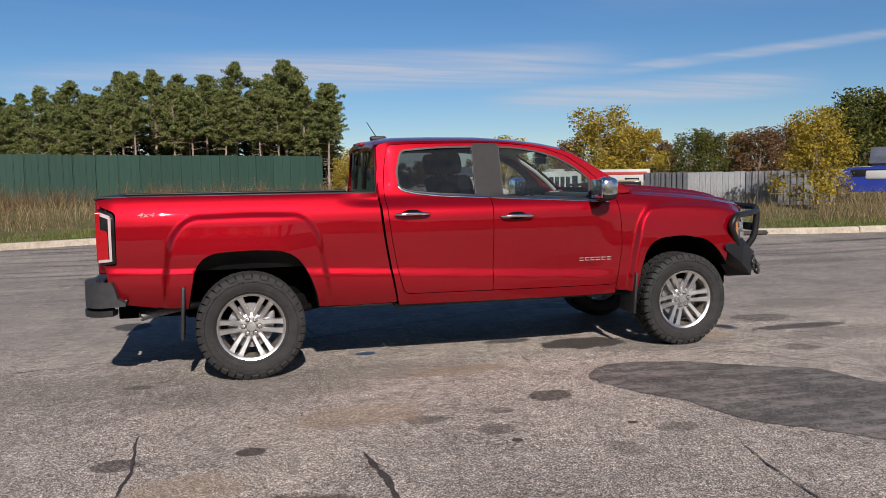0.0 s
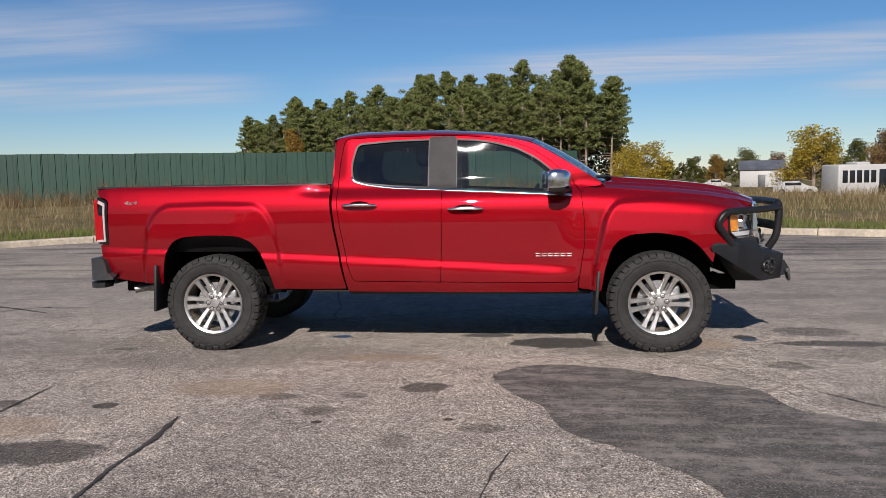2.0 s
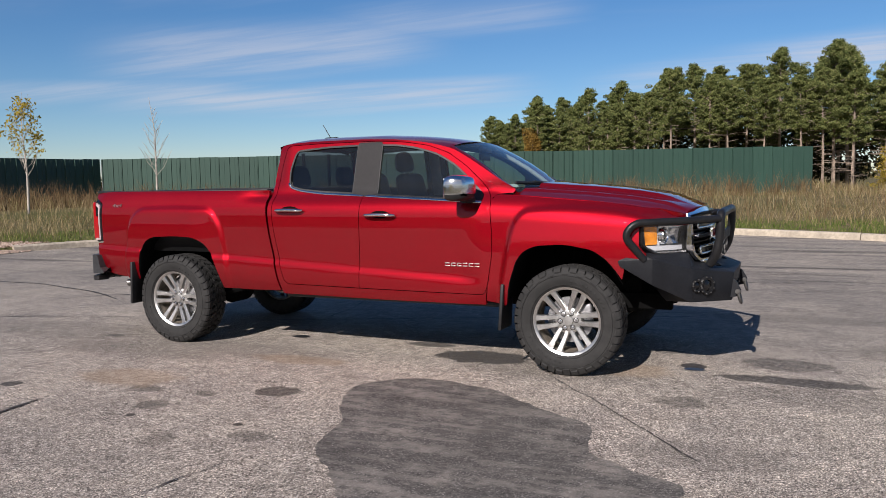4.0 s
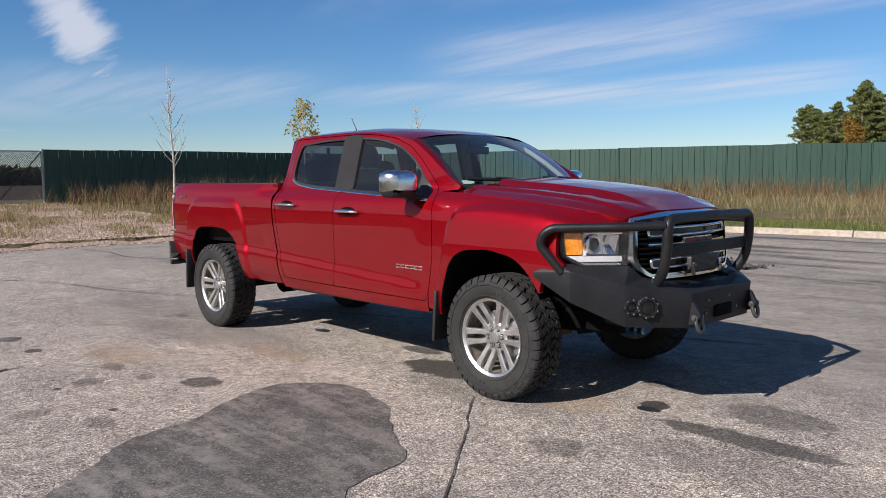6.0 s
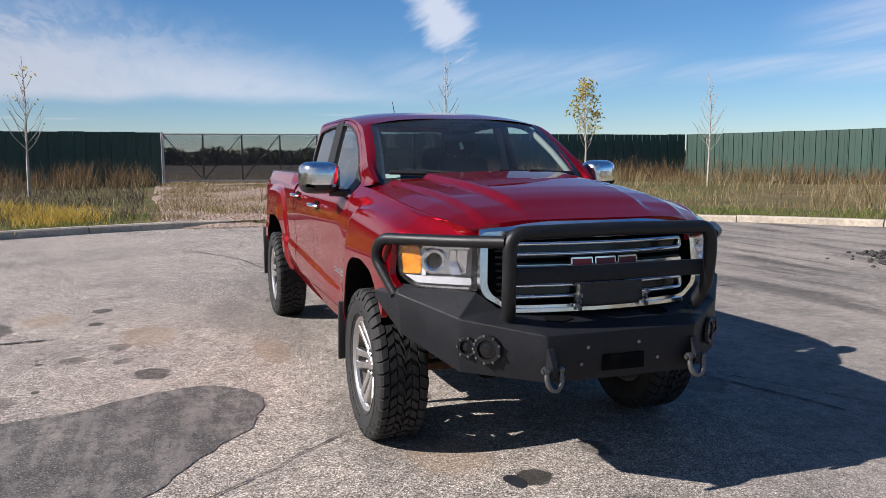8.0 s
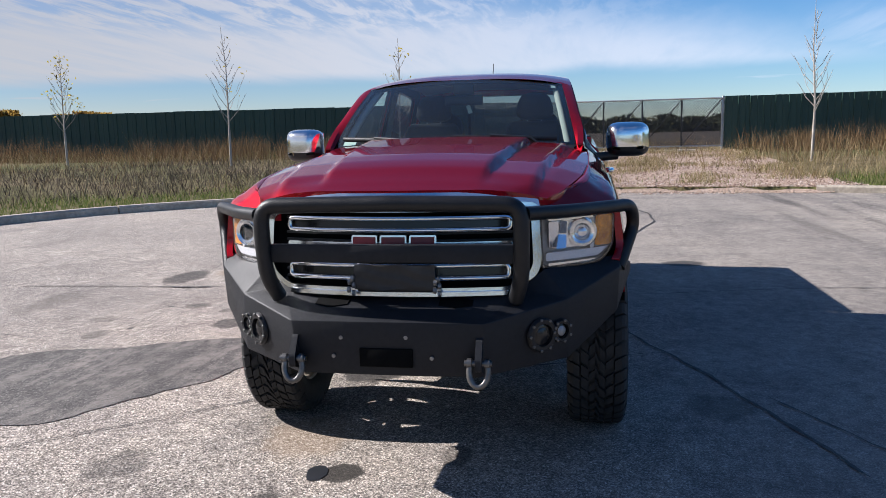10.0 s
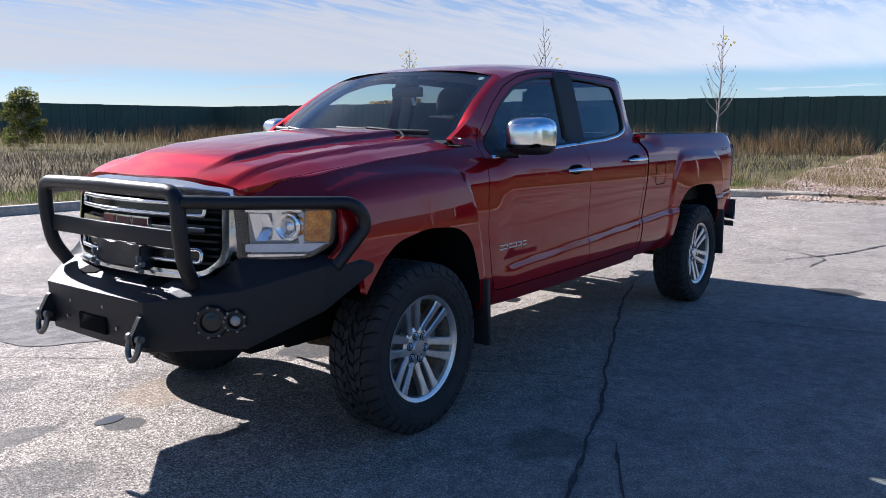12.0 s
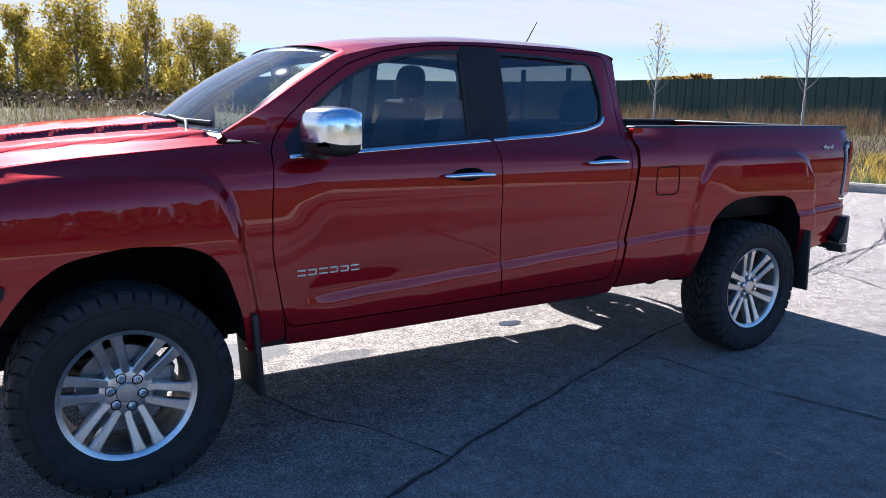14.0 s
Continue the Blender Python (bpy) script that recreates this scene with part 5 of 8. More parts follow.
# hood, roof, windscreen, back of the cab
hood_pts = [(x, float(hood_edge(x))) for x in (1.33, 1.5, 1.7, 1.9, 2.05, 2.2, 2.32, 2.42, 2.50, 2.545)]
front = [(2.585, 0.42), (2.612, 0.25), (2.622, 0.0)]
rear = [(1.50, 0.0), (1.49, 0.3), (1.44, 0.52), (1.37, 0.66)]
half = hood_pts + front[:-1]
hood_out = np.array(half + [front[-1]] + [(x, -y) for x, y in half[::-1]] + [(x, -y) for x, y in rear[::-1][:-1]] + rear)
hood_out = smooth_poly([tuple(p) for p in hood_out], 0.03, 3)
part("hood", skin(hood_out, [], lambda p: np.stack([p[:, 0], p[:, 1], hood_z(p[:, 0], p[:, 1])], 1), 0.017, 0.016, 0.03, Vector((0, 0, -1))), RED, truck, "red hood with two raised ridges")
for side in (-1, 1):
    def cap(u, v, side=side):
        x = lerp(1.24, 2.55, u)
        y0 = float(hood_edge(x)) + 0.004
        z1 = float(fender_top(x)) if x < 2.52 else 1.12
        y1 = float(half_width(min(x, 2.5), float(fender_top(min(x, 2.5))))) - (0 if x < 2.5 else (x - 2.5) * 1.2)
        a, b = Vector((x, side * y0, float(hood_z(x, y0)) - 0.001)), Vector((x, side * y1, float(fender_top(min(x, 2.5)))))
        return a.lerp(b, v) + Vector((0, 0, 0.004 * math.sin(math.pi * v)))
    bm = sheet(cap, 40, 4)
    bmesh.ops.recalc_face_normals(bm, faces=bm.faces)
    part("fender_top", bm, RED, truck)


def roof_at(u, v):
    x = lerp(-0.805, 0.80 + 0.065 * (1 - (2 * v - 1) ** 2), u)
    ze = float(roof_edge(min(x, 0.82)))
    ye = float(half_width(min(x, 0.80), ze))
    w = 2 * v - 1
    y = ye * w
    z = ze + (float(crown(x)) - ze) * (1 - abs(w) ** 3)
    if x > 0.80:
        e = ws_point(w, 1.0)
        k = (x - 0.80) / 0.065
        z = lerp(z, e.z, clamp01(k * 0.6))
    return Vector((x, y, float(z)))


part("roof", sheet(roof_at, 40, 32), RED, truck, "red roof")
part("roof_rear_edge", sheet(lambda u, v: roof_at(0, u).lerp(Vector((-0.812 - 0.014 * (1 - (2 * u - 1) ** 2), roof_at(0, u).y * 0.94, roof_at(0, u).z - 0.05)), v) + Vector((-0.004 * math.sin(math.pi * v), 0, 0)), 32, 4), RED, truck)
gl = part("windscreen", sheet(lambda u, v: ws_point(2 * u - 1, v), 28, 16), WINDSCREEN, truck, "clear windscreen")


def ws_border(u0, u1, v0, v1, nu, nv):
    return sheet(lambda u, v: ws_point(2 * lerp(u0, u1, u) - 1, lerp(v0, v1, v)) + Vector((-0.004, 0, -0.006)), nu, nv)
part("windscreen_frit", joined(ws_border(0, 1, 0, 0.055, 28, 2), ws_border(0, 1, 0.955, 1, 28, 2), ws_border(0, 0.022, 0, 1, 2, 16), ws_border(0.978, 1, 0, 1, 2, 16)), GLOSSBLACK, truck)
part("header_strip", sheet(lambda u, v: ws_point(2 * u - 1, 1.0).lerp(roof_at(1, u), v) + Vector((0, 0, 0.002)), 28, 2), RED, truck)
part("cowl_base", box(1.20, 1.50, -0.70, 0.70, 1.18, 1.272, 0.01), PLASTIC, truck)
part("cowl_panel", sheet(lambda u, v: ws_point(2 * u - 1, 0.0).lerp(Vector((1.52 - 0.15 * (2 * u - 1) ** 2, (2 * u - 1) * 0.645, 1.298)), v) + Vector((0, 0, -0.004 * v)), 24, 3), PLASTIC, truck, "black wiper cowl")
for y0, y1, b in ((-0.60, -0.08, 1), (0.02, 0.56, 1)):
    # wiper arm and blade
    pts = [ws_point(u, v) + Vector((0.02, 0, 0.022)) for u, v in ((y0 / 0.66, 0.075), ((y0 + y1) / 1.32, 0.05), (y1 / 0.66, 0.035))]
    wp = part("wiper", tube(pts, 0.008, 8, flat=(1, 1.6)), PLASTIC, truck, "black wiper")
    arm = [ws_point(y1 / 0.66 - 0.12, 0.0) + Vector((0.05, 0, 0.0)), ws_point(y1 / 0.66 - 0.2, 0.03) + Vector((0.035, 0, 0.03)), ws_point((y0 + y1) / 1.32 - 0.1, 0.065) + Vector((0.02, 0, 0.03))]
    part("wiper_arm", tube(arm, 0.009, 8), PLASTIC, wp)


def back_x(y, z):
    return -0.812 - 0.02 * (1 - (y / 0.6) ** 2) + 0.06 * (z - 1.35)


back_out = smooth_poly([(-0.70, 1.20), (0.70, 1.20), (0.675, 1.40), (0.585, 1.68), (0.50, 1.715), (0.0, 1.752), (-0.50, 1.715), (-0.585, 1.68), (-0.675, 1.40)], 0.04)
back_win = smooth_poly([(-0.655, 1.345), (0.655, 1.345), (0.572, 1.675), (-0.572, 1.675)], 0.05)
bk = lambda p: np.stack([back_x(p[:, 0], p[:, 1]), p[:, 0], p[:, 1]], 1)
part("cab_back", skin(back_out, [back_win], bk, 0.05, 0.03, 0.03, Vector((1, 0, 0))), RED, truck)
rw = part("rear_window", skin(inset(back_win, -0.01), [], lambda p: bk(p) + np.array([0.008, 0, 0]), 0.08, 0.04), TINT, truck, "dark sliding rear window")
for y in (-0.21, 0.21):
    part("window_divider", box(-0.838, -0.815, y - 0.012, y + 0.012, 1.36, 1.66, 0.003), GLOSSBLACK, rw)
part("brake_lamp", box(-0.838, -0.795, -0.17, 0.17, 1.716, 1.748, 0.010), REDLENS, truck, "red high brake lamp")
for s in (-1, 1):
    def corner(u, v, s=s):
        z = lerp(1.30, 1.70, v)
        o = Vector((-0.79, s * float(half_width(-0.79, z)), z))
        e = Vector((back_x(0.62, z) - 0.004, s * (float(half_width(-0.79, z)) - 0.035), z))
        return o.lerp(e, u) + Vector((-0.008, s * 0.002, 0)) * math.sin(math.pi * u)
    bm = sheet(corner, 5, 14)
    bmesh.ops.recalc_face_normals(bm, faces=bm.faces)
    part("cab_corner", bm, RED, truck)
part("roof_antenna", joined(tube([(-0.66, 0.0, 1.792), (-0.745, 0.0, 1.925)], [0.0045, 0.003], 8), box(-0.72, -0.58, -0.030, 0.030, 1.765, 1.806, 0.018, 3)), PLASTIC, truck, "short black roof aerial")

# bed
part("bed_floor", box(-2.74, -0.86, -0.70, 0.70, 0.80, 0.83), PLASTIC, truck)
for s in (-1, 1):
    part("bed_wall", box(-2.74, -0.86, s * 0.70, s * 0.72, 0.80, 1.335), PLASTIC, truck)
    part("bed_rail_cap", joined(box(-2.80, -0.835, s * 0.675, s * 0.748, 1.330, 1.350, 0.008)), PLASTIC, truck, "black plastic bed rail cap")
part("bed_front_wall", box(-0.87, -0.845, -0.72, 0.72, 0.60, 1.32), RED, truck)
part("tailgate", joined(box(-2.815, -2.75, -0.695, 0.695, 0.80, 1.325, 0.015)), RED, truck, "red tailgate")
part("tailgate_cap", box(-2.82, -2.745, -0.70, 0.70, 1.322, 1.345, 0.008), PLASTIC, truck)


# ---- front bumper with its lamps and shackles
def mir(p, s):
    return (p[0], s * p[1], p[2])


T0, T1 = (2.150, 0.905, 0.832), (2.160, 0.905, 0.795)
F1, F1B = (2.374, 0.852, 0.846), (2.369, 0.842, 0.664)
F2, F2B = (2.606, 0.655, 0.762), (2.604, 0.652, 0.530)
C1, C1B = (2.855, 0.360, 0.716), (2.842, 0.340, 0.513)
S1, S2, G1 = (2.570, 0.560, 0.866), (2.285, 0.842, 0.884), (2.605, 0.475, 0.792)
bb = bmesh.new()
for s in (-1, 1):
    v = {k: bb.verts.new(mir(p, s)) for k, p in dict(T0=T0, T1=T1, F1=F1, F1B=F1B, F2=F2, F2B=F2B, C1=C1, C1B=C1B, S1=S1, S2=S2, G1=G1,
        R0=(2.20, 0.60, 0.80), R1=(2.30, 0.60, 0.67), R2=(2.42, 0.56, 0.520), R3=(2.50, 0.30, 0.500), M0=(2.61, 0.0, 0.790), M1=(2.862, 0.0, 0.718), M2=(2.848, 0.0, 0.513), M3=(2.50, 0.0, 0.50)).items()}
    for names in ("T0 F1 F1B T1", "F1 F2 F2B F1B", "F2 C1 C1B F2B", "C1 M1 M2 C1B", "T0 S2 F1", "S2 S1 F2 F1", "S1 G1 F2", "G1 C1 F2", "G1 M0 M1 C1",
                  "T1 F1B R1 R0", "F1B F2B R2 R1", "F2B C1B R3 R2", "C1B M2 M3 R3"):
        fv = [v[n] for n in names.split()]
        bb.faces.new(fv if s > 0 else fv[::-1])
bmesh.ops.remove_doubles(bb, verts=bb.verts, dist=1e-4)
bmesh.ops.recalc_face_normals(bb, faces=bb.faces)
crease = [e for e in bb.edges if len(e.link_faces) == 2 and e.calc_face_angle(0) > radians(6)]
bmesh.ops.bevel(bb, geom=crease, offset=0.006, segments=2, profile=0.6, affect="EDGES")
bumper = part("front_bumper", sharpen(bb, 45), STEEL, truck, "black textured steel winch bumper")
# slot and holes are black shapes on the steel, their inner shade painted
part("winch_slot", box(2.80, 2.862, -0.10, 0.10, 0.548, 0.618, 0.004), UNDER, bumper)
for y in (-0.24, 0.24):
    part("shelf_hole", moved(disc(0.055, 0.0, 0.006, 6, "z", 0.001), Matrix.Translation((2.715, y, 0.757)) @ pose(0, 0, 0, 0, 17, 0) @ Matrix.Diagonal((0.8, 1.35, 1, 1))), UNDER, bumper)
for y, z in ((-0.17, 0.655), (0.075, 0.660), (-0.20, 0.585), (0.17, 0.585)):
    part("bolt", moved(disc(0.008, 0, 0.005, 8, "x"), Matrix.Translation((2.853, y, z))), EXHAUST, bumper)
fdir = Vector((C1[0] - F2[0], C1[1] - F2[1], 0)).normalized()
fnor = Vector((-fdir.y, fdir.x, 0)) * (1 if -fdir.y > 0 else -1)
for s in (-1, 1):
    for along, rad, nb in ((0.130, 0.058, 9), (0.040, 0.040, 7)):
        p = Vector(F2) + fdir * along
        c = Vector((p.x, s * p.y, 0.640 + (0.004 if rad < 0.05 else 0.0)))
        n = Vector((fnor.x, s * fnor.y, 0.0))
        m = Matrix.Translation(c + n * 0.001) @ n.to_track_quat("Z", "Y").to_matrix().to_4x4()
        bez = part("lamp_bezel", moved(lathe([(rad * 0.72, 0.0), (rad * 0.74, 0.013), (rad * 1.0, 0.014), (rad * 1.12, 0.006), (rad * 1.14, 0.0)], 28, "z"), m), TUBE, bumper, "black fog lamp bezel ringed with bolts")
        part("lamp_pod", moved(lathe([(1e-4, 0.004), (rad * 0.55, 0.004), (rad * 0.72, 0.001)], 24, "z"), m), GLOSSBLACK, bumper)
        part("lamp_lens", moved(lathe([(1e-4, 0.010), (rad * 0.3, 0.009), (rad * 0.48, 0.005)], 20, "z"), m), ALLOY_DARK if s > 0 and rad < 0.05 else GLOSSBLACK, bumper)
        for k in range(nb):
            a = 2 * math.pi * (k + 0.5) / nb
            part("bolt", moved(disc(0.006, 0.010, 0.018, 8, "z"), m @ Matrix.Translation((rad * 1.02 * math.cos(a), rad * 1.02 * math.sin(a), 0))), GREY_SHACKLE, bumper)
    # shackle on its welded tab
    ty = s * 0.345
    tab = smooth_poly([(2.82, 0.53), (2.82, 0.66), (2.862, 0.665), (2.905, 0.59), (2.90, 0.55)], 0.012)
    tabbm = skin(tab, [], lambda p, ty=ty: np.stack([p[:, 0], 0 * p[:, 0] + ty - 0.012, p[:, 1]], 1), 0.05, 0.03)
    tab2 = skin(tab, [], lambda p, ty=ty: np.stack([p[:, 0], 0 * p[:, 0] + ty + 0.012, p[:, 1]], 1), 0.05, 0.03, 0.024, Vector((0, -1, 0)))
    tb = part("recovery_tab", joined(tabbm, tab2), STEEL, bumper, "welded steel recovery tab", smooth=False)
    arc = [(2.885, ty - 0.030, 0.578)] + [(2.892 + 0.012 * math.sin(math.pi * k / 10), ty - 0.034 * math.cos(math.pi * k / 10), 0.550 - 0.050 * math.sin(math.pi * k / 10)) for k in range(11)] + [(2.885, ty + 0.030, 0.578)]
    sh = part("shackle", tube(arc, 0.0115, 12), GREY_SHACKLE, bumper, "grey steel bow shackle")
    part("shackle_pin", joined(tube([(2.884, ty - 0.052, 0.580), (2.884, ty + 0.048, 0.580)], 0.011, 10), moved(disc(0.018, -0.010, 0.010, 14, "y"), Matrix.Translation((2.884, ty - 0.032, 0.580))), moved(disc(0.018, -0.010, 0.010, 14, "y"), Matrix.Translation((2.884, ty + 0.032, 0.580)))), GREY_SHACKLE, bumper)

# ---- bull bar
hoop = rounded([(2.700, -0.463, 0.775), (2.752, -0.487, 0.86), (2.772, -0.492, 1.0), (2.772, -0.490, 1.135), (2.785, 0.0, 1.142), (2.772, 0.490, 1.135), (2.772, 0.492, 1.0), (2.752, 0.487, 0.86), (2.700, 0.463, 0.775)], 0.075, 8)
guard = part("bull_bar", tube(hoop, 0.030, 16), TUBE, truck, "black tubular steel bull bar")
part("cross_plate", joined(box(2.742, 2.765, -0.475, 0.475, 0.918, 0.988, 0.004)), STEEL, guard)
for s in (-1, 1):
    wing = rounded([(2.765, s * 0.505, 1.100), (2.60, s * 0.66, 1.094), (2.255, s * 0.898, 1.086), (2.195, s * 0.915, 1.00), (2.318, s * 0.850, 0.835)], 0.085, 8)
    part("side_hoop", tube(wing, 0.026, 16), TUBE, guard)

# ---- grille
def gx(y, z):
    y = np.abs(y)
    return 2.662 - 0.33 * y * y + 0.10 * (1.10 - z)


def on_grille(off):
    return lambda p: np.stack([gx(p[:, 0], p[:, 1]) + off, p[:, 0], p[:, 1]], 1)


IN = Vector((-1, 0, 0))
surround = smooth_poly([(-0.540, 1.125), (-0.553, 0.90), (-0.537, 0.850), (-0.445, 0.794), (0.445, 0.794), (0.537, 0.850), (0.553, 0.90), (0.540, 1.125), (0.30, 1.142), (-0.30, 1.142)], 0.03)
opening = smooth_poly([(-0.512, 1.085), (-0.522, 0.90), (-0.508, 0.862), (-0.440, 0.812), (0.440, 0.812), (0.508, 0.862), (0.522, 0.90), (0.512, 1.085), (0.30, 1.098), (-0.30, 1.098)], 0.035)
grille = part("grille", skin(surround, [opening], on_grille(0.012), 0.03, 0.018, 0.05, IN), CHROME, truck, "black grille in wide chrome surround")
part("grille_backing", skin(inset(opening, -0.01), [], on_grille(-0.045), 0.08, 0.05), UNDER, grille)
bars = []
for k in range(9):
    z = 0.835 + 0.029 * k
    bars.append(skin(smooth_poly([(-0.47, z), (0.47, z), (0.47, z + 0.009), (-0.47, z + 0.009)], 0.002, 1), [], on_grille(-0.025), 0.2, 0.06, 0.012, IN))
part("grille_mesh", joined(*bars), PLASTIC, grille)
for zc, hh, hw in ((1.052, 0.030, 0.445), (0.872, 0.032, 0.440)):
    o = smooth_poly([(-hw, zc - hh, hh), (hw, zc - hh, hh), (hw, zc + hh, hh), (-hw, zc + hh, hh)], hh, 8)
    ro = dense(inset(o, 0.008), 0.03)
    part("grille_ring", tube([(float(gx(a, b)) + 0.010, a, b) for a, b in ro], 0.0095, 8, closed=True), CHROME, grille, "chrome grille bar")
    part("ring_insert", skin(inset(o, 0.012), [], on_grille(-0.004), 0.06, 0.04), GLOSSBLACK, grille)
mid = smooth_poly([(-0.445, 0.962), (0.445, 0.962), (0.445, 0.985), (-0.445, 0.985)], 0.01)
part("grille_ring", skin(mid, [], on_grille(0.014), 0.05, 0.03, 0.03, IN), CHROME, grille, "chrome grille bar")
for y0, y1 in ((-0.165, -0.062), (-0.052, 0.052), (0.062, 0.165)):
    e = smooth_poly([(y0, 0.954), (y1, 0.954), (y1, 1.014), (y0, 1.014)], 0.008)
    em = part("emblem", skin(e, [], on_grille(0.026), 0.05, 0.03, 0.02, IN), CHROME, grille, "red emblem block with chrome edge")
    part("emblem_face", skin(inset(e, 0.007), [], on_grille(0.0285), 0.05, 0.03), BADGE, grille)
lip = smooth_poly([(-0.43, 0.784), (0.43, 0.784), (0.43, 0.800), (-0.43, 0.800)], 0.005)
part("grille_lip", skin(lip, [], on_grille(0.03), 0.06, 0.04, 0.02, IN), CHROME, grille)
hb = [(-0.548, 1.095), (-0.30, 1.118), (0.30, 1.118), (0.548, 1.095), (0.535, 1.150), (0.30, 1.168), (-0.30, 1.168), (-0.535, 1.150)]
part("hood_moulding", skin(smooth_poly(hb, 0.02), [], lambda p: np.stack([gx(p[:, 0], 1.1) - 0.010 - 0.55 * (p[:, 1] - 1.13), p[:, 0], p[:, 1]], 1), 0.04, 0.025, 0.03, IN), CHROME, truck, "chrome hood moulding")
# licence plate bracket turned winch cover, with bits of wire
cov = sheet(lambda u, v: Vector((2.735 + 0.004 * math.sin(9 * u + 5 * v) * math.sin(7 * v), lerp(-0.145, 0.165, u), lerp(0.812, 0.905, v) + 0.004 * math.sin(14 * u))), 24, 8)
bmesh.ops.recalc_face_normals(cov, faces=cov.faces)
wc = part("winch_cover", joined(cov, box(2.66, 2.728, -0.14, 0.16, 0.80, 0.90, 0.01)), PLASTIC, truck, "glossy black winch cover")
for y in (-0.155, 0.175):
    part("cover_clip", joined(*[moved(disc(0.012, -0.006, 0.006, 8, "y"), Matrix.Translation((2.742 + 0.008 * math.sin(k * 2), y + 0.008 * math.cos(3 * k), 0.800 + 0.014 * k))) for k in range(5)]), EXHAUST, wc)

# ---- headlamps
def sweep(path, section, shrink=None):
    """A bar of any section along a level path; section: (outwards, up) pairs in a loop; shrink: how much of its top is left at each point."""
    bm = bmesh.new()
    rings = []
    for i, (p, t, _, _) in enumerate(frames_along(path)):
        n = Vector((t.y, -t.x, 0)).normalized()
        k = shrink(i / (len(path) - 1)) if shrink else 1.0
        rings.append([bm.verts.new(p + n * a + Vector((0, 0, b if b < 0 else -0.085 + (b + 0.085) * k))) for a, b in section])
    k = len(section)
    for r0, r1 in zip(rings, rings[1:]):
        for j in range(k):
            bm.faces.new((r0[j], r0[(j + 1) % k], r1[(j + 1) % k], r1[j]))
    bm.faces.new(rings[0][::-1])
    bm.faces.new(rings[-1])
    bmesh.ops.recalc_face_normals(bm, faces=bm.faces)
    return sharpen(bm, 30)


lampx = knots([0.50, 0.54, 0.62, 0.70, 0.78, 0.815, 0.84, 0.86], [2.585, 2.562, 2.510, 2.445, 2.375, 2.330, 2.285, 2.22])


def on_lamp(s, off):
    return lambda p: np.stack([lampx(p[:, 0]) + off, s * p[:, 0], p[:, 1]], 1)


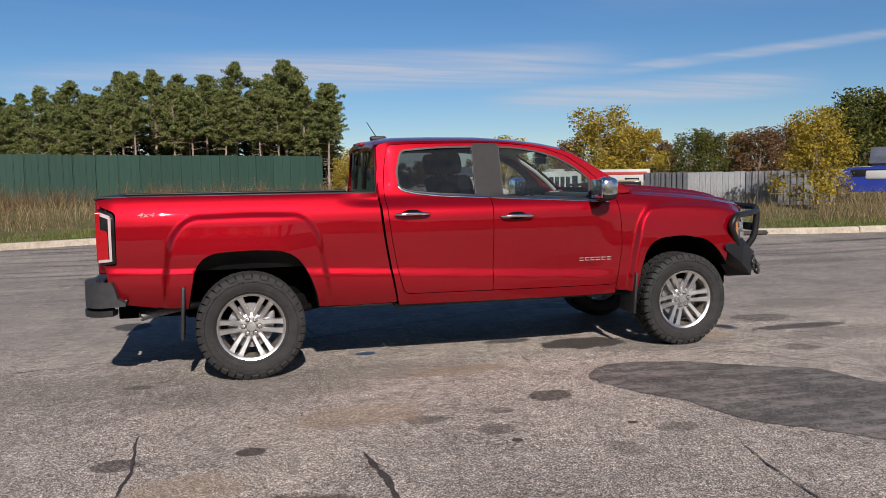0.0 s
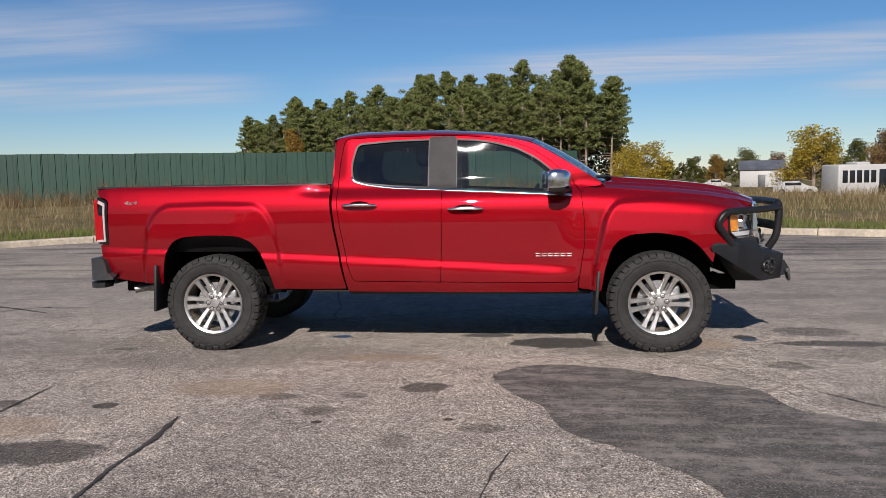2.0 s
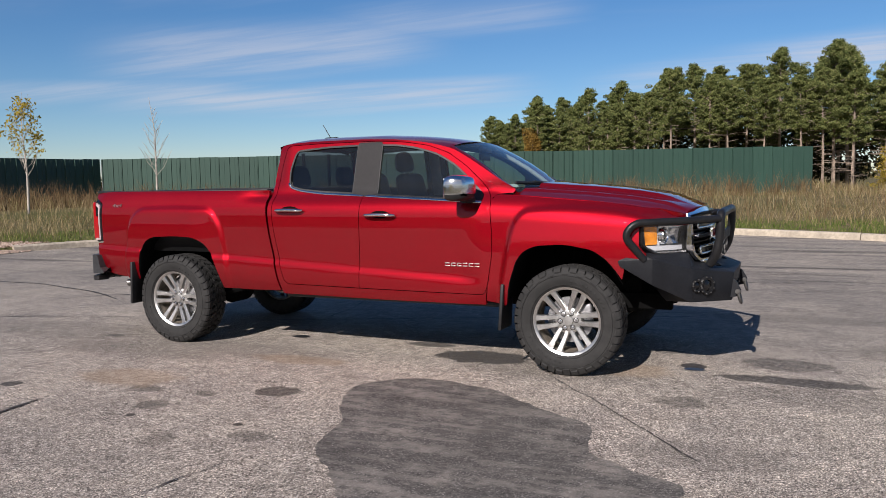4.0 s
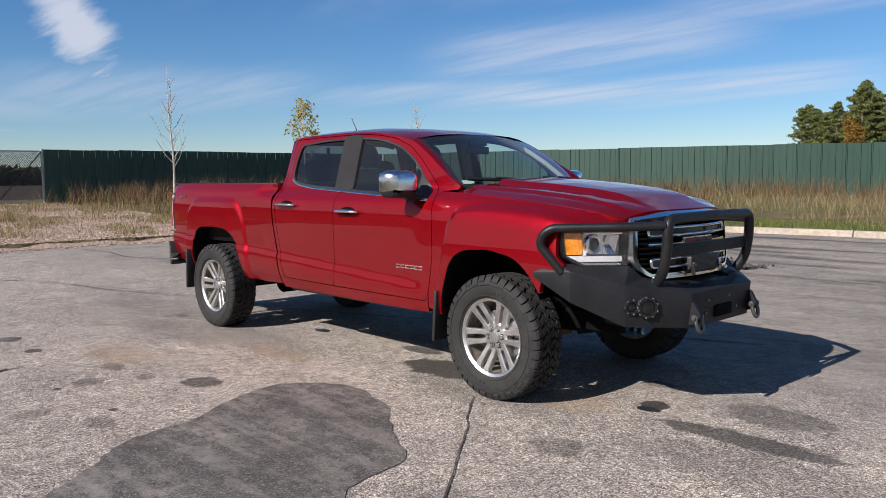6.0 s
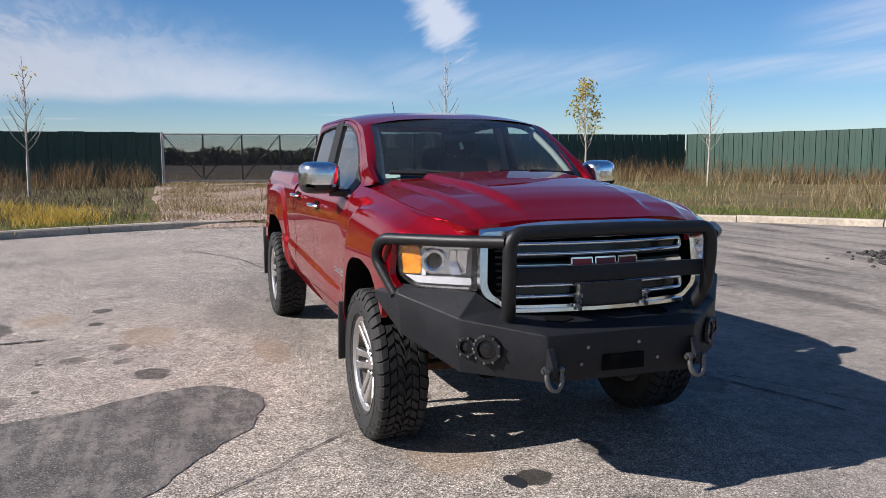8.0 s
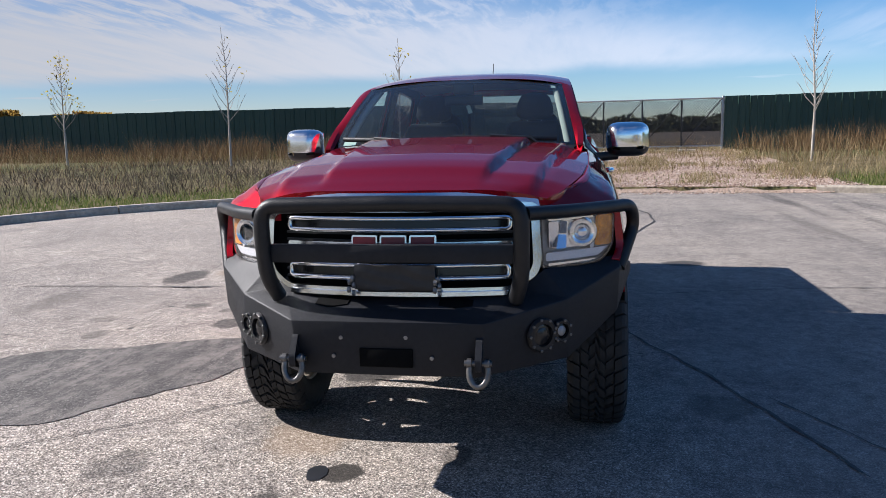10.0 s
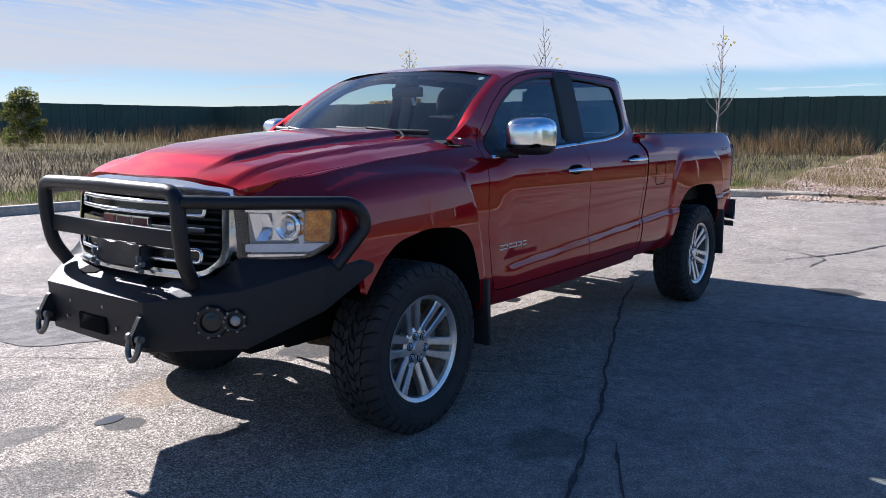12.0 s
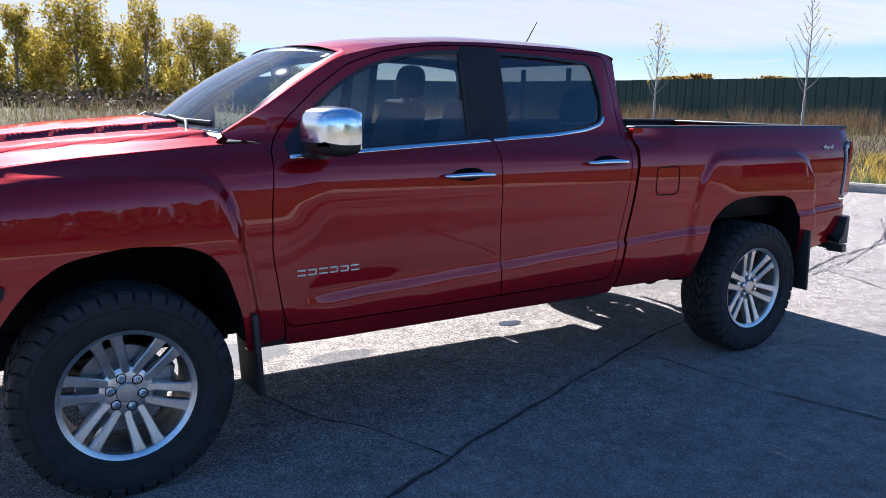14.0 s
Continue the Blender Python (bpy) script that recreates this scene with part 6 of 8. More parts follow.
for s in (-1, 1):
    def nose_at(u, v, s=s):
        y = lerp(0.485, 0.665, u)
        top = float(np.interp(y, [0.485, 0.545, 0.61, 0.665], [1.135, 1.140, 1.134, 1.118]))
        return Vector((float(lampx(y)) + 0.004 - 0.035 * v * v, s * y, lerp(1.058, top, v)))
    bm = sheet(nose_at, 14, 5)
    bmesh.ops.recalc_face_normals(bm, faces=bm.faces)
    part("nose_panel", bm, RED, truck)
    o = smooth_poly([(0.548, 0.858), (0.775, 0.868), (0.828, 0.920), (0.834, 1.066), (0.540, 1.070)], 0.025)
    hl = part("headlamp", skin(o, [], on_lamp(s, -0.06), 0.04, 0.025), ALLOY_DARK, truck, "projector headlamp with amber indicator")
    part("lamp_frame", skin(o, [inset(o, 0.008)], on_lamp(s, 0.0), 0.03, 0.015, 0.06, IN), GLOSSBLACK, hl)
    am = smooth_poly([(0.752, 0.935), (0.820, 0.932), (0.826, 1.055), (0.755, 1.055)], 0.012)
    part("indicator", skin(am, [], on_lamp(s, -0.012), 0.03, 0.02, 0.03, IN), AMBER, hl, "amber indicator")
    part("lamp_bezel", skin(smooth_poly([(0.585, 0.935), (0.745, 0.935), (0.745, 1.052), (0.585, 1.052)], 0.01), [], on_lamp(s, -0.045), 0.04, 0.03), LAMPSILVER, hl)
    led = smooth_poly([(0.565, 0.890), (0.765, 0.893), (0.808, 0.926), (0.565, 0.922)], 0.006)
    part("running_light", skin(led, [], on_lamp(s, -0.020), 0.03, 0.02, 0.03, IN), CLEARLENS, hl, "white strip light")
    part("running_light", skin(smooth_poly([(0.733, 0.925), (0.748, 0.925), (0.750, 1.050), (0.736, 1.050)], 0.004), [], on_lamp(s, -0.016), 0.05, 0.03, 0.03, IN), CLEARLENS, hl)
    part("running_light", skin(smooth_poly([(0.575, 0.872), (0.745, 0.876), (0.757, 0.884), (0.575, 0.882)], 0.003), [], on_lamp(s, -0.014), 0.05, 0.03, 0.02, IN), CHROME, hl)
    part("running_light", skin(smooth_poly([(0.572, 1.048), (0.745, 1.048), (0.745, 1.058), (0.572, 1.058)], 0.003), [], on_lamp(s, -0.014), 0.05, 0.03, 0.02, IN), CHROME, hl)
    for yc, rr in ((0.700, 0.052), (0.622, 0.050)):
        c = Vector((float(lampx(yc)) - 0.03, s * yc, 0.994))
        n = Vector((1, s * 0.25, 0)).normalized()
        m = Matrix.Translation(c) @ n.to_track_quat("Z", "Y").to_matrix().to_4x4()
        if yc > 0.65:
            part("lamp_ring", moved(lathe([(rr * 0.60, 0.002), (rr * 0.68, 0.020), (rr * 0.86, 0.024), (rr * 0.95, 0.010), (rr * 1.12, 0.016), (rr * 1.18, -0.01)], 32, "z"), m), CHROME, hl)
            part("projector", moved(lathe([(1e-4, 0.018), (rr * 0.3, 0.015), (rr * 0.55, 0.006), (rr * 0.62, -0.004)], 24, "z"), m), LAMPSILVER if s > 0 else GLOSSBLACK, hl)
        else:
            for k, quad in enumerate(([(0.575, 0.938), (0.600, 0.938), (0.618, 1.042), (0.575, 1.042)], [(0.604, 0.936), (0.642, 0.936), (0.642, 0.985), (0.612, 0.990)], [(0.614, 0.996), (0.642, 0.991), (0.644, 1.042), (0.622, 1.042)])):
                part("reflector", skin(smooth_poly(quad, 0.004, 2), [], lambda p, s=s, k=k: on_lamp(s, -0.042)(p) + np.c_[(p[:, 1] - 0.99) * (0.25, -0.5, 0.5)[k], 0 * p[:, 0], 0 * p[:, 0]], 0.05, 0.03, 0.01, IN), CHROME if k else LAMPSILVER, hl)
    cv = part("lamp_cover", skin(inset(o, 0.004), [], on_lamp(s, 0.004), 0.04, 0.025), LAMPGLASS, hl, "clear lamp cover")
    cv.visible_shadow = False

# ---- rear bumper and exhaust
DUSTY = plain("dusty_grey_plastic", (0.028, 0.029, 0.031), 0.6, 0.0, 0.25, 25, 0.2, bscale=700)
rb = part("rear_bumper", joined(box(-2.915, -2.79, -0.52, 0.52, 0.585, 0.735, 0.025), box(-2.905, -2.75, -0.58, 0.58, 0.515, 0.59, 0.02)), PLASTIC, truck, "grey-black step bumper")
for s in (-1, 1):
    corner_line = rounded([(-2.872, s * 0.46, 0.66), (-2.870, s * 0.66, 0.66), (-2.815, s * 0.775, 0.662), (-2.720, s * 0.818, 0.668), (-2.620, s * 0.832, 0.676)], 0.09, 6)
    c1 = sweep(corner_line, [(s * a, b) for a, b in ((0.040, 0.072), (0.046, 0.050), (0.038, -0.02), (0.016, -0.075), (-0.05, -0.085), (-0.05, 0.090), (0.022, 0.088))], lambda u: 1 - 0.9 * float(sstep(0.86, 1.0, u)))
    part("bumper_corner", c1, DUSTY, rb, "dusty dark grey plastic bumper corner")
    st_line = rounded([(-2.868, s * 0.50, 0.535), (-2.862, s * 0.68, 0.535), (-2.80, s * 0.775, 0.537), (-2.700, s * 0.800, 0.545)], 0.07, 5)
    part("corner_step", joined(sweep(st_line, [(s * a, b) for a, b in ((0.042, 0.014), (0.046, 0.0), (0.036, -0.022), (-0.06, -0.024), (-0.06, 0.018), (0.03, 0.018))]), box(-2.83, -2.72, s * 0.66, s * 0.75, 0.53, 0.62, 0.02)), PLASTIC, rb, "black rubber corner step")
part("tail_pipe", tube(rounded([(-1.9, -0.45, 0.52), (-2.25, -0.52, 0.52), (-2.40, -0.60, 0.505), (-2.555, -0.66, 0.478)], 0.1, 4), 0.033, 14, cap=False), EXHAUST, truck, "steel tail pipe")

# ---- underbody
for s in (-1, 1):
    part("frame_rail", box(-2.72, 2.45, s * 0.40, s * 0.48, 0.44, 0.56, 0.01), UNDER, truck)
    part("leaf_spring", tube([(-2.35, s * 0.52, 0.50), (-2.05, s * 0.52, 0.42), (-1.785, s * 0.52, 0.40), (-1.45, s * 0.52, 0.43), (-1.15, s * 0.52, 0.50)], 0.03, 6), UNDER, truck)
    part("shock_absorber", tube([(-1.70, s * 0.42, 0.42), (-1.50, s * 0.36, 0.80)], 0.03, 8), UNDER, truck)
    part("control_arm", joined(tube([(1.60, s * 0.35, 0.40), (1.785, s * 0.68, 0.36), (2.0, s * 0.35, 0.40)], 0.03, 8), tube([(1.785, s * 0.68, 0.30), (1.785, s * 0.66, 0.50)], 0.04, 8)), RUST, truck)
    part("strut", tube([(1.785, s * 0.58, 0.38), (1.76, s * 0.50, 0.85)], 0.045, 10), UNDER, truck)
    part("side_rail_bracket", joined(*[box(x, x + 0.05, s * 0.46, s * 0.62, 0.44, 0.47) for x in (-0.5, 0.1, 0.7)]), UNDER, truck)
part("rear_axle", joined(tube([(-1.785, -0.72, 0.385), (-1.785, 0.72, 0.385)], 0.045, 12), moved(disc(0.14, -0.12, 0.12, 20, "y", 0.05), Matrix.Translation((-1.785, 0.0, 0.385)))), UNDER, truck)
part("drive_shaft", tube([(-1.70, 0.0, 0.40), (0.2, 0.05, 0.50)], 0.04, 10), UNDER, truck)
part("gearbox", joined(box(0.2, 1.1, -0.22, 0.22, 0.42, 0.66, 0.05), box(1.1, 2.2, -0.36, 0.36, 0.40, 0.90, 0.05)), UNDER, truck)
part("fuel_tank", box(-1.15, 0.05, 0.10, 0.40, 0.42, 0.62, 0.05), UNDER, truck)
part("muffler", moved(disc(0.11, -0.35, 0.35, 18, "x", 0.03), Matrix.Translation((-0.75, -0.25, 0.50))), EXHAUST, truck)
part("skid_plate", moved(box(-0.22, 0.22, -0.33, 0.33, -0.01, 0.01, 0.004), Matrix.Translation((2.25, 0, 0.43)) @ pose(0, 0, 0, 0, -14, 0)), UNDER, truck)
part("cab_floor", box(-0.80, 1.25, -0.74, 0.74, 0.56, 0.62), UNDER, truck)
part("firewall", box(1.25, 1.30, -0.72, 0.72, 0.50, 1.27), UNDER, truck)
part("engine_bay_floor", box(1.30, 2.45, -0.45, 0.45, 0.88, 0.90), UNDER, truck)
part("brake_hose", tube(rounded([(-1.06, 0.50, 0.52), (-1.0, 0.62, 0.44), (-0.92, 0.60, 0.46), (-0.82, 0.56, 0.50)], 0.05, 5), 0.008, 8), UNDER, truck)

# ---- cabin
def seat(x, y, wide, back=0.62):
    st = joined(box(x - 0.24, x + 0.27, y - wide, y + wide, 0.78, 0.92, 0.05, 3))
    ob = part("seat", st, SEAT, truck, "dark cloth seat")
    bk = box(-0.065, 0.065, -wide, wide, 0, back, 0.055, 4)
    for v in bk.verts:
        k = clamp01(v.co.z / back)
        v.co.y *= 1 - (0.30 if wide < 0.4 else 0.08) * k ** 3
    part("seat_back", moved(bk, Matrix.Translation((x - 0.24, y, 0.86)) @ pose(0, 0, 0, 0, -14, 0)), SEAT, ob)
    for yy in ([y] if wide < 0.4 else [y - 0.38, y + 0.38]):
        hb_ = bmesh.new()
        bmesh.ops.create_uvsphere(hb_, u_segments=16, v_segments=10, radius=1)
        for v in hb_.verts:
            q = Vector([math.copysign(abs(c) ** 0.62, c) for c in v.co])
            v.co = Vector((q.x * 0.055, q.y * (0.125 - 0.02 * q.z), q.z * 0.095 + 0.095))
        hr = moved(hb_, Matrix.Translation((x - 0.26 - back * 0.25, yy, 0.86 + back * 0.99)) @ pose(0, 0, 0, 0, -8, 0))
        part("headrest", hr, SEAT, ob)
        part("headrest_post", joined(*[tube([(x - 0.25 - back * 0.23, yy + d, 0.86 + back * 0.90), (x - 0.26 - back * 0.25, yy + d, 0.88 + back * 1.02)], 0.006, 6) for d in (-0.05, 0.05)]), CHROME, ob)


seat(0.33, 0.36, 0.25)
seat(0.33, -0.36, 0.25)
seat(-0.36, 0.0, 0.62, 0.50)
part("dashboard", joined(box(0.93, 1.27, -0.70, 0.70, 1.00, 1.255, 0.06, 3), box(1.15, 1.40, -0.66, 0.66, 1.22, 1.29, 0.03)), DASH, truck, "grey dashboard")
sw = lathe([(0.185 + 0.016 * math.cos(a), 0.016 * math.sin(a)) for a in [2 * math.pi * k / 8 for k in range(8)]], 28, "x", closed=True)
sw = joined(sw, disc(0.06, -0.02, 0.02, 14, "x"), box(-0.01, 0.01, -0.18, 0.18, -0.015, 0.015))
part("steering_wheel", moved(sw, Matrix.Translation((0.80, 0.36, 1.13)) @ pose(0, 0, 0, 0, 25, 0)), DASH, truck, "dark steering wheel")
part("interior_mirror", moved(box(-0.012, 0.012, -0.115, 0.115, -0.03, 0.03, 0.012), Matrix.Translation((0.845, 0.0, 1.585))), PLASTIC, truck, "interior mirror with small hanging tag")
part("mirror_housing", moved(box(-0.05, 0.03, -0.06, 0.06, -0.035, 0.035, 0.015), Matrix.Translation((0.86, 0.0, 1.65))), PLASTIC, truck)
part("hanging_tag", moved(box(-0.002, 0.002, -0.012, 0.012, -0.05, 0.0, 0.001), Matrix.Translation((0.82, 0.02, 1.555)) @ pose(0, 0, 0, 18, 0, 0)), STICKER, truck)
part("headliner", sheet(lambda u, v: roof_at(u * 0.97 + 0.015, v * 0.94 + 0.03) - Vector((0, 0, 0.03)), 20, 14), HEADLINER, truck)
for s in (-1, 1):
    for xb in (0.10,):
        part("pillar_lining", tube([(xb, s * 0.685, 1.26), (xb - 0.01, s * 0.60, 1.68)], 0.055, 8, flat=(0.35, 1.0)), LININGGREY, truck)
    part("door_lining", box(-0.70, 1.14, s * 0.68, s * 0.70, 0.62, 1.26, 0.01), DASH, truck)
    lin = [ws_point(s * 0.985, v) + Vector((-0.05, -s * 0.03, -0.02)) for v in (0.02, 0.25, 0.5, 0.75, 1.0)]
    part("pillar_lining", tube(lin, 0.020, 8), LININGGREY, truck)
st = sheet(lambda u, v: ws_point(lerp(-0.93, -0.81, u), lerp(0.06, 0.12, v)) + Vector((-0.006, 0, -0.006)), 4, 2)
part("window_sticker", st, STICKER, truck, "small white sticker in the windscreen")
part("window_sticker", sheet(lambda u, v: ws_point(lerp(0.885, 0.93, u), lerp(0.90, 0.95, v)) + Vector((-0.006, 0, -0.006)), 2, 2), STICKER, truck)

# ---- wheels
def wheel_parts():
    """Tyre, rim, spokes and nuts, at the origin, outside towards -y."""
    prof = [(0.236, 0.095), (0.246, 0.112), (0.268, 0.122), (0.305, 0.131), (0.335, 0.131), (0.352, 0.126), (0.366, 0.114), (0.373, 0.092), (0.375, 0.05), (0.3755, 0.0)]
    prof = prof + [(r, -y) for r, y in prof[::-1][1:]]
    tyre = lathe(prof, 72, "y")
    rings = [lathe([(r - 0.003, y0), (r, y0 - 0.0035), (r + 0.003, y0)], 72, "y") for r, y0 in ((0.262, -0.1205), (0.330, -0.1318))]
    tread = bmesh.new()
    def block(a0, a1, corners):
        """corners: (r, y) in a loop; a sector block from a0 to a1."""
        va = []
        for a in (a0, a1):
            va.append([tread.verts.new((r * math.cos(a + sk), y, r * math.sin(a + sk))) for r, y, sk in corners])
        n = len(corners)
        tread.faces.new(va[0])
        tread.faces.new(va[1][::-1])
        for k in range(n):
            tread.faces.new((va[0][k], va[1][k], va[1][(k + 1) % n], va[0][(k + 1) % n]))
    n = 40
    st_ = 2 * math.pi / n
    for k in range(n):
        a = k * st_
        for s in (-1, 1):
            o = 0.0 if s < 0 else st_ * 0.5
            long = k % 2
            deep, out = (0.022, 0.1300) if long else (0.004, 0.1270)
            j1, j2 = rnd.uniform(-0.02, 0.02), rnd.uniform(-0.02, 0.02)
            block(a + o, a + o + st_ * 0.80, [(0.370, s * 0.074, 0.05), (0.391, s * 0.076, 0.05), (0.3895, s * 0.105, 0.01), (0.380, s * 0.118, 0.0), (0.362 - deep, s * (out + 0.0035), 0.0), (0.350 - deep, s * out, 0.0), (0.350, s * 0.11, 0.0)])
            block(a + o + st_ * 0.24 + j1, a + o + st_ * 0.90 + j2, [(0.372, s * 0.038, 0.045), (0.391, s * 0.038, 0.045), (0.391, s * 0.070, -0.015), (0.372, s * 0.070, -0.015)])
            block(a + o + st_ * 0.56 + j2, a + o + st_ * 1.24 + j1, [(0.372, s * 0.010, -0.02), (0.391, s * 0.010, -0.02), (0.391, s * 0.034, 0.025), (0.372, s * 0.034, 0.025)])
        block(a, a + st_ * 0.42, [(0.372, -0.009, 0.07), (0.391, -0.009, 0.07), (0.391, 0.009, -0.05), (0.372, 0.009, -0.05)])
    bmesh.ops.recalc_face_normals(tread, faces=tread.faces)
    for k in range(18):
        ang = radians(18 + k * 7.2 + (180 - 65 if k >= 9 else 0))
        b = box(-0.008, 0.008, -0.002, 0.002, -0.009, 0.009, 0.001)
        moved(b, Matrix.Rotation(-ang, 4, "Y") @ Matrix.Translation((0.293, -0.1285, 0)))
        rings.append(b)
    barrel = lathe([(0.250, -0.098), (0.252, -0.106), (0.247, -0.111), (0.238, -0.106), (0.232, -0.085), (0.224, -0.05), (0.215, 0.02), (0.225, 0.09), (0.245, 0.10)], 60, "y")
    spokes = []
    for k in range(6):
        ang = 2 * math.pi * k / 6
        for d in (-1, 1):
            bm = bmesh.new()
            secs = []
            for r, off, wd, yf, dep in ((0.060, 0.0215, 0.0165, -0.066, 0.045), (0.105, 0.0290, 0.0165, -0.074, 0.04), (0.165, 0.0325, 0.0180, -0.086, 0.035), (0.200, 0.0345, 0.0200, -0.093, 0.035), (0.220, 0.0370, 0.0240, -0.097, 0.032), (0.236, 0.0420, 0.0320, -0.099, 0.03)):
                c = d * off
                secs.append([bm.verts.new(p) for p in ((r, yf + dep, c - wd), (r, yf + 0.006, c - wd), (r, yf, c - wd + 0.005), (r, yf, c + wd - 0.005), (r, yf + 0.006, c + wd), (r, yf + dep, c + wd))])
            for a, b in zip(secs, secs[1:]):
                for j in range(6):
                    bm.faces.new((a[j], a[(j + 1) % 6], b[(j + 1) % 6], b[j]))
            bm.faces.new(secs[0])
            bm.faces.new(secs[-1][::-1])
            bmesh.ops.recalc_face_normals(bm, faces=bm.faces)
            moved(sharpen(bm, 30), Matrix.Rotation(-ang, 4, "Y"))
            spokes.append(bm)
    hub = lathe([(0.10, -0.02), (0.095, -0.060), (0.078, -0.068), (0.040, -0.066), (0.038, -0.074), (0.034, -0.078), (1e-4, -0.079)], 36, "y")
    disc_b = joined(lathe([(0.07, -0.01), (0.165, -0.01), (0.165, 0.015), (0.07, 0.015)], 40, "y", closed=True), box(0.07, 0.17, -0.035, 0.045, 0.02, 0.11, 0.015))
    nuts = [moved(disc(0.0125, -0.060, -0.082, 6, "y", 0.004), Matrix.Rotation(-2 * math.pi * k / 6, 4, "Y") @ Matrix.Translation((0.058, 0, 0))) for k in range(6)]
    pockets = [moved(lathe([(0.0155, -0.0685), (0.019, -0.0695), (0.0195, -0.066)], 16, "y"), Matrix.Rotation(-2 * math.pi * k / 6, 4, "Y") @ Matrix.Translation((0.058, 0, 0))) for k in range(6)]
    return dict(tyre=(joined(tyre, *rings), RUBBER), tread=(tread, RUBBER), rim=(barrel, ALLOY), spokes=spokes, hub=(hub, ALLOY), brake=(disc_b, RUST), nuts=nuts, pockets=(joined(*pockets), UNDER))


def make_wheel():
    p = wheel_parts()
    # the barrel's colour carries both its dust and its shade
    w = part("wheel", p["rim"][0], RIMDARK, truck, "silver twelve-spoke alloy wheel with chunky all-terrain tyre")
    part("tyre", p["tyre"][0], RUBBER, w, "black all-terrain tyre")
    part("tread", p["tread"][0], RUBBER, w, smooth=False)
    for b in p["spokes"]:
        part("spoke", b, ALLOY, w)
    part("rim_lip", lathe([(0.2520, -0.098), (0.2530, -0.107), (0.2490, -0.1120), (0.2370, -0.1075), (0.2270, -0.1000), (0.2240, -0.085)], 60, "y"), ALLOY, w)
    part("hub", p["hub"][0], ALLOY, w)
    part("brake_disc", p["brake"][0], ALLOY_DARK, w)
    part("nut_pockets", p["pockets"][0], UNDER, w)
    for b in p["nuts"]:
        part("wheel_nut", b, CHROME, w)
    return w


wheel = make_wheel()
wheel.matrix_basis = pose(-1.785, -0.768, 0.389, 0, 1.5, 0)
for x, s, spin in ((1.785, -1, -6), (-1.785, 1, 18), (1.785, 1, 13)):
    copy_thing(wheel, Matrix.Translation((x, s * 0.768, 0.389)) @ pose(0, 0, 0, 0, 0, 0 if s < 0 else 180) @ pose(0, 0, 0, 0, spin, 0))


# ---------------------------------------------------------------- plants
def leafy(name, stops, rough=0.8, trans=0.25):
    """Foliage that differs from leaf to leaf."""
    m, nt, p = material(name)
    g = nt.nodes.new("ShaderNodeNewGeometry")
    nt.links.new(ramp(nt, g.outputs["Random Per Island"], stops), p.inputs["Base Color"])
    p.inputs["Roughness"].default_value = rough
    p.inputs["Specular IOR Level"].default_value = 0.15
    p.inputs["Subsurface Weight"].default_value = 0.0
    if trans:
        out = nt.nodes["Material Output"]
        tl, mx = nt.nodes.new("ShaderNodeBsdfTranslucent"), nt.nodes.new("ShaderNodeMixShader")
        nt.links.new(p.inputs["Base Color"].links[0].from_socket, tl.inputs["Color"])
        mx.inputs[0].default_value = trans
        nt.links.new(p.outputs[0], mx.inputs[1])
        nt.links.new(tl.outputs[0], mx.inputs[2])
        nt.links.new(mx.outputs[0], out.inputs["Surface"])
    return m


DRY = leafy("dry_grass", [(0.0, (0.12, 0.085, 0.04)), (0.3, (0.22, 0.165, 0.08)), (0.55, (0.19, 0.19, 0.07)), (0.6, (0.33, 0.25, 0.13)), (1.0, (0.46, 0.37, 0.22))])
DRY_RED = leafy("brown_weeds", [(0.0, (0.085, 0.055, 0.03)), (0.5, (0.17, 0.11, 0.06)), (1.0, (0.27, 0.19, 0.10))])
GREEN = leafy("green_grass", [(0.0, (0.055, 0.095, 0.018)), (0.5, (0.125, 0.170, 0.038)), (0.85, (0.20, 0.22, 0.065)), (1.0, (0.33, 0.29, 0.13))])
PINE = leafy("pine_needles", [(0.0, (0.065, 0.092, 0.030)), (0.5, (0.180, 0.210, 0.070)), (1.0, (0.34, 0.35, 0.135))], trans=0.4)
BARK = plain("pine_bark", (0.30, 0.235, 0.185), 0.95, 0.0, 0.4, 6, 0.5)
PALEBARK = plain("pale_bark", (0.42, 0.38, 0.33), 0.9, 0.0, 0.3, 9, 0.3)
YELLOW = leafy("yellow_leaves", [(0.0, (0.20, 0.16, 0.025)), (0.5, (0.44, 0.33, 0.045)), (1.0, (0.60, 0.47, 0.09))], trans=0.5)
GOLD = leafy("golden_brown_leaves", [(0.0, (0.12, 0.07, 0.018)), (0.5, (0.33, 0.20, 0.045)), (1.0, (0.50, 0.35, 0.10))], trans=0.5)
OLIVE = leafy("olive_leaves", [(0.0, (0.035, 0.05, 0.012)), (0.5, (0.11, 0.125, 0.03)), (1.0, (0.26, 0.25, 0.065))], trans=0.5)
RUSSET = leafy("russet_leaves", [(0.0, (0.07, 0.04, 0.022)), (0.5, (0.20, 0.12, 0.06)), (1.0, (0.32, 0.21, 0.11))], trans=0.4)
rng = np.random.default_rng(11)


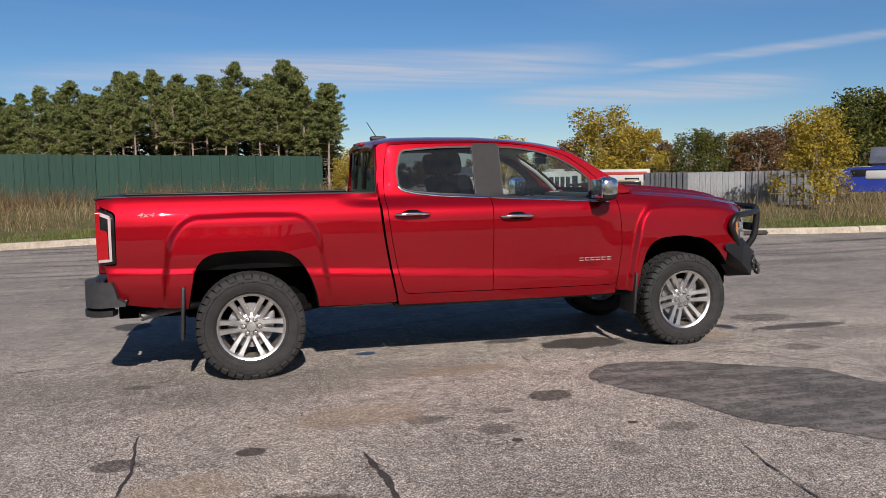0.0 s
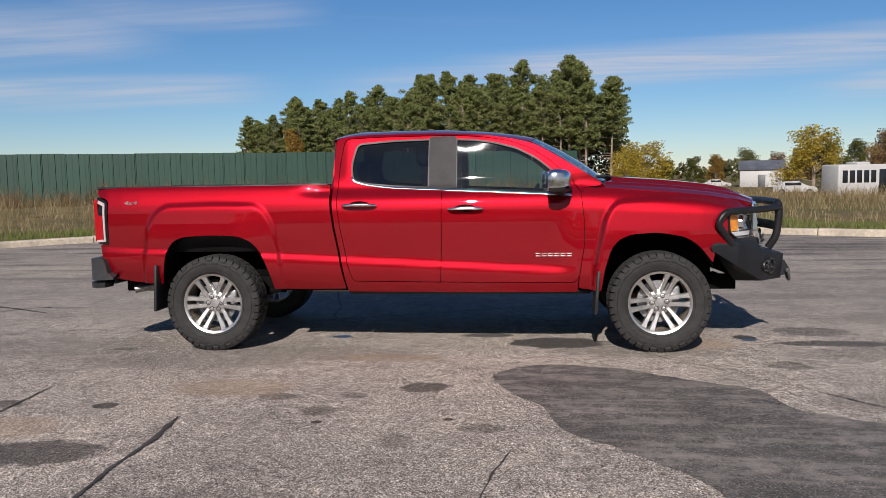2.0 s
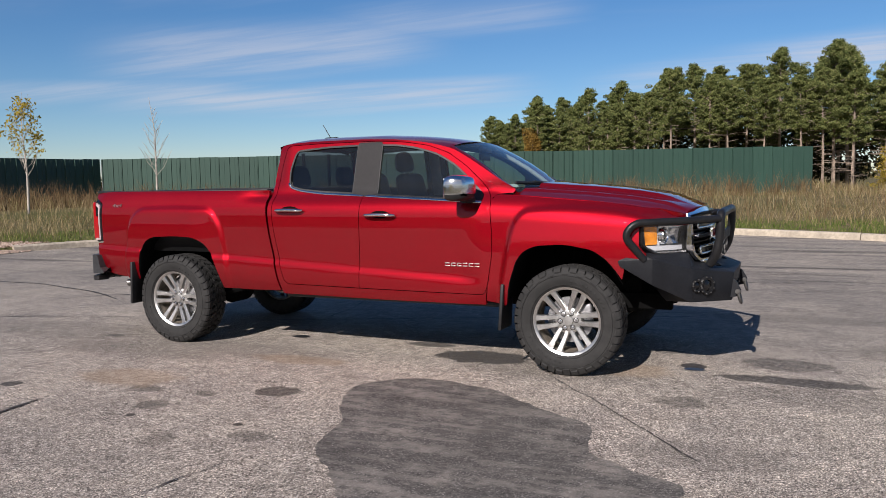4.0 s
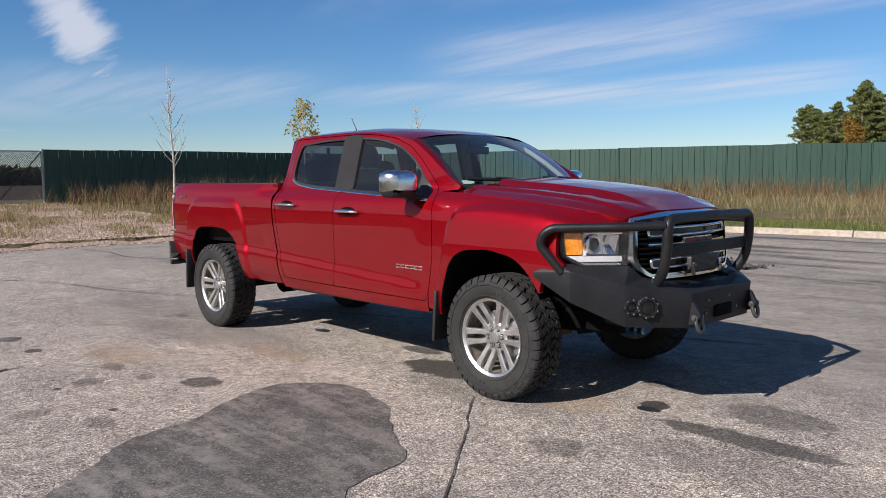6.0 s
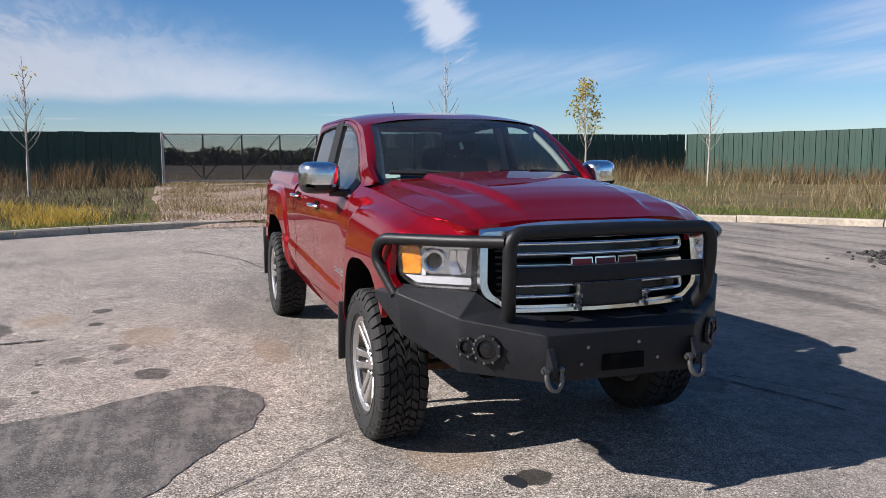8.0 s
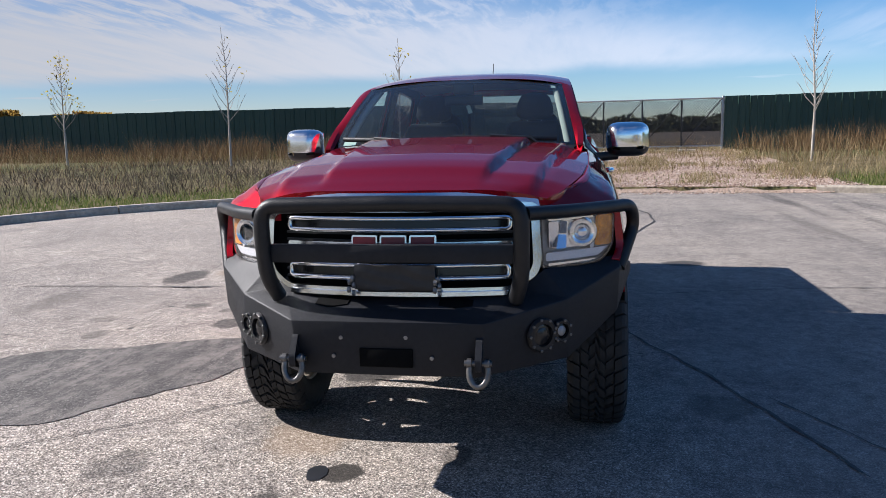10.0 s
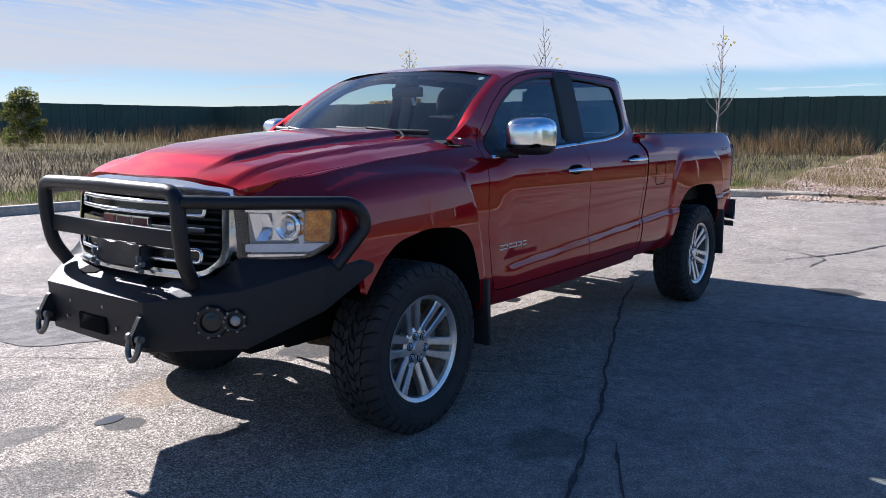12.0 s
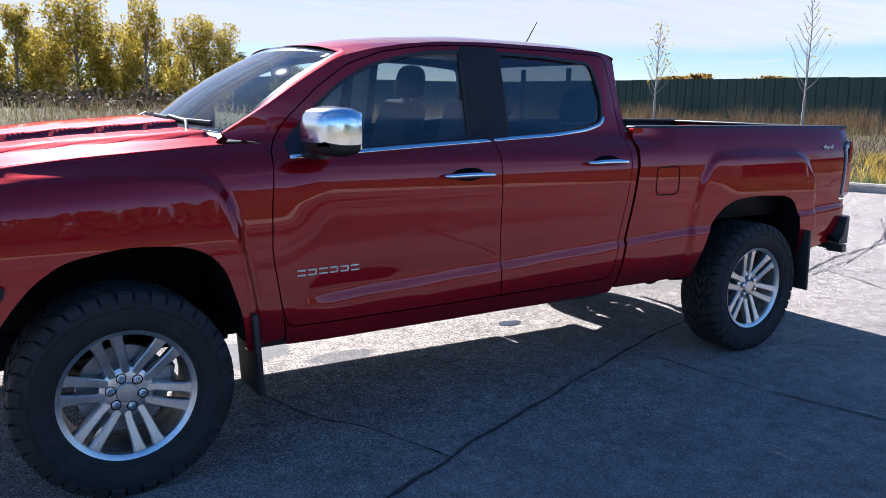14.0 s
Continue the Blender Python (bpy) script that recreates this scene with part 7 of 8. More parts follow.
def blades(points, z, height, width, lean, mat, name, label, category, seg=2):
    """Grass: one bent blade at each point."""
    n = len(points)
    a = rng.uniform(0, 2 * np.pi, n)
    b = rng.uniform(0, 2 * np.pi, n)
    w = np.stack([np.cos(a), np.sin(a), 0 * a], 1) * width[:, None] / 2
    l = np.stack([np.cos(b), np.sin(b), 0 * b], 1) * (lean * height)[:, None]
    base = np.c_[points, z]
    up = np.zeros((n, 3))
    up[:, 2] = height
    v = np.stack([base - w, base + w, base + up * 0.6 + l * 0.35 + w * 0.7, base + up * 0.6 + l * 0.35 - w * 0.7, base + up + l], 1).reshape(-1, 3)
    i = np.arange(n)[:, None] * 5
    quads = (i + np.array([[0, 1, 2, 3]])).tolist()
    tris = (i + np.array([[3, 2, 4]])).tolist()
    me = bpy.data.meshes.new(name)
    me.from_pydata(v.tolist(), [], quads + tris)
    me.materials.append(mat)
    return tagged(new(name, me), label, category, kind="stuff")


def band_points(n, d0, d1, power=1.0, thin=0.90):
    """Random places outside the kerb, d0 to d1 metres from it."""
    k = rng.uniform(0, KERB_S[-1], n)
    q = np.stack([np.interp(k, KERB_S, KERB[:, j]) for j in (0, 1)], 1)
    u = q - CEN
    u = u / np.linalg.norm(u, axis=1, keepdims=True)
    d = d0 + (d1 - d0) * rng.uniform(0, 1, n) ** power
    p = q + u * d[:, None]
    ok = (q[:, 0] < 22)
    gravel = (p[:, 0] < -12.3) & (p[:, 0] > -31.5) & (p[:, 1] > -2.2 + 0.03 * (p[:, 0] + 12)) & (p[:, 1] < 6.6) & (rng.uniform(0, 1, n) > 0.05 + 0.16 * sstep(-16, -26, p[:, 0]))
    ok &= ~gravel
    dull = (p[:, 1] < -2.5) & (q[:, 0] < -2.0) & (d > 2.6) & (d < 13.0)
    ok &= ~(dull & (rng.uniform(0, 1, n) < thin))
    return p[ok]


def patchy(p, scale, seed):
    return np.array([noise.noise(Vector((x * scale, y * scale, seed))) for x, y in p])


p = band_points(110000, 0.22, 3.6, 1.2, 0.2)
k = patchy(p, 0.5, 5)
blades(p, ground_z(p) - 0.02, np.clip(0.13 + 0.10 * k + rng.normal(0, 0.03, len(p)), 0.04, 0.4), rng.uniform(0.008, 0.016, len(p)), rng.uniform(0.2, 0.9, len(p)), GREEN, "verge_grass", "short green and tan verge grass behind the kerb", "grass")
p = band_points(70000, 2.2, 10.0, 1.0)
k = patchy(p, 0.28, 9)
p, k = p[k > -0.30], k[k > -0.30]
blades(p, ground_z(p) - 0.02, np.clip(0.30 + 0.32 * k + rng.normal(0, 0.10, len(p)), 0.08, 1.0), rng.uniform(0.006, 0.014, len(p)), rng.uniform(0.2, 1.1, len(p)), DRY, "dry_grass", "tall dry tan meadow grass", "grass")
p = band_points(120000, 8.0, 26.0, 0.9)
k = patchy(p, 0.22, 14)
blades(p, ground_z(p) - 0.02, np.clip(0.42 + 0.55 * k + rng.normal(0, 0.14, len(p)), 0.10, 1.4), rng.uniform(0.006, 0.015, len(p)), rng.uniform(0.2, 1.0, len(p)), DRY, "dry_grass", "tall dry tan meadow grass near the fence", "grass")
p = band_points(75000, 4.0, 30.0, 0.9)
k = patchy(p, 0.16, 31)
p, k = p[k > 0.0], k[k > 0.0]
blades(p, ground_z(p) - 0.02, np.clip(0.4 + 1.0 * k + rng.normal(0, 0.14, len(p)), 0.12, 1.6), rng.uniform(0.007, 0.020, len(p)), rng.uniform(0.2, 0.9, len(p)), DRY_RED, "brown_weeds", "brown seeded weeds in the meadow", "weeds")
p = band_points(60000, 26.0, 75.0, 0.8)
p = p[p[:, 0] > -32.5]
blades(p, ground_z(p) - 0.02, np.clip(rng.normal(0.6, 0.15, len(p)), 0.2, 1.2), rng.uniform(0.03, 0.08, len(p)), rng.uniform(0.1, 0.5, len(p)), DRY, "far_grass", "far dry meadow grass", "grass")

# tufts of dry grass come up through the gravel
p = np.stack([rng.uniform(-31.0, -13.2, 26000), rng.uniform(-2.2, 6.6, 26000)], 1)
k = patchy(p, 0.55, 77)
p, k = p[k > 0.02], k[k > 0.02]
blades(p, ground_z(p), np.clip(0.10 + 0.30 * k + rng.normal(0, 0.04, len(p)), 0.04, 0.45), rng.uniform(0.008, 0.016, len(p)), rng.uniform(0.3, 1.1, len(p)), DRY, "gravel_grass", "sparse tan grass growing through the gravel", "grass")

# low grey-brown weeds south-west of the lot
DULL = leafy("grey_brown_weeds", [(0.0, (0.045, 0.036, 0.028)), (0.5, (0.095, 0.075, 0.058)), (0.85, (0.15, 0.12, 0.085)), (1.0, (0.12, 0.13, 0.06))], trans=0.15)
p = band_points(130000, 1.8, 15.0, 0.9, 0.0)
p = p[(p[:, 1] < -2.5) & (p[:, 0] < 0.0)]
k = patchy(p, 0.35, 51)
blades(p, ground_z(p) - 0.02, np.clip(0.30 + 0.16 * k + rng.normal(0, 0.06, len(p)), 0.08, 0.6), rng.uniform(0.010, 0.022, len(p)), rng.uniform(0.3, 1.2, len(p)), DULL, "low_weeds", "low grey-brown dying weeds in the meadow", "weeds")

# brown weeds and seed heads along the foot of the fences
wr = np.random.default_rng(17)
wp, wh = [], []
for (ax, ay), (bx, by), cnt in (((-31.0, -42.0), (-31.2, -2.5), 330), ((-29.4, 23.0), (3.0, 37.0), 190), ((-31.0, 7.2), (-29.6, 23.0), 120), ((-15.0, -46.5), (-29.5, -42.5), 60)):
    a_, b_ = np.array([ax, ay]), np.array([bx, by])
    t_ = (b_ - a_) / np.linalg.norm(b_ - a_)
    nrm_ = np.array([t_[1], -t_[0]])
    if nrm_ @ (CEN - a_) < 0:
        nrm_ = -nrm_
    for _ in range(cnt):
        c_ = a_ + (b_ - a_) * wr.uniform() + nrm_ * wr.uniform(0.3, 3.6)
        hh_ = wr.uniform(0.5, 1.35)
        wp.append(c_ + wr.normal(0, 0.22, (38, 2)))
        wh.append(hh_ * wr.uniform(0.5, 1.1, 38))
wp, wh = np.concatenate(wp), np.concatenate(wh)
blades(wp, ground_z(wp) - 0.02, wh, wr.uniform(0.010, 0.024, len(wp)), wr.uniform(0.1, 0.6, len(wp)), DRY_RED, "fence_weeds", "tall brown weeds along the foot of the fence", "weeds")

# a clump of yellow autumn weeds by the kerb
GOLDWEED = leafy("yellow_weeds", [(0.0, (0.30, 0.19, 0.04)), (0.5, (0.52, 0.36, 0.06)), (1.0, (0.62, 0.48, 0.14))], trans=0.4)
p = np.concatenate([rng.normal(0, 1, (1500, 2)) * np.array([0.9, 0.5]) + np.array([-14.4, -4.2]), rng.normal(0, 1, (900, 2)) * np.array([0.7, 0.5]) + np.array([-16.7, -6.0])])
blades(p, ground_z(p) - 0.02, np.clip(rng.normal(0.28, 0.08, len(p)), 0.08, 0.6), rng.uniform(0.010, 0.022, len(p)), rng.uniform(0.3, 1.1, len(p)), GOLDWEED, "yellow_weeds", "clump of yellow autumn weeds behind the kerb", "weeds")

# gravel drive to the gate
gr = [(-12.25, -1.7), (-12.50, 2.0), (-11.95, 5.7), (-12.6, 6.3), (-21.0, 6.8), (-31.2, 7.0), (-31.6, -2.2), (-21.4, -2.3)]
def gravel_z(p):
    far = kerb_far(p)
    return np.where(far < 0.02, 0.012, np.maximum(ground_z(p, far), 0.11 * sstep(0.0, 0.5, far)) + 0.015)
GRAVEL = leafy("pink_gravel", [(0.0, (0.19, 0.130, 0.100)), (0.4, (0.36, 0.255, 0.200)), (0.8, (0.50, 0.385, 0.315)), (1.0, (0.62, 0.53, 0.46))], 0.9, 0)
m_, nt_, p_ = material("gravel_bed")
v_ = coords(nt_)
vo_ = nt_.nodes.new("ShaderNodeTexVoronoi")
vo_.inputs["Scale"].default_value = 16
nt_.links.new(v_, vo_.inputs["Vector"])
nt_.links.new(mixc(nt_, noise_tex(nt_, v_, 0.8, 5), ramp(nt_, vo_.outputs["Color"], [(0.1, (0.21, 0.145, 0.110)), (0.5, (0.40, 0.285, 0.225)), (0.9, (0.58, 0.44, 0.36))]), (0.34, 0.25, 0.17)), p_.inputs["Base Color"])
p_.inputs["Roughness"].default_value = 0.95
bump(nt_, p_, vo_.outputs["Distance"], 0.9, 0.05)
gb = skin(smooth_poly(gr, 0.5), [], lambda p: np.c_[p, gravel_z(p)], 0.6, 0.25)
for f in gb.faces:
    if f.normal.z < 0:
        f.normal_flip()
tagged(part("gravel_drive", gb, m_), "pinkish crushed gravel drive to the gate", "gravel drive", kind="structure")
n = 15000
u, w = rng.uniform(0, 1, n) ** 1.6, rng.uniform(0, 1, n)
gpnt = np.stack([-12.5 - 18.0 * u, -2.0 + 8.6 * w], 1)
gpnt[:900] = np.stack([rng.uniform(-13.2, -12.0, 900), rng.uniform(-1.4, 5.8, 900)], 1)
size = rng.uniform(0.012, 0.034, n)
octa = np.array([(1, 0, 0), (-0.9, 0.1, 0), (0, 1, 0.1), (0.1, -0.9, 0), (0, 0, 0.7), (0, 0.1, -0.6)])
ang = rng.uniform(0, 6.28, n)
rot = np.stack([np.stack([np.cos(ang), -np.sin(ang), 0 * ang], 1), np.stack([np.sin(ang), np.cos(ang), 0 * ang], 1), np.stack([0 * ang, 0 * ang, 1 + 0 * ang], 1)], 1)
gz_ = np.where(kerb_far(gpnt) < 0, 0.0, gravel_z(gpnt))
gvv = (np.einsum("nij,kj->nki", rot, octa) * (size[:, None] * rng.uniform(0.6, 1.3, (n, 1)))[:, :, None] * rng.uniform(0.7, 1.2, (n, 6, 1)) + np.c_[gpnt, gz_ + size * 0.3][:, None, :]).reshape(-1, 3)
of = np.array([(0, 2, 4), (2, 1, 4), (1, 3, 4), (3, 0, 4), (2, 0, 5), (1, 2, 5), (3, 1, 5), (0, 3, 5)])
gff = (np.arange(n)[:, None, None] * 6 + of[None]).reshape(-1, 3)
tagged(raw("gravel", gvv, gff.tolist(), GRAVEL), "loose pinkish gravel stones", "gravel", kind="stuff")


def limbs(segs, seg=6):
    """Tapered limbs: list of (points, radii) in one mesh."""
    return joined(*[tube(p, r, seg) for p, r in segs])


def leaf_cloud(centres, radii, n, size, flat=0.8, slim=0.5):
    """n small leaf quads round several centres, denser outside."""
    c = np.array(centres, float)
    r = np.array(radii, float)
    wts = r ** 2 / np.sum(r ** 2)
    idx = rng.choice(len(c), n, p=wts)
    d = rng.normal(0, 1, (n, 3))
    d = np.clip(d, -1.6, 1.6)
    rad = np.full(n, 0.5)
    pos = c[idx] + d * (r[idx] * rad)[:, None] * np.array([1, 1, flat])
    a = rng.normal(0, 1, (n, 3))
    a /= np.linalg.norm(a, axis=1, keepdims=True)
    b = np.cross(a, rng.normal(0, 1, (n, 3)))
    b /= np.maximum(np.linalg.norm(b, axis=1, keepdims=True), 1e-6)
    s = (size * rng.uniform(0.55, 1.3, n))[:, None]
    v = np.stack([pos - a * s, pos + b * s * slim, pos + a * s, pos - b * s * slim], 1).reshape(-1, 3)
    f = (np.arange(n)[:, None] * 4 + np.array([[0, 1, 2, 3]])).tolist()
    return v, f


def tree_thing(name, label, category, group, trunk_bm, bark, cloud, leaf):
    t = empty(name, label, category, group)
    part("trunk", trunk_bm, bark, t)
    if cloud is not None:
        raw("crown", cloud[0], cloud[1], leaf, t)
    return t


def pine(h, seed, low=0.32):
    """A tall pine: boughs in loose whorls with flat clumps of needles, dead snags below the crown."""
    r = random.Random(seed)
    bend = r.uniform(-0.6, 0.6)
    line = [(bend * (k / 6) ** 2, 0.12 * math.sin(k + seed), h * k / 6) for k in range(7)]
    segs = [(line, [0.20 - 0.028 * k for k in range(7)])]
    cs, rs = [], []
    z0 = h * low
    nb = 60
    for k in range(nb):
        f = k / nb
        z = z0 + (h * 0.985 - z0) * f
        a = k * 2.4 + r.uniform(-0.6, 0.6)
        reach = h * 0.175 * (0.58 + 1.5 * f * (1 - f) - 0.50 * f ** 2) * r.uniform(0.45, 1.3)
        bx = bend * (z / h) ** 2
        lift = r.uniform(0.0, 0.35) + 0.35 * f
        tip = (bx + math.cos(a) * reach, math.sin(a) * reach, z + reach * lift)
        segs.append(([(bx, 0, z), tip], [0.045, 0.015]))
        for g in (0.35, 0.6, 0.8, 1.0):
            cs.append((bx + math.cos(a) * reach * g + r.uniform(-0.25, 0.25), math.sin(a) * reach * g + r.uniform(-0.25, 0.25), z + reach * lift * g + r.uniform(-0.1, 0.25)))
            rs.append(r.uniform(0.26, 0.56))
    for k in range(3):
        cs.append((bend + r.uniform(-0.2, 0.2), r.uniform(-0.2, 0.2), h - 0.45 * k))
        rs.append(0.30 + 0.12 * k)
    for k in range(22 if low > 0.2 else 6):
        z = h * r.uniform(0.10, low + 0.12)
        a = r.uniform(0, 6.28)
        L = r.uniform(1.0, 2.8)
        segs.append(([(bend * (z / h) ** 2, 0, z), (math.cos(a) * L * 0.6, math.sin(a) * L * 0.6, z + 0.1), (math.cos(a) * L, math.sin(a) * L, z - 0.3 + r.uniform(0, 0.6))], [0.045, 0.03, 0.012]))
    return limbs(segs, 5), leaf_cloud(cs, rs, 13500, 0.19, 0.55, 0.25)


def broadleaf(h, seed, spread=0.30, n=1800, size=0.22, gaps=9, low=0.15):
    r = random.Random(seed)
    segs = [([(0, 0, 0), (r.uniform(-0.2, 0.2), r.uniform(-0.2, 0.2), h * 0.45), (r.uniform(-0.3, 0.3), r.uniform(-0.3, 0.3), h * 0.9)], [h * 0.016 + 0.02, h * 0.011 + 0.015, 0.012])]
    cs, rs = [], []
    for k in range(gaps):
        a = k * 2.4 + r.uniform(-0.5, 0.5)
        z = h * lerp(low + 0.12, 0.97, (k + 0.5) / gaps)
        reach = h * spread * (1.0 - 0.6 * (k / gaps)) * r.uniform(0.5, 1.15)
        c = (math.cos(a) * reach, math.sin(a) * reach, z)
        segs.append(([(0, 0, z * 0.6), (c[0] * 0.5, c[1] * 0.5, z * 0.85), c], [0.03 + h * 0.004, 0.025, 0.01]))
        cs.append(c)
        rs.append(h * spread * r.uniform(0.22, 0.48))
    return limbs(segs, 5), leaf_cloud(cs, rs, n, size, 0.95)


def bare_sapling(h, seed, leaves=0):
    r = random.Random(seed)
    segs = [([(0, 0, 0), (0.03, 0.02, h * 0.35), (r.uniform(-0.1, 0.1), r.uniform(-0.1, 0.1), h * 0.7), (r.uniform(-0.15, 0.15), r.uniform(-0.1, 0.1), h)], [0.045, 0.034, 0.018, 0.006])]
    cs = []
    for k in range(26):
        z = h * lerp(0.30, 0.92, k / 26)
        a = k * 2.4 + r.uniform(-0.5, 0.5)
        L = h * 0.20 * (1.15 - k / 26) * r.uniform(0.6, 1.2)
        tip = (math.cos(a) * L * 0.62, math.sin(a) * L * 0.62, z + L * 0.95)
        segs.append(([(0, 0, z), (tip[0] * 0.55, tip[1] * 0.55, z + L * 0.38), tip], [0.012, 0.009, 0.004]))
        for q in (0.5, 0.75):
            b = a + r.uniform(-1.2, 1.2)
            s0_ = (tip[0] * q, tip[1] * q, z + L * 0.9 * q)
            segs.append(([s0_, (s0_[0] + math.cos(b) * L * 0.25, s0_[1] + math.sin(b) * L * 0.25, s0_[2] + L * 0.35)], [0.006, 0.003]))
        cs.append(tip)
    cloud = leaf_cloud(cs, [0.30] * len(cs), leaves, 0.06) if leaves else None
    return limbs(segs, 5), cloud


def put(bmcloud, name, label, category, group, bark, leaf, at, turn=0.0, scale=1.0):
    t = tree_thing(name, label, category, group, bmcloud[0], bark, bmcloud[1], leaf)
    z = float(ground_z(np.array([at[:2]]))[0]) - 0.05
    t.matrix_basis = pose(at[0], at[1], z, 0, 0, turn) @ Matrix.Diagonal((scale, scale, scale, 1))
    return t


# saplings along the fence
for n_, (x, y, hh, lv) in enumerate(((-20.9, 18.7, 4.6, 0), (-22.8, 14.2, 4.5, 900), (-21.1, 7.7, 5.0, 0), (-23.4, -6.1, 4.6, 30), (-22.0, -12.2, 5.1, 20), (-23.1, -19.7, 4.6, 160))):
    sp = put(bare_sapling(hh, 40 + n_, lv), "sapling", "slender young tree with yellow-green leaves" if lv > 500 else "slender bare young tree with white trunk guard", "young tree", "saplings by the fence", PALEBARK, YELLOW, (x, y))
    part("trunk_guard", tube([(0, 0, 0), (0.03, 0.02, 1.35)], 0.045, 8), PALEBARK, sp, "white plastic trunk guard")

# pine grove beyond the fence
SORTS = ((16.0, 0.46), (14.6, 0.40), (16.6, 0.52), (14.0, 0.16), (13.6, 0.10), (15.4, 0.30))
kinds = [put(pine(hh, 60 + k, lw), "pine_tree", "tall pine with bare pale lower trunk" if lw > 0.2 else "bushy dark green pine with low boughs", "pine tree", "pine grove", BARK, PINE, (-4 + 3 * k, 110), 40 * k) for k, (hh, lw) in enumerate(SORTS)]
pr = random.Random(5)


def grove_top(b):
    """How high the treetops rise over the horizon at a bearing, in degrees."""
    return float(np.interp(b, [-20.2, -19.4, -17, -14, -11.3, -8.1, -4.1, -0.4, 1.2, 4.5, 6.5, 7.4], [3.4, 4.5, 5.7, 6.1, 6.3, 7.0, 7.5, 8.3, 7.7, 8.8, 8.2, 6.2]))


def zg(x, y):
    return float(ground_z(np.array([[x, y]]))[0])


def set_pine(t, src_h, b, d):
    x, y = 0.4 + math.sin(radians(b)) * d, -7 + math.cos(radians(b)) * d
    z = zg(x, y) - 0.1
    sc = (math.tan(radians(grove_top(b))) * d + 1.4 - z) / src_h * pr.uniform(0.74, 1.0)
    wide = sc * pr.uniform(0.9, 1.12)
    t.matrix_basis = pose(x, y, z, 0, 0, pr.uniform(0, 360)) @ Matrix.Diagonal((wide, wide, sc, 1))


for row in range(4):
    for k in range(14):
        f = (k + 0.5 * (row % 2)) / 14
        b = lerp(-19.4, 6.9, f) + pr.uniform(-0.5, 0.5)
        pick = pr.choice((0, 2, 0, 1)) if f > (0.32, 0.5, 1.3, 1.3)[row] + pr.uniform(-0.08, 0.08) else pr.choice((3, 4, 5, 1))
        set_pine(copy_thing(kinds[pick], Matrix.Identity(4)), SORTS[pick][0], b, 101 + row * 7 + pr.uniform(-2.5, 2.5))
for k, (t, b) in enumerate(zip(kinds, (-3, 3.5, 6.4, -15, -18.5, -9))):
    set_pine(t, SORTS[k][0], b, 103)

# dark undergrowth behind the pine trunks
ur = random.Random(21)
cs = [(0.5 + math.sin(b) * d, -7 + math.cos(b) * d, hz) for b, d, hz in ((radians(ur.uniform(-19.5, 7.2)), ur.uniform(114, 134), ur.uniform(1.0, 8.5)) for _ in range(280))]
cl = leaf_cloud(cs, [ur.uniform(0.9, 2.4) for _ in cs], 24000, 0.36, 0.9)
tagged(raw("undergrowth", cl[0], cl[1], leafy("dark_undergrowth", [(0, (0.02, 0.026, 0.012)), (0.6, (0.055, 0.055, 0.025)), (1, (0.11, 0.085, 0.04))], trans=0.1)), "dark tangled undergrowth beneath the pines", "undergrowth", kind="stuff")

# brown brush south of the lot
cs = [(2.3 + math.sin(b) * d, 3.8 + math.cos(b) * d, hz) for b, d, hz in ((radians(ur.uniform(155, 202)), ur.uniform(52, 82), ur.uniform(0.5, 1.3)) for _ in range(230))]
cl = leaf_cloud(cs, [ur.uniform(0.7, 1.7) for _ in cs], 12000, 0.20, 0.6)
tagged(raw("brush", cl[0], cl[1], leafy("brown_brush", [(0, (0.05, 0.035, 0.022)), (0.6, (0.12, 0.085, 0.05)), (1, (0.20, 0.15, 0.08))], trans=0.2)), "low brown autumn brush beneath the yellow trees", "brush", kind="stuff")

# autumn trees: bearing from the first standpoint, distance, height, leaf
bl = [("yellow", YELLOW, 70), ("golden brown", GOLD, 71), ("olive green", OLIVE, 72), ("russet brown", RUSSET, 73)]
stock = {}
for word, leaf, seed in bl:
    for v_k in range(2):
        stock[(word, v_k)] = (broadleaf(8.0, seed + 10 * v_k, 0.27 + 0.08 * v_k, 7200, 0.14, 26, 0.05), leaf)
made = {}
def autumn(word, v_k, x, y, hh, wide=1.0):
    z = float(ground_z(np.array([[x, y]]))[0]) - 0.1
    key = (word, v_k)
    if key not in made:
        bmc, leaf = stock[key]
        made[key] = tree_thing("autumn_tree", word + " autumn broadleaf tree with airy crown", "tree", "autumn trees", bmc[0], BARK, bmc[1], leaf)
        t = made[key]
        t.matrix_basis = pose(x, y, z, 0, 0, rnd.uniform(0, 360))
    else:
        t = copy_thing(made[key], pose(x, y, z, 0, 0, rnd.uniform(0, 360)))
    s = hh / 8.0
    t.scale = (s * wide, s * wide, s)
    return t


words = ["yellow", "golden brown", "olive green", "russet brown"]
for b, d, hh, w in ((25.0, 120, 6.5, 3), (27.2, 120, 10.8, 0), (28.6, 125, 8.0, 1), (30.4, 118, 7.6, 0), (31.6, 130, 6.4, 3), (33.2, 110, 6.6, 2), (34.6, 112, 6.8, 2), (36.2, 120, 6.6, 1), (37.6, 115, 7.0, 3), (38.9, 118, 7.4, 3), (40.4, 120, 7.8, 1), (42.4, 95, 8.0, 0), (43.8, 90, 8.8, 2), (45.0, 92, 9.0, 2), (46.5, 92, 8.6, 0), (48.5, 100, 9, 1), (51, 100, 9, 2), (54, 105, 9, 3)):
    x, y = -2 + math.sin(radians(b)) * d, -6.7 + math.cos(radians(b)) * d
    autumn(words[w], rnd.randrange(2), x, y, hh + 1.4, rnd.uniform(1.1, 1.5))
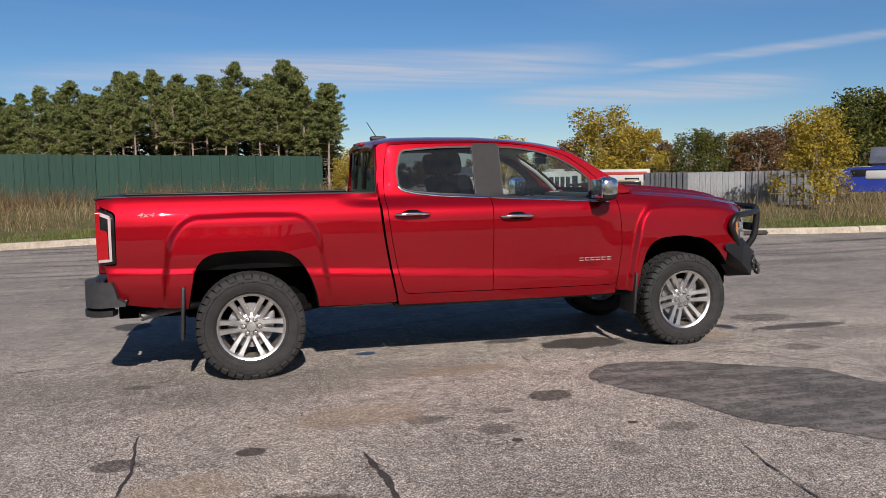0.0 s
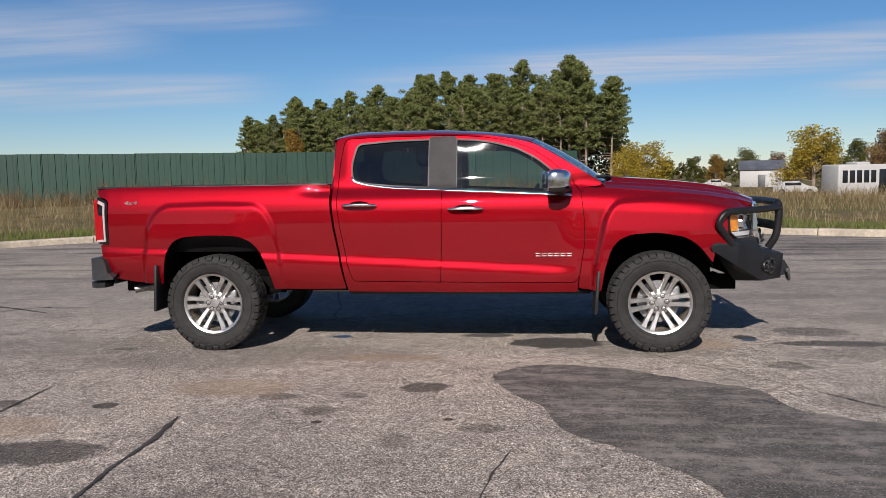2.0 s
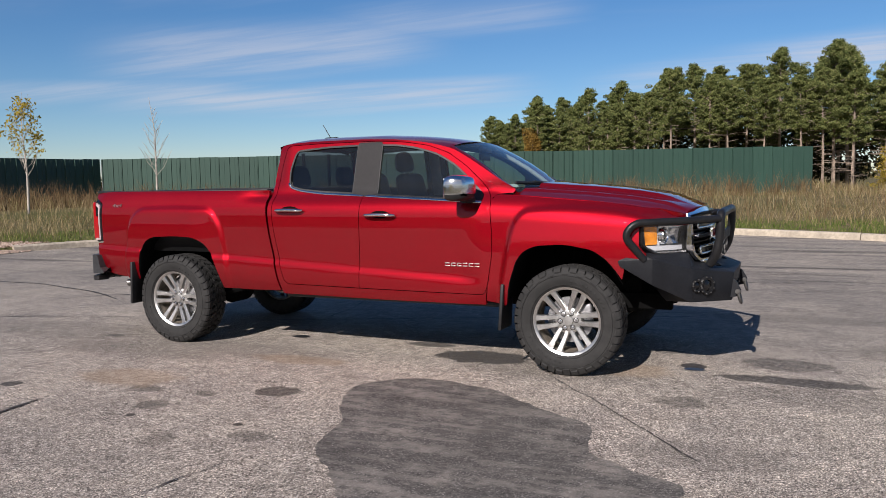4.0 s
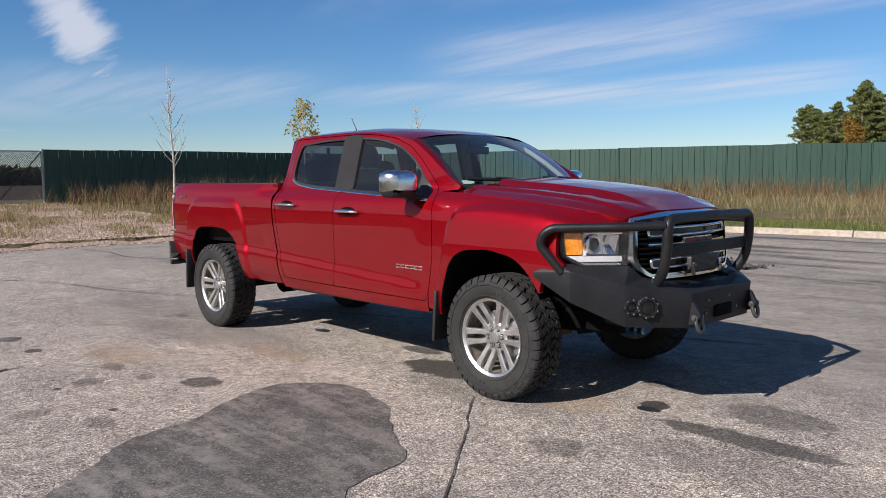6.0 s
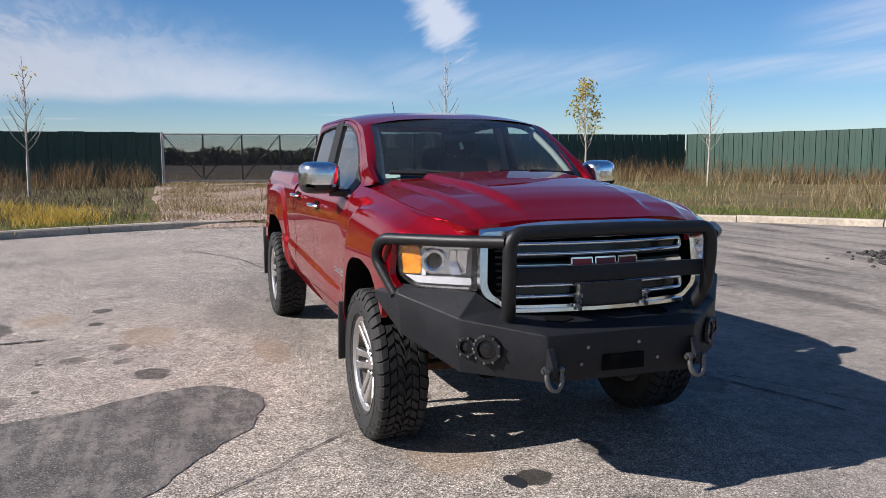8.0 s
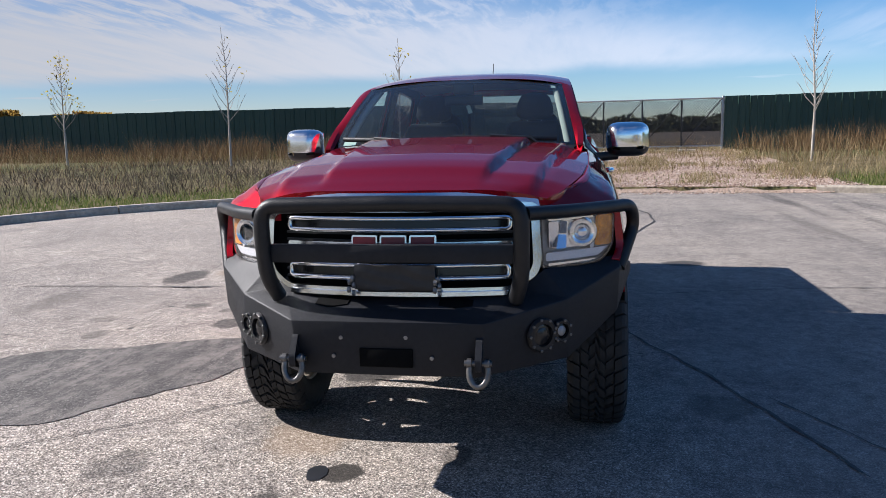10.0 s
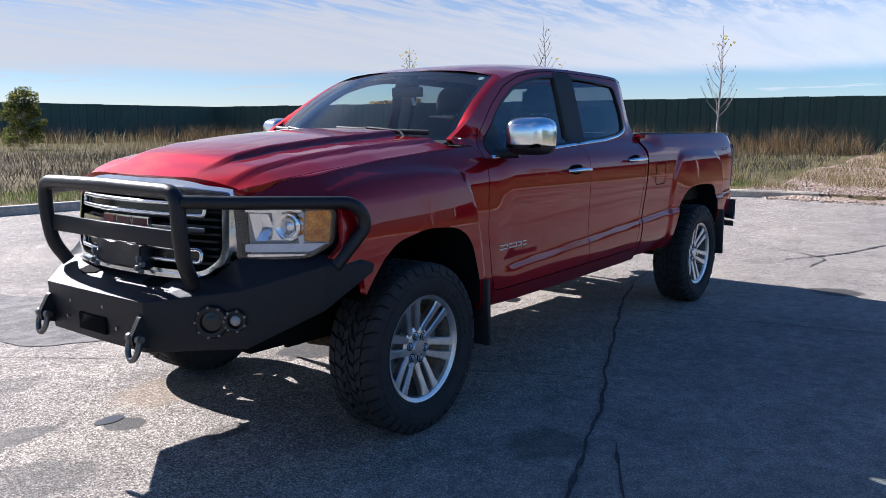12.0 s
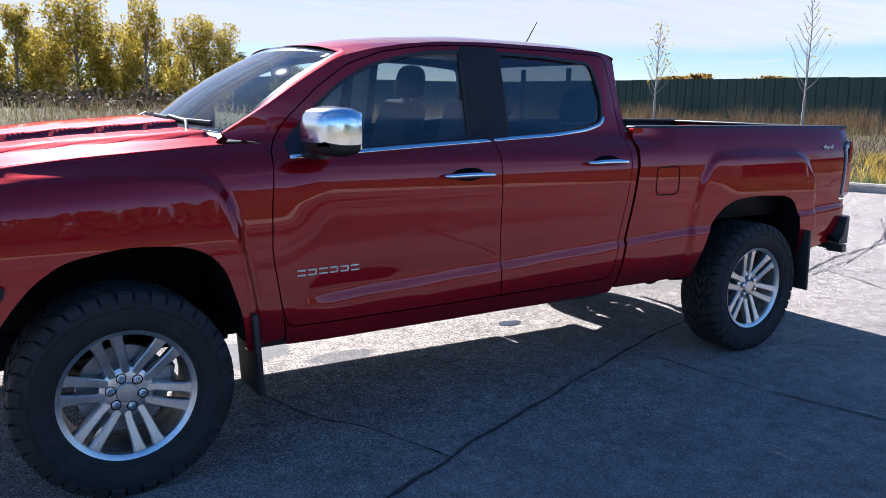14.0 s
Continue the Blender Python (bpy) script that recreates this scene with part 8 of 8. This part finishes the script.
for b, d, hh, w in ((8.9, 90, 4.8, 0), (7.8, 86, 3.8, 0), (10.4, 92, 3.0, 2), (12.0, 150, 4.2, 2), (13.5, 155, 4.5, 1), (15.5, 160, 5.5, 2), (17.3, 165, 5.0, 3), (18.8, 160, 5.5, 3), (19.6, 130, 7.8, 0), (20.4, 135, 5.5, 2), (22.0, 140, 6.0, 2), (23.2, 140, 5.2, 1), (-15.9, 98, 5.6, 1)):
    x, y = math.sin(radians(b)) * d, -7 + math.cos(radians(b)) * d
    autumn(words[w], rnd.randrange(2), x, y, hh + 1.2, rnd.uniform(0.9, 1.4))
autumn("yellow", 1, 18.3, 16.6, 3.4, 1.0)
# trees to the south of the lot
for b, d, hh, w in ((-161.6, 78, 3.6, 2), (-163.0, 76, 5.8, 3), (-164.6, 75, 6.2, 3), (-166.2, 80, 4.6, 0), (-167.6, 74, 7.4, 3), (-169.0, 78, 5.6, 0), (-170.6, 80, 5.8, 2), (-171.8, 75, 7.6, 0), (-173.4, 78, 5.0, 0), (-175.2, 74, 6.2, 0), (-177, 76, 6, 1), (-179, 78, 6, 0), (-162.4, 82, 3.0, 0), (-168.3, 84, 4.5, 2), (-172.6, 84, 4.5, 1), (-165.3, 84, 3.6, 0), (-174.5, 84, 5, 2), (178, 80, 6, 0), (174, 82, 6.5, 1), (170, 84, 6, 2)):
    x, y = 2.3 + math.sin(radians(b)) * d, 3.8 + math.cos(radians(b)) * d
    autumn(words[w if w != 3 else 0], rnd.randrange(2), x, y, hh * 1.1 + 1.0, rnd.uniform(0.6, 0.95))
autumn("olive green", 0, 4.05 - math.sin(radians(155.6)) * 38 * -1 * -1, 3.46 + math.cos(radians(155.6)) * 38, 2.6, 1.2)
# far woods all round, low on the horizon
fr_ = random.Random(9)
cs, rs = [], []
for k in range(420):
    b = 2 * math.pi * k / 420
    d = fr_.uniform(300, 420)
    hh = fr_.uniform(3.5, 7.0)
    x, y = math.sin(b) * d, math.cos(b) * d
    cs.append((x, y, hh * 0.5 - 0.6))
    rs.append(hh * 0.75)
cl = leaf_cloud(cs, rs, 26000, 1.5, 0.8)
tagged(raw("far_woods", cl[0], cl[1], leafy("far_woods", [(0, (0.035, 0.045, 0.02)), (0.6, (0.09, 0.085, 0.035)), (1, (0.18, 0.12, 0.045))], trans=0.1)), "distant line of autumn woods", "woods", kind="stuff")
cs, rs = [], []
for k in range(16):
    b, d = radians(-131.5 + 8.2 * k / 15 + fr_.uniform(-0.2, 0.2)), fr_.uniform(205, 225)
    if k not in (6, 7, 12):
        cs.append((5 + math.sin(b) * d, 1 + math.cos(b) * d, fr_.uniform(5.2, 7.4)))
        rs.append(fr_.uniform(2.2, 3.2))
cl = leaf_cloud(cs, rs, 9000, 0.6, 0.8)
tagged(raw("far_woods", cl[0], cl[1], GOLD), "distant orange autumn trees above the fence", "woods", kind="stuff")


cs, rs = [], []
for k in range(70):
    b, d = radians(-98 + 30 * k / 69 + fr_.uniform(-0.3, 0.3)), fr_.uniform(260, 300)
    hh = fr_.uniform(3.2, 6.6)
    cs.append((math.sin(b) * d, math.cos(b) * d, hh * 0.55))
    rs.append(hh * 0.62)
cl = leaf_cloud(cs, rs, 14000, 0.9, 0.8)
tagged(raw("far_woods", cl[0], cl[1], leafy("dark_hedge", [(0, (0.014, 0.020, 0.010)), (0.6, (0.040, 0.046, 0.022)), (1, (0.10, 0.085, 0.035))], trans=0.1)), "distant dark green hedgerow beyond the gate", "woods", kind="stuff")


# ---------------------------------------------------------------- the yard beyond the meadow
CORR = plain("galvanised_sheet", (0.27, 0.28, 0.30), 0.4, 0.7, 0.25, 6)
CORR_PALE = plain("pale_zinc_sheet", (0.36, 0.37, 0.38), 0.5, 0.5, 0.15, 5)
CORR_DARK = plain("grey_painted_sheet", (0.12, 0.125, 0.135), 0.5, 0.3, 0.25, 6)
WHITE = plain("white_coachwork", (0.44, 0.44, 0.43), 0.4, 0.0, 0.06, 3)
DARKWIN = plain("dark_window", (0.015, 0.017, 0.02), 0.15, 0.0, 0.1, 10)
BLUE = plain("blue_car_paint", (0.02, 0.045, 0.30), 0.3, 0.2, 0.1, 10, coat=0.8)
OLDRED = plain("faded_red_stripe", (0.35, 0.04, 0.035), 0.5, 0.0, 0.15, 6)
BODYTAN = plain("dusty_tan_paint", (0.36, 0.32, 0.24), 0.5, 0.0, 0.2, 5)


for a, b, mat, words in (((15.2, 22.9), (16.6, 21.9), CORR_DARK, "dark"), ((16.6, 21.9), (18.4, 20.6), CORR_PALE, "pale"), ((18.4, 20.6), (21.1, 18.7), CORR, "weathered")):
    me = panel_mesh(0.45, -0.6, 1.5, mat, "panel", 0.5 if mat is CORR_PALE else 2.2)
    fence_run(a, b, me, 0.45, words + " grey corrugated metal fence section", 0.02, 1.45)


def vehicle(name, label, category, at, turn, length, width, height, kind_):
    """A van, bus or car, seen small: body, windows, wheels."""
    t = empty(name, label, category)
    L, W, H = length, width, height
    if kind_ == "bus":
        part("body", box(-L / 2, L / 2, -W / 2, W / 2, 0.45, H, 0.12, 3), WHITE, t)
        part("roof_unit", box(-L * 0.1, L * 0.15, -W * 0.3, W * 0.3, H - 0.02, H + 0.2, 0.05), WHITE, t)
        for k in range(5):
            x = -L / 2 + 0.35 + k * (L - 1.6) / 5
            part("window", box(x, x + (L - 1.8) / 5 - 0.12, -W / 2 - 0.012, -W / 2 + 0.02, H * 0.50, H * 0.84, 0.02), DARKWIN, t)
        part("door", box(L / 2 - 1.15, L / 2 - 0.5, -W / 2 - 0.012, -W / 2 + 0.02, 0.5, H * 0.86, 0.02), DARKWIN, t)
    elif kind_ == "camper":
        part("body", box(-L / 2, L / 2, -W / 2, W / 2, 0.5, H, 0.15, 3), WHITE, t)
        part("cab_over", box(-L / 2 - 0.9, -L / 2 + 0.1, -W / 2, W / 2, H * 0.60, H - 0.05, 0.15, 3), WHITE, t)
        part("stripe", box(-L / 2 + 0.6, L / 2 - 0.3, -W / 2 - 0.01, -W / 2 + 0.02, H * 0.83, H * 0.92, 0.01), OLDRED, t)
        part("window", box(0.2, 1.5, -W / 2 - 0.012, -W / 2 + 0.02, H * 0.5, H * 0.74, 0.02), DARKWIN, t)
    elif kind_ == "van":
        side = smooth_poly([(-L / 2, 0.4), (-L / 2, H * 0.96), (L * 0.18, H), (L * 0.30, H * 0.93), (L * 0.42, H * 0.58), (L / 2, H * 0.50), (L / 2, 0.4)], 0.12)
        part("body", joined(skin(side, [], lambda p: np.stack([p[:, 0], 0 * p[:, 0] - W / 2, p[:, 1]], 1), 0.5, 0.2, W, Vector((0, 1, 0)))), WHITE, t, smooth=False)
        part("window", box(L * 0.17, L * 0.36, -W / 2 - 0.012, W / 2 + 0.012, H * 0.60, H * 0.88, 0.04), DARKWIN, t)
        part("roof_rack", box(-L * 0.35, L * 0.1, -W * 0.4, W * 0.4, H + 0.02, H + 0.12, 0.02), EXHAUST, t)
    else:
        side = smooth_poly([(-L / 2, 0.35), (-L / 2, H * 0.62), (-L * 0.40, H * 0.66), (-L * 0.26, H * 0.97), (L * 0.08, H), (L * 0.26, H * 0.68), (L * 0.46, H * 0.58), (L / 2, H * 0.42), (L / 2, 0.35)], 0.15)
        mat = BLUE if kind_ == "blue" else BODYTAN if kind_ == "tan" else WHITE
        part("body", joined(skin(side, [], lambda p: np.stack([p[:, 0], 0 * p[:, 0] - W / 2, p[:, 1]], 1), 0.5, 0.2, W, Vector((0, 1, 0)))), mat, t, smooth=False)
        part("window", box(-L * 0.24, L * 0.14, -W / 2 - 0.012, W / 2 + 0.012, H * 0.68, H * 0.92, 0.05), DARKWIN, t)
        if kind_ == "blue":
            part("sheet_cover", box(-L * 0.12, L * 0.32, -W / 2 - 0.03, 0.2, H * 0.60, H * 0.90, 0.1, 3), WHITE, t, "white sheet over the bonnet")
    for x in (-L * 0.30, L * 0.32):
        for s in (-1, 1):
            wl = part("wheel", moved(disc(0.33, -0.1, 0.1, 16, "y", 0.03), Matrix.Translation((x, s * (W / 2 - 0.08), 0.33))), RUBBER, t)
            part("hub_cap", moved(disc(0.18, -0.02, 0.02, 12, "y", 0.01), Matrix.Translation((x, s * (W / 2 + 0.02), 0.33))), EXHAUST, wl)
    t.matrix_basis = pose(at[0], at[1], zg(*at), 0, 0, turn)
    return t


def bearing(b, d, x0=-2.0, y0=-6.7):
    return (x0 + math.sin(radians(b)) * d, y0 + math.cos(radians(b)) * d)


vehicle("bus", "white shuttle bus parked in the yard", "bus", bearing(22.3, 72, 0, -7), 15, 4.7, 2.2, 2.9, "bus")
vehicle("camper_van", "white camper with faded red stripe", "camper", bearing(27.2, 76, 0, -7), -28, 5.0, 2.3, 3.1, "camper")
vehicle("pickup_truck", "wrecked tan pickup in the yard", "pickup truck", bearing(27.6, 64, 0, -7), -25, 4.6, 1.8, 1.7, "tan")
vehicle("van", "white panel van with roof rack", "van", bearing(43.8, 70), -40, 5.4, 2.0, 2.1, "van")
vehicle("car", "crumpled blue car half covered by a white sheet", "car", bearing(44.6, 38), -42, 4.4, 1.8, 1.4, "blue")
vehicle("car", "old white car in the long grass", "car", bearing(18.6, 95, 0, -7), -15, 4.4, 1.8, 1.5, "white")
vehicle("car", "old white car in the long grass", "car", bearing(13.6, 140, 0, -7), -10, 4.4, 1.8, 1.5, "white")
for b, d, wd, hh, mat, words in ((16.4, 150, 7.0, 4.6, WHITE, "white gabled farm building"), (46.6, 78, 6.0, 4.0, CORR, "grey corrugated metal shed")):
    t = empty("shed" if mat is CORR else "house", words, "building")
    x, y = bearing(b, d, 0, -7) if mat is WHITE else bearing(b, d)
    part("wall", box(-wd / 2, wd / 2, -3, 3, -1, hh * 0.66, 0.02), mat, t)
    rf = bmesh.new()
    a = [rf.verts.new(q) for q in ((-wd / 2 - 0.3, -3.3, hh * 0.64), (wd / 2 + 0.3, -3.3, hh * 0.64), (wd / 2 + 0.3, 0, hh), (-wd / 2 - 0.3, 0, hh), (wd / 2 + 0.3, 3.3, hh * 0.64), (-wd / 2 - 0.3, 3.3, hh * 0.64))]
    for q in ((0, 1, 2, 3), (3, 2, 4, 5), (0, 3, 5), (1, 4, 2)):
        rf.faces.new([a[k] for k in q])
    part("roof", rf, CORR, t, smooth=False)
    part("door", box(-0.6, 0.6, -3.02, -2.98, 0, 2.1, 0.01), CORR_DARK, t)
    t.matrix_basis = pose(x, y, zg(x, y), 0, 0, -b)
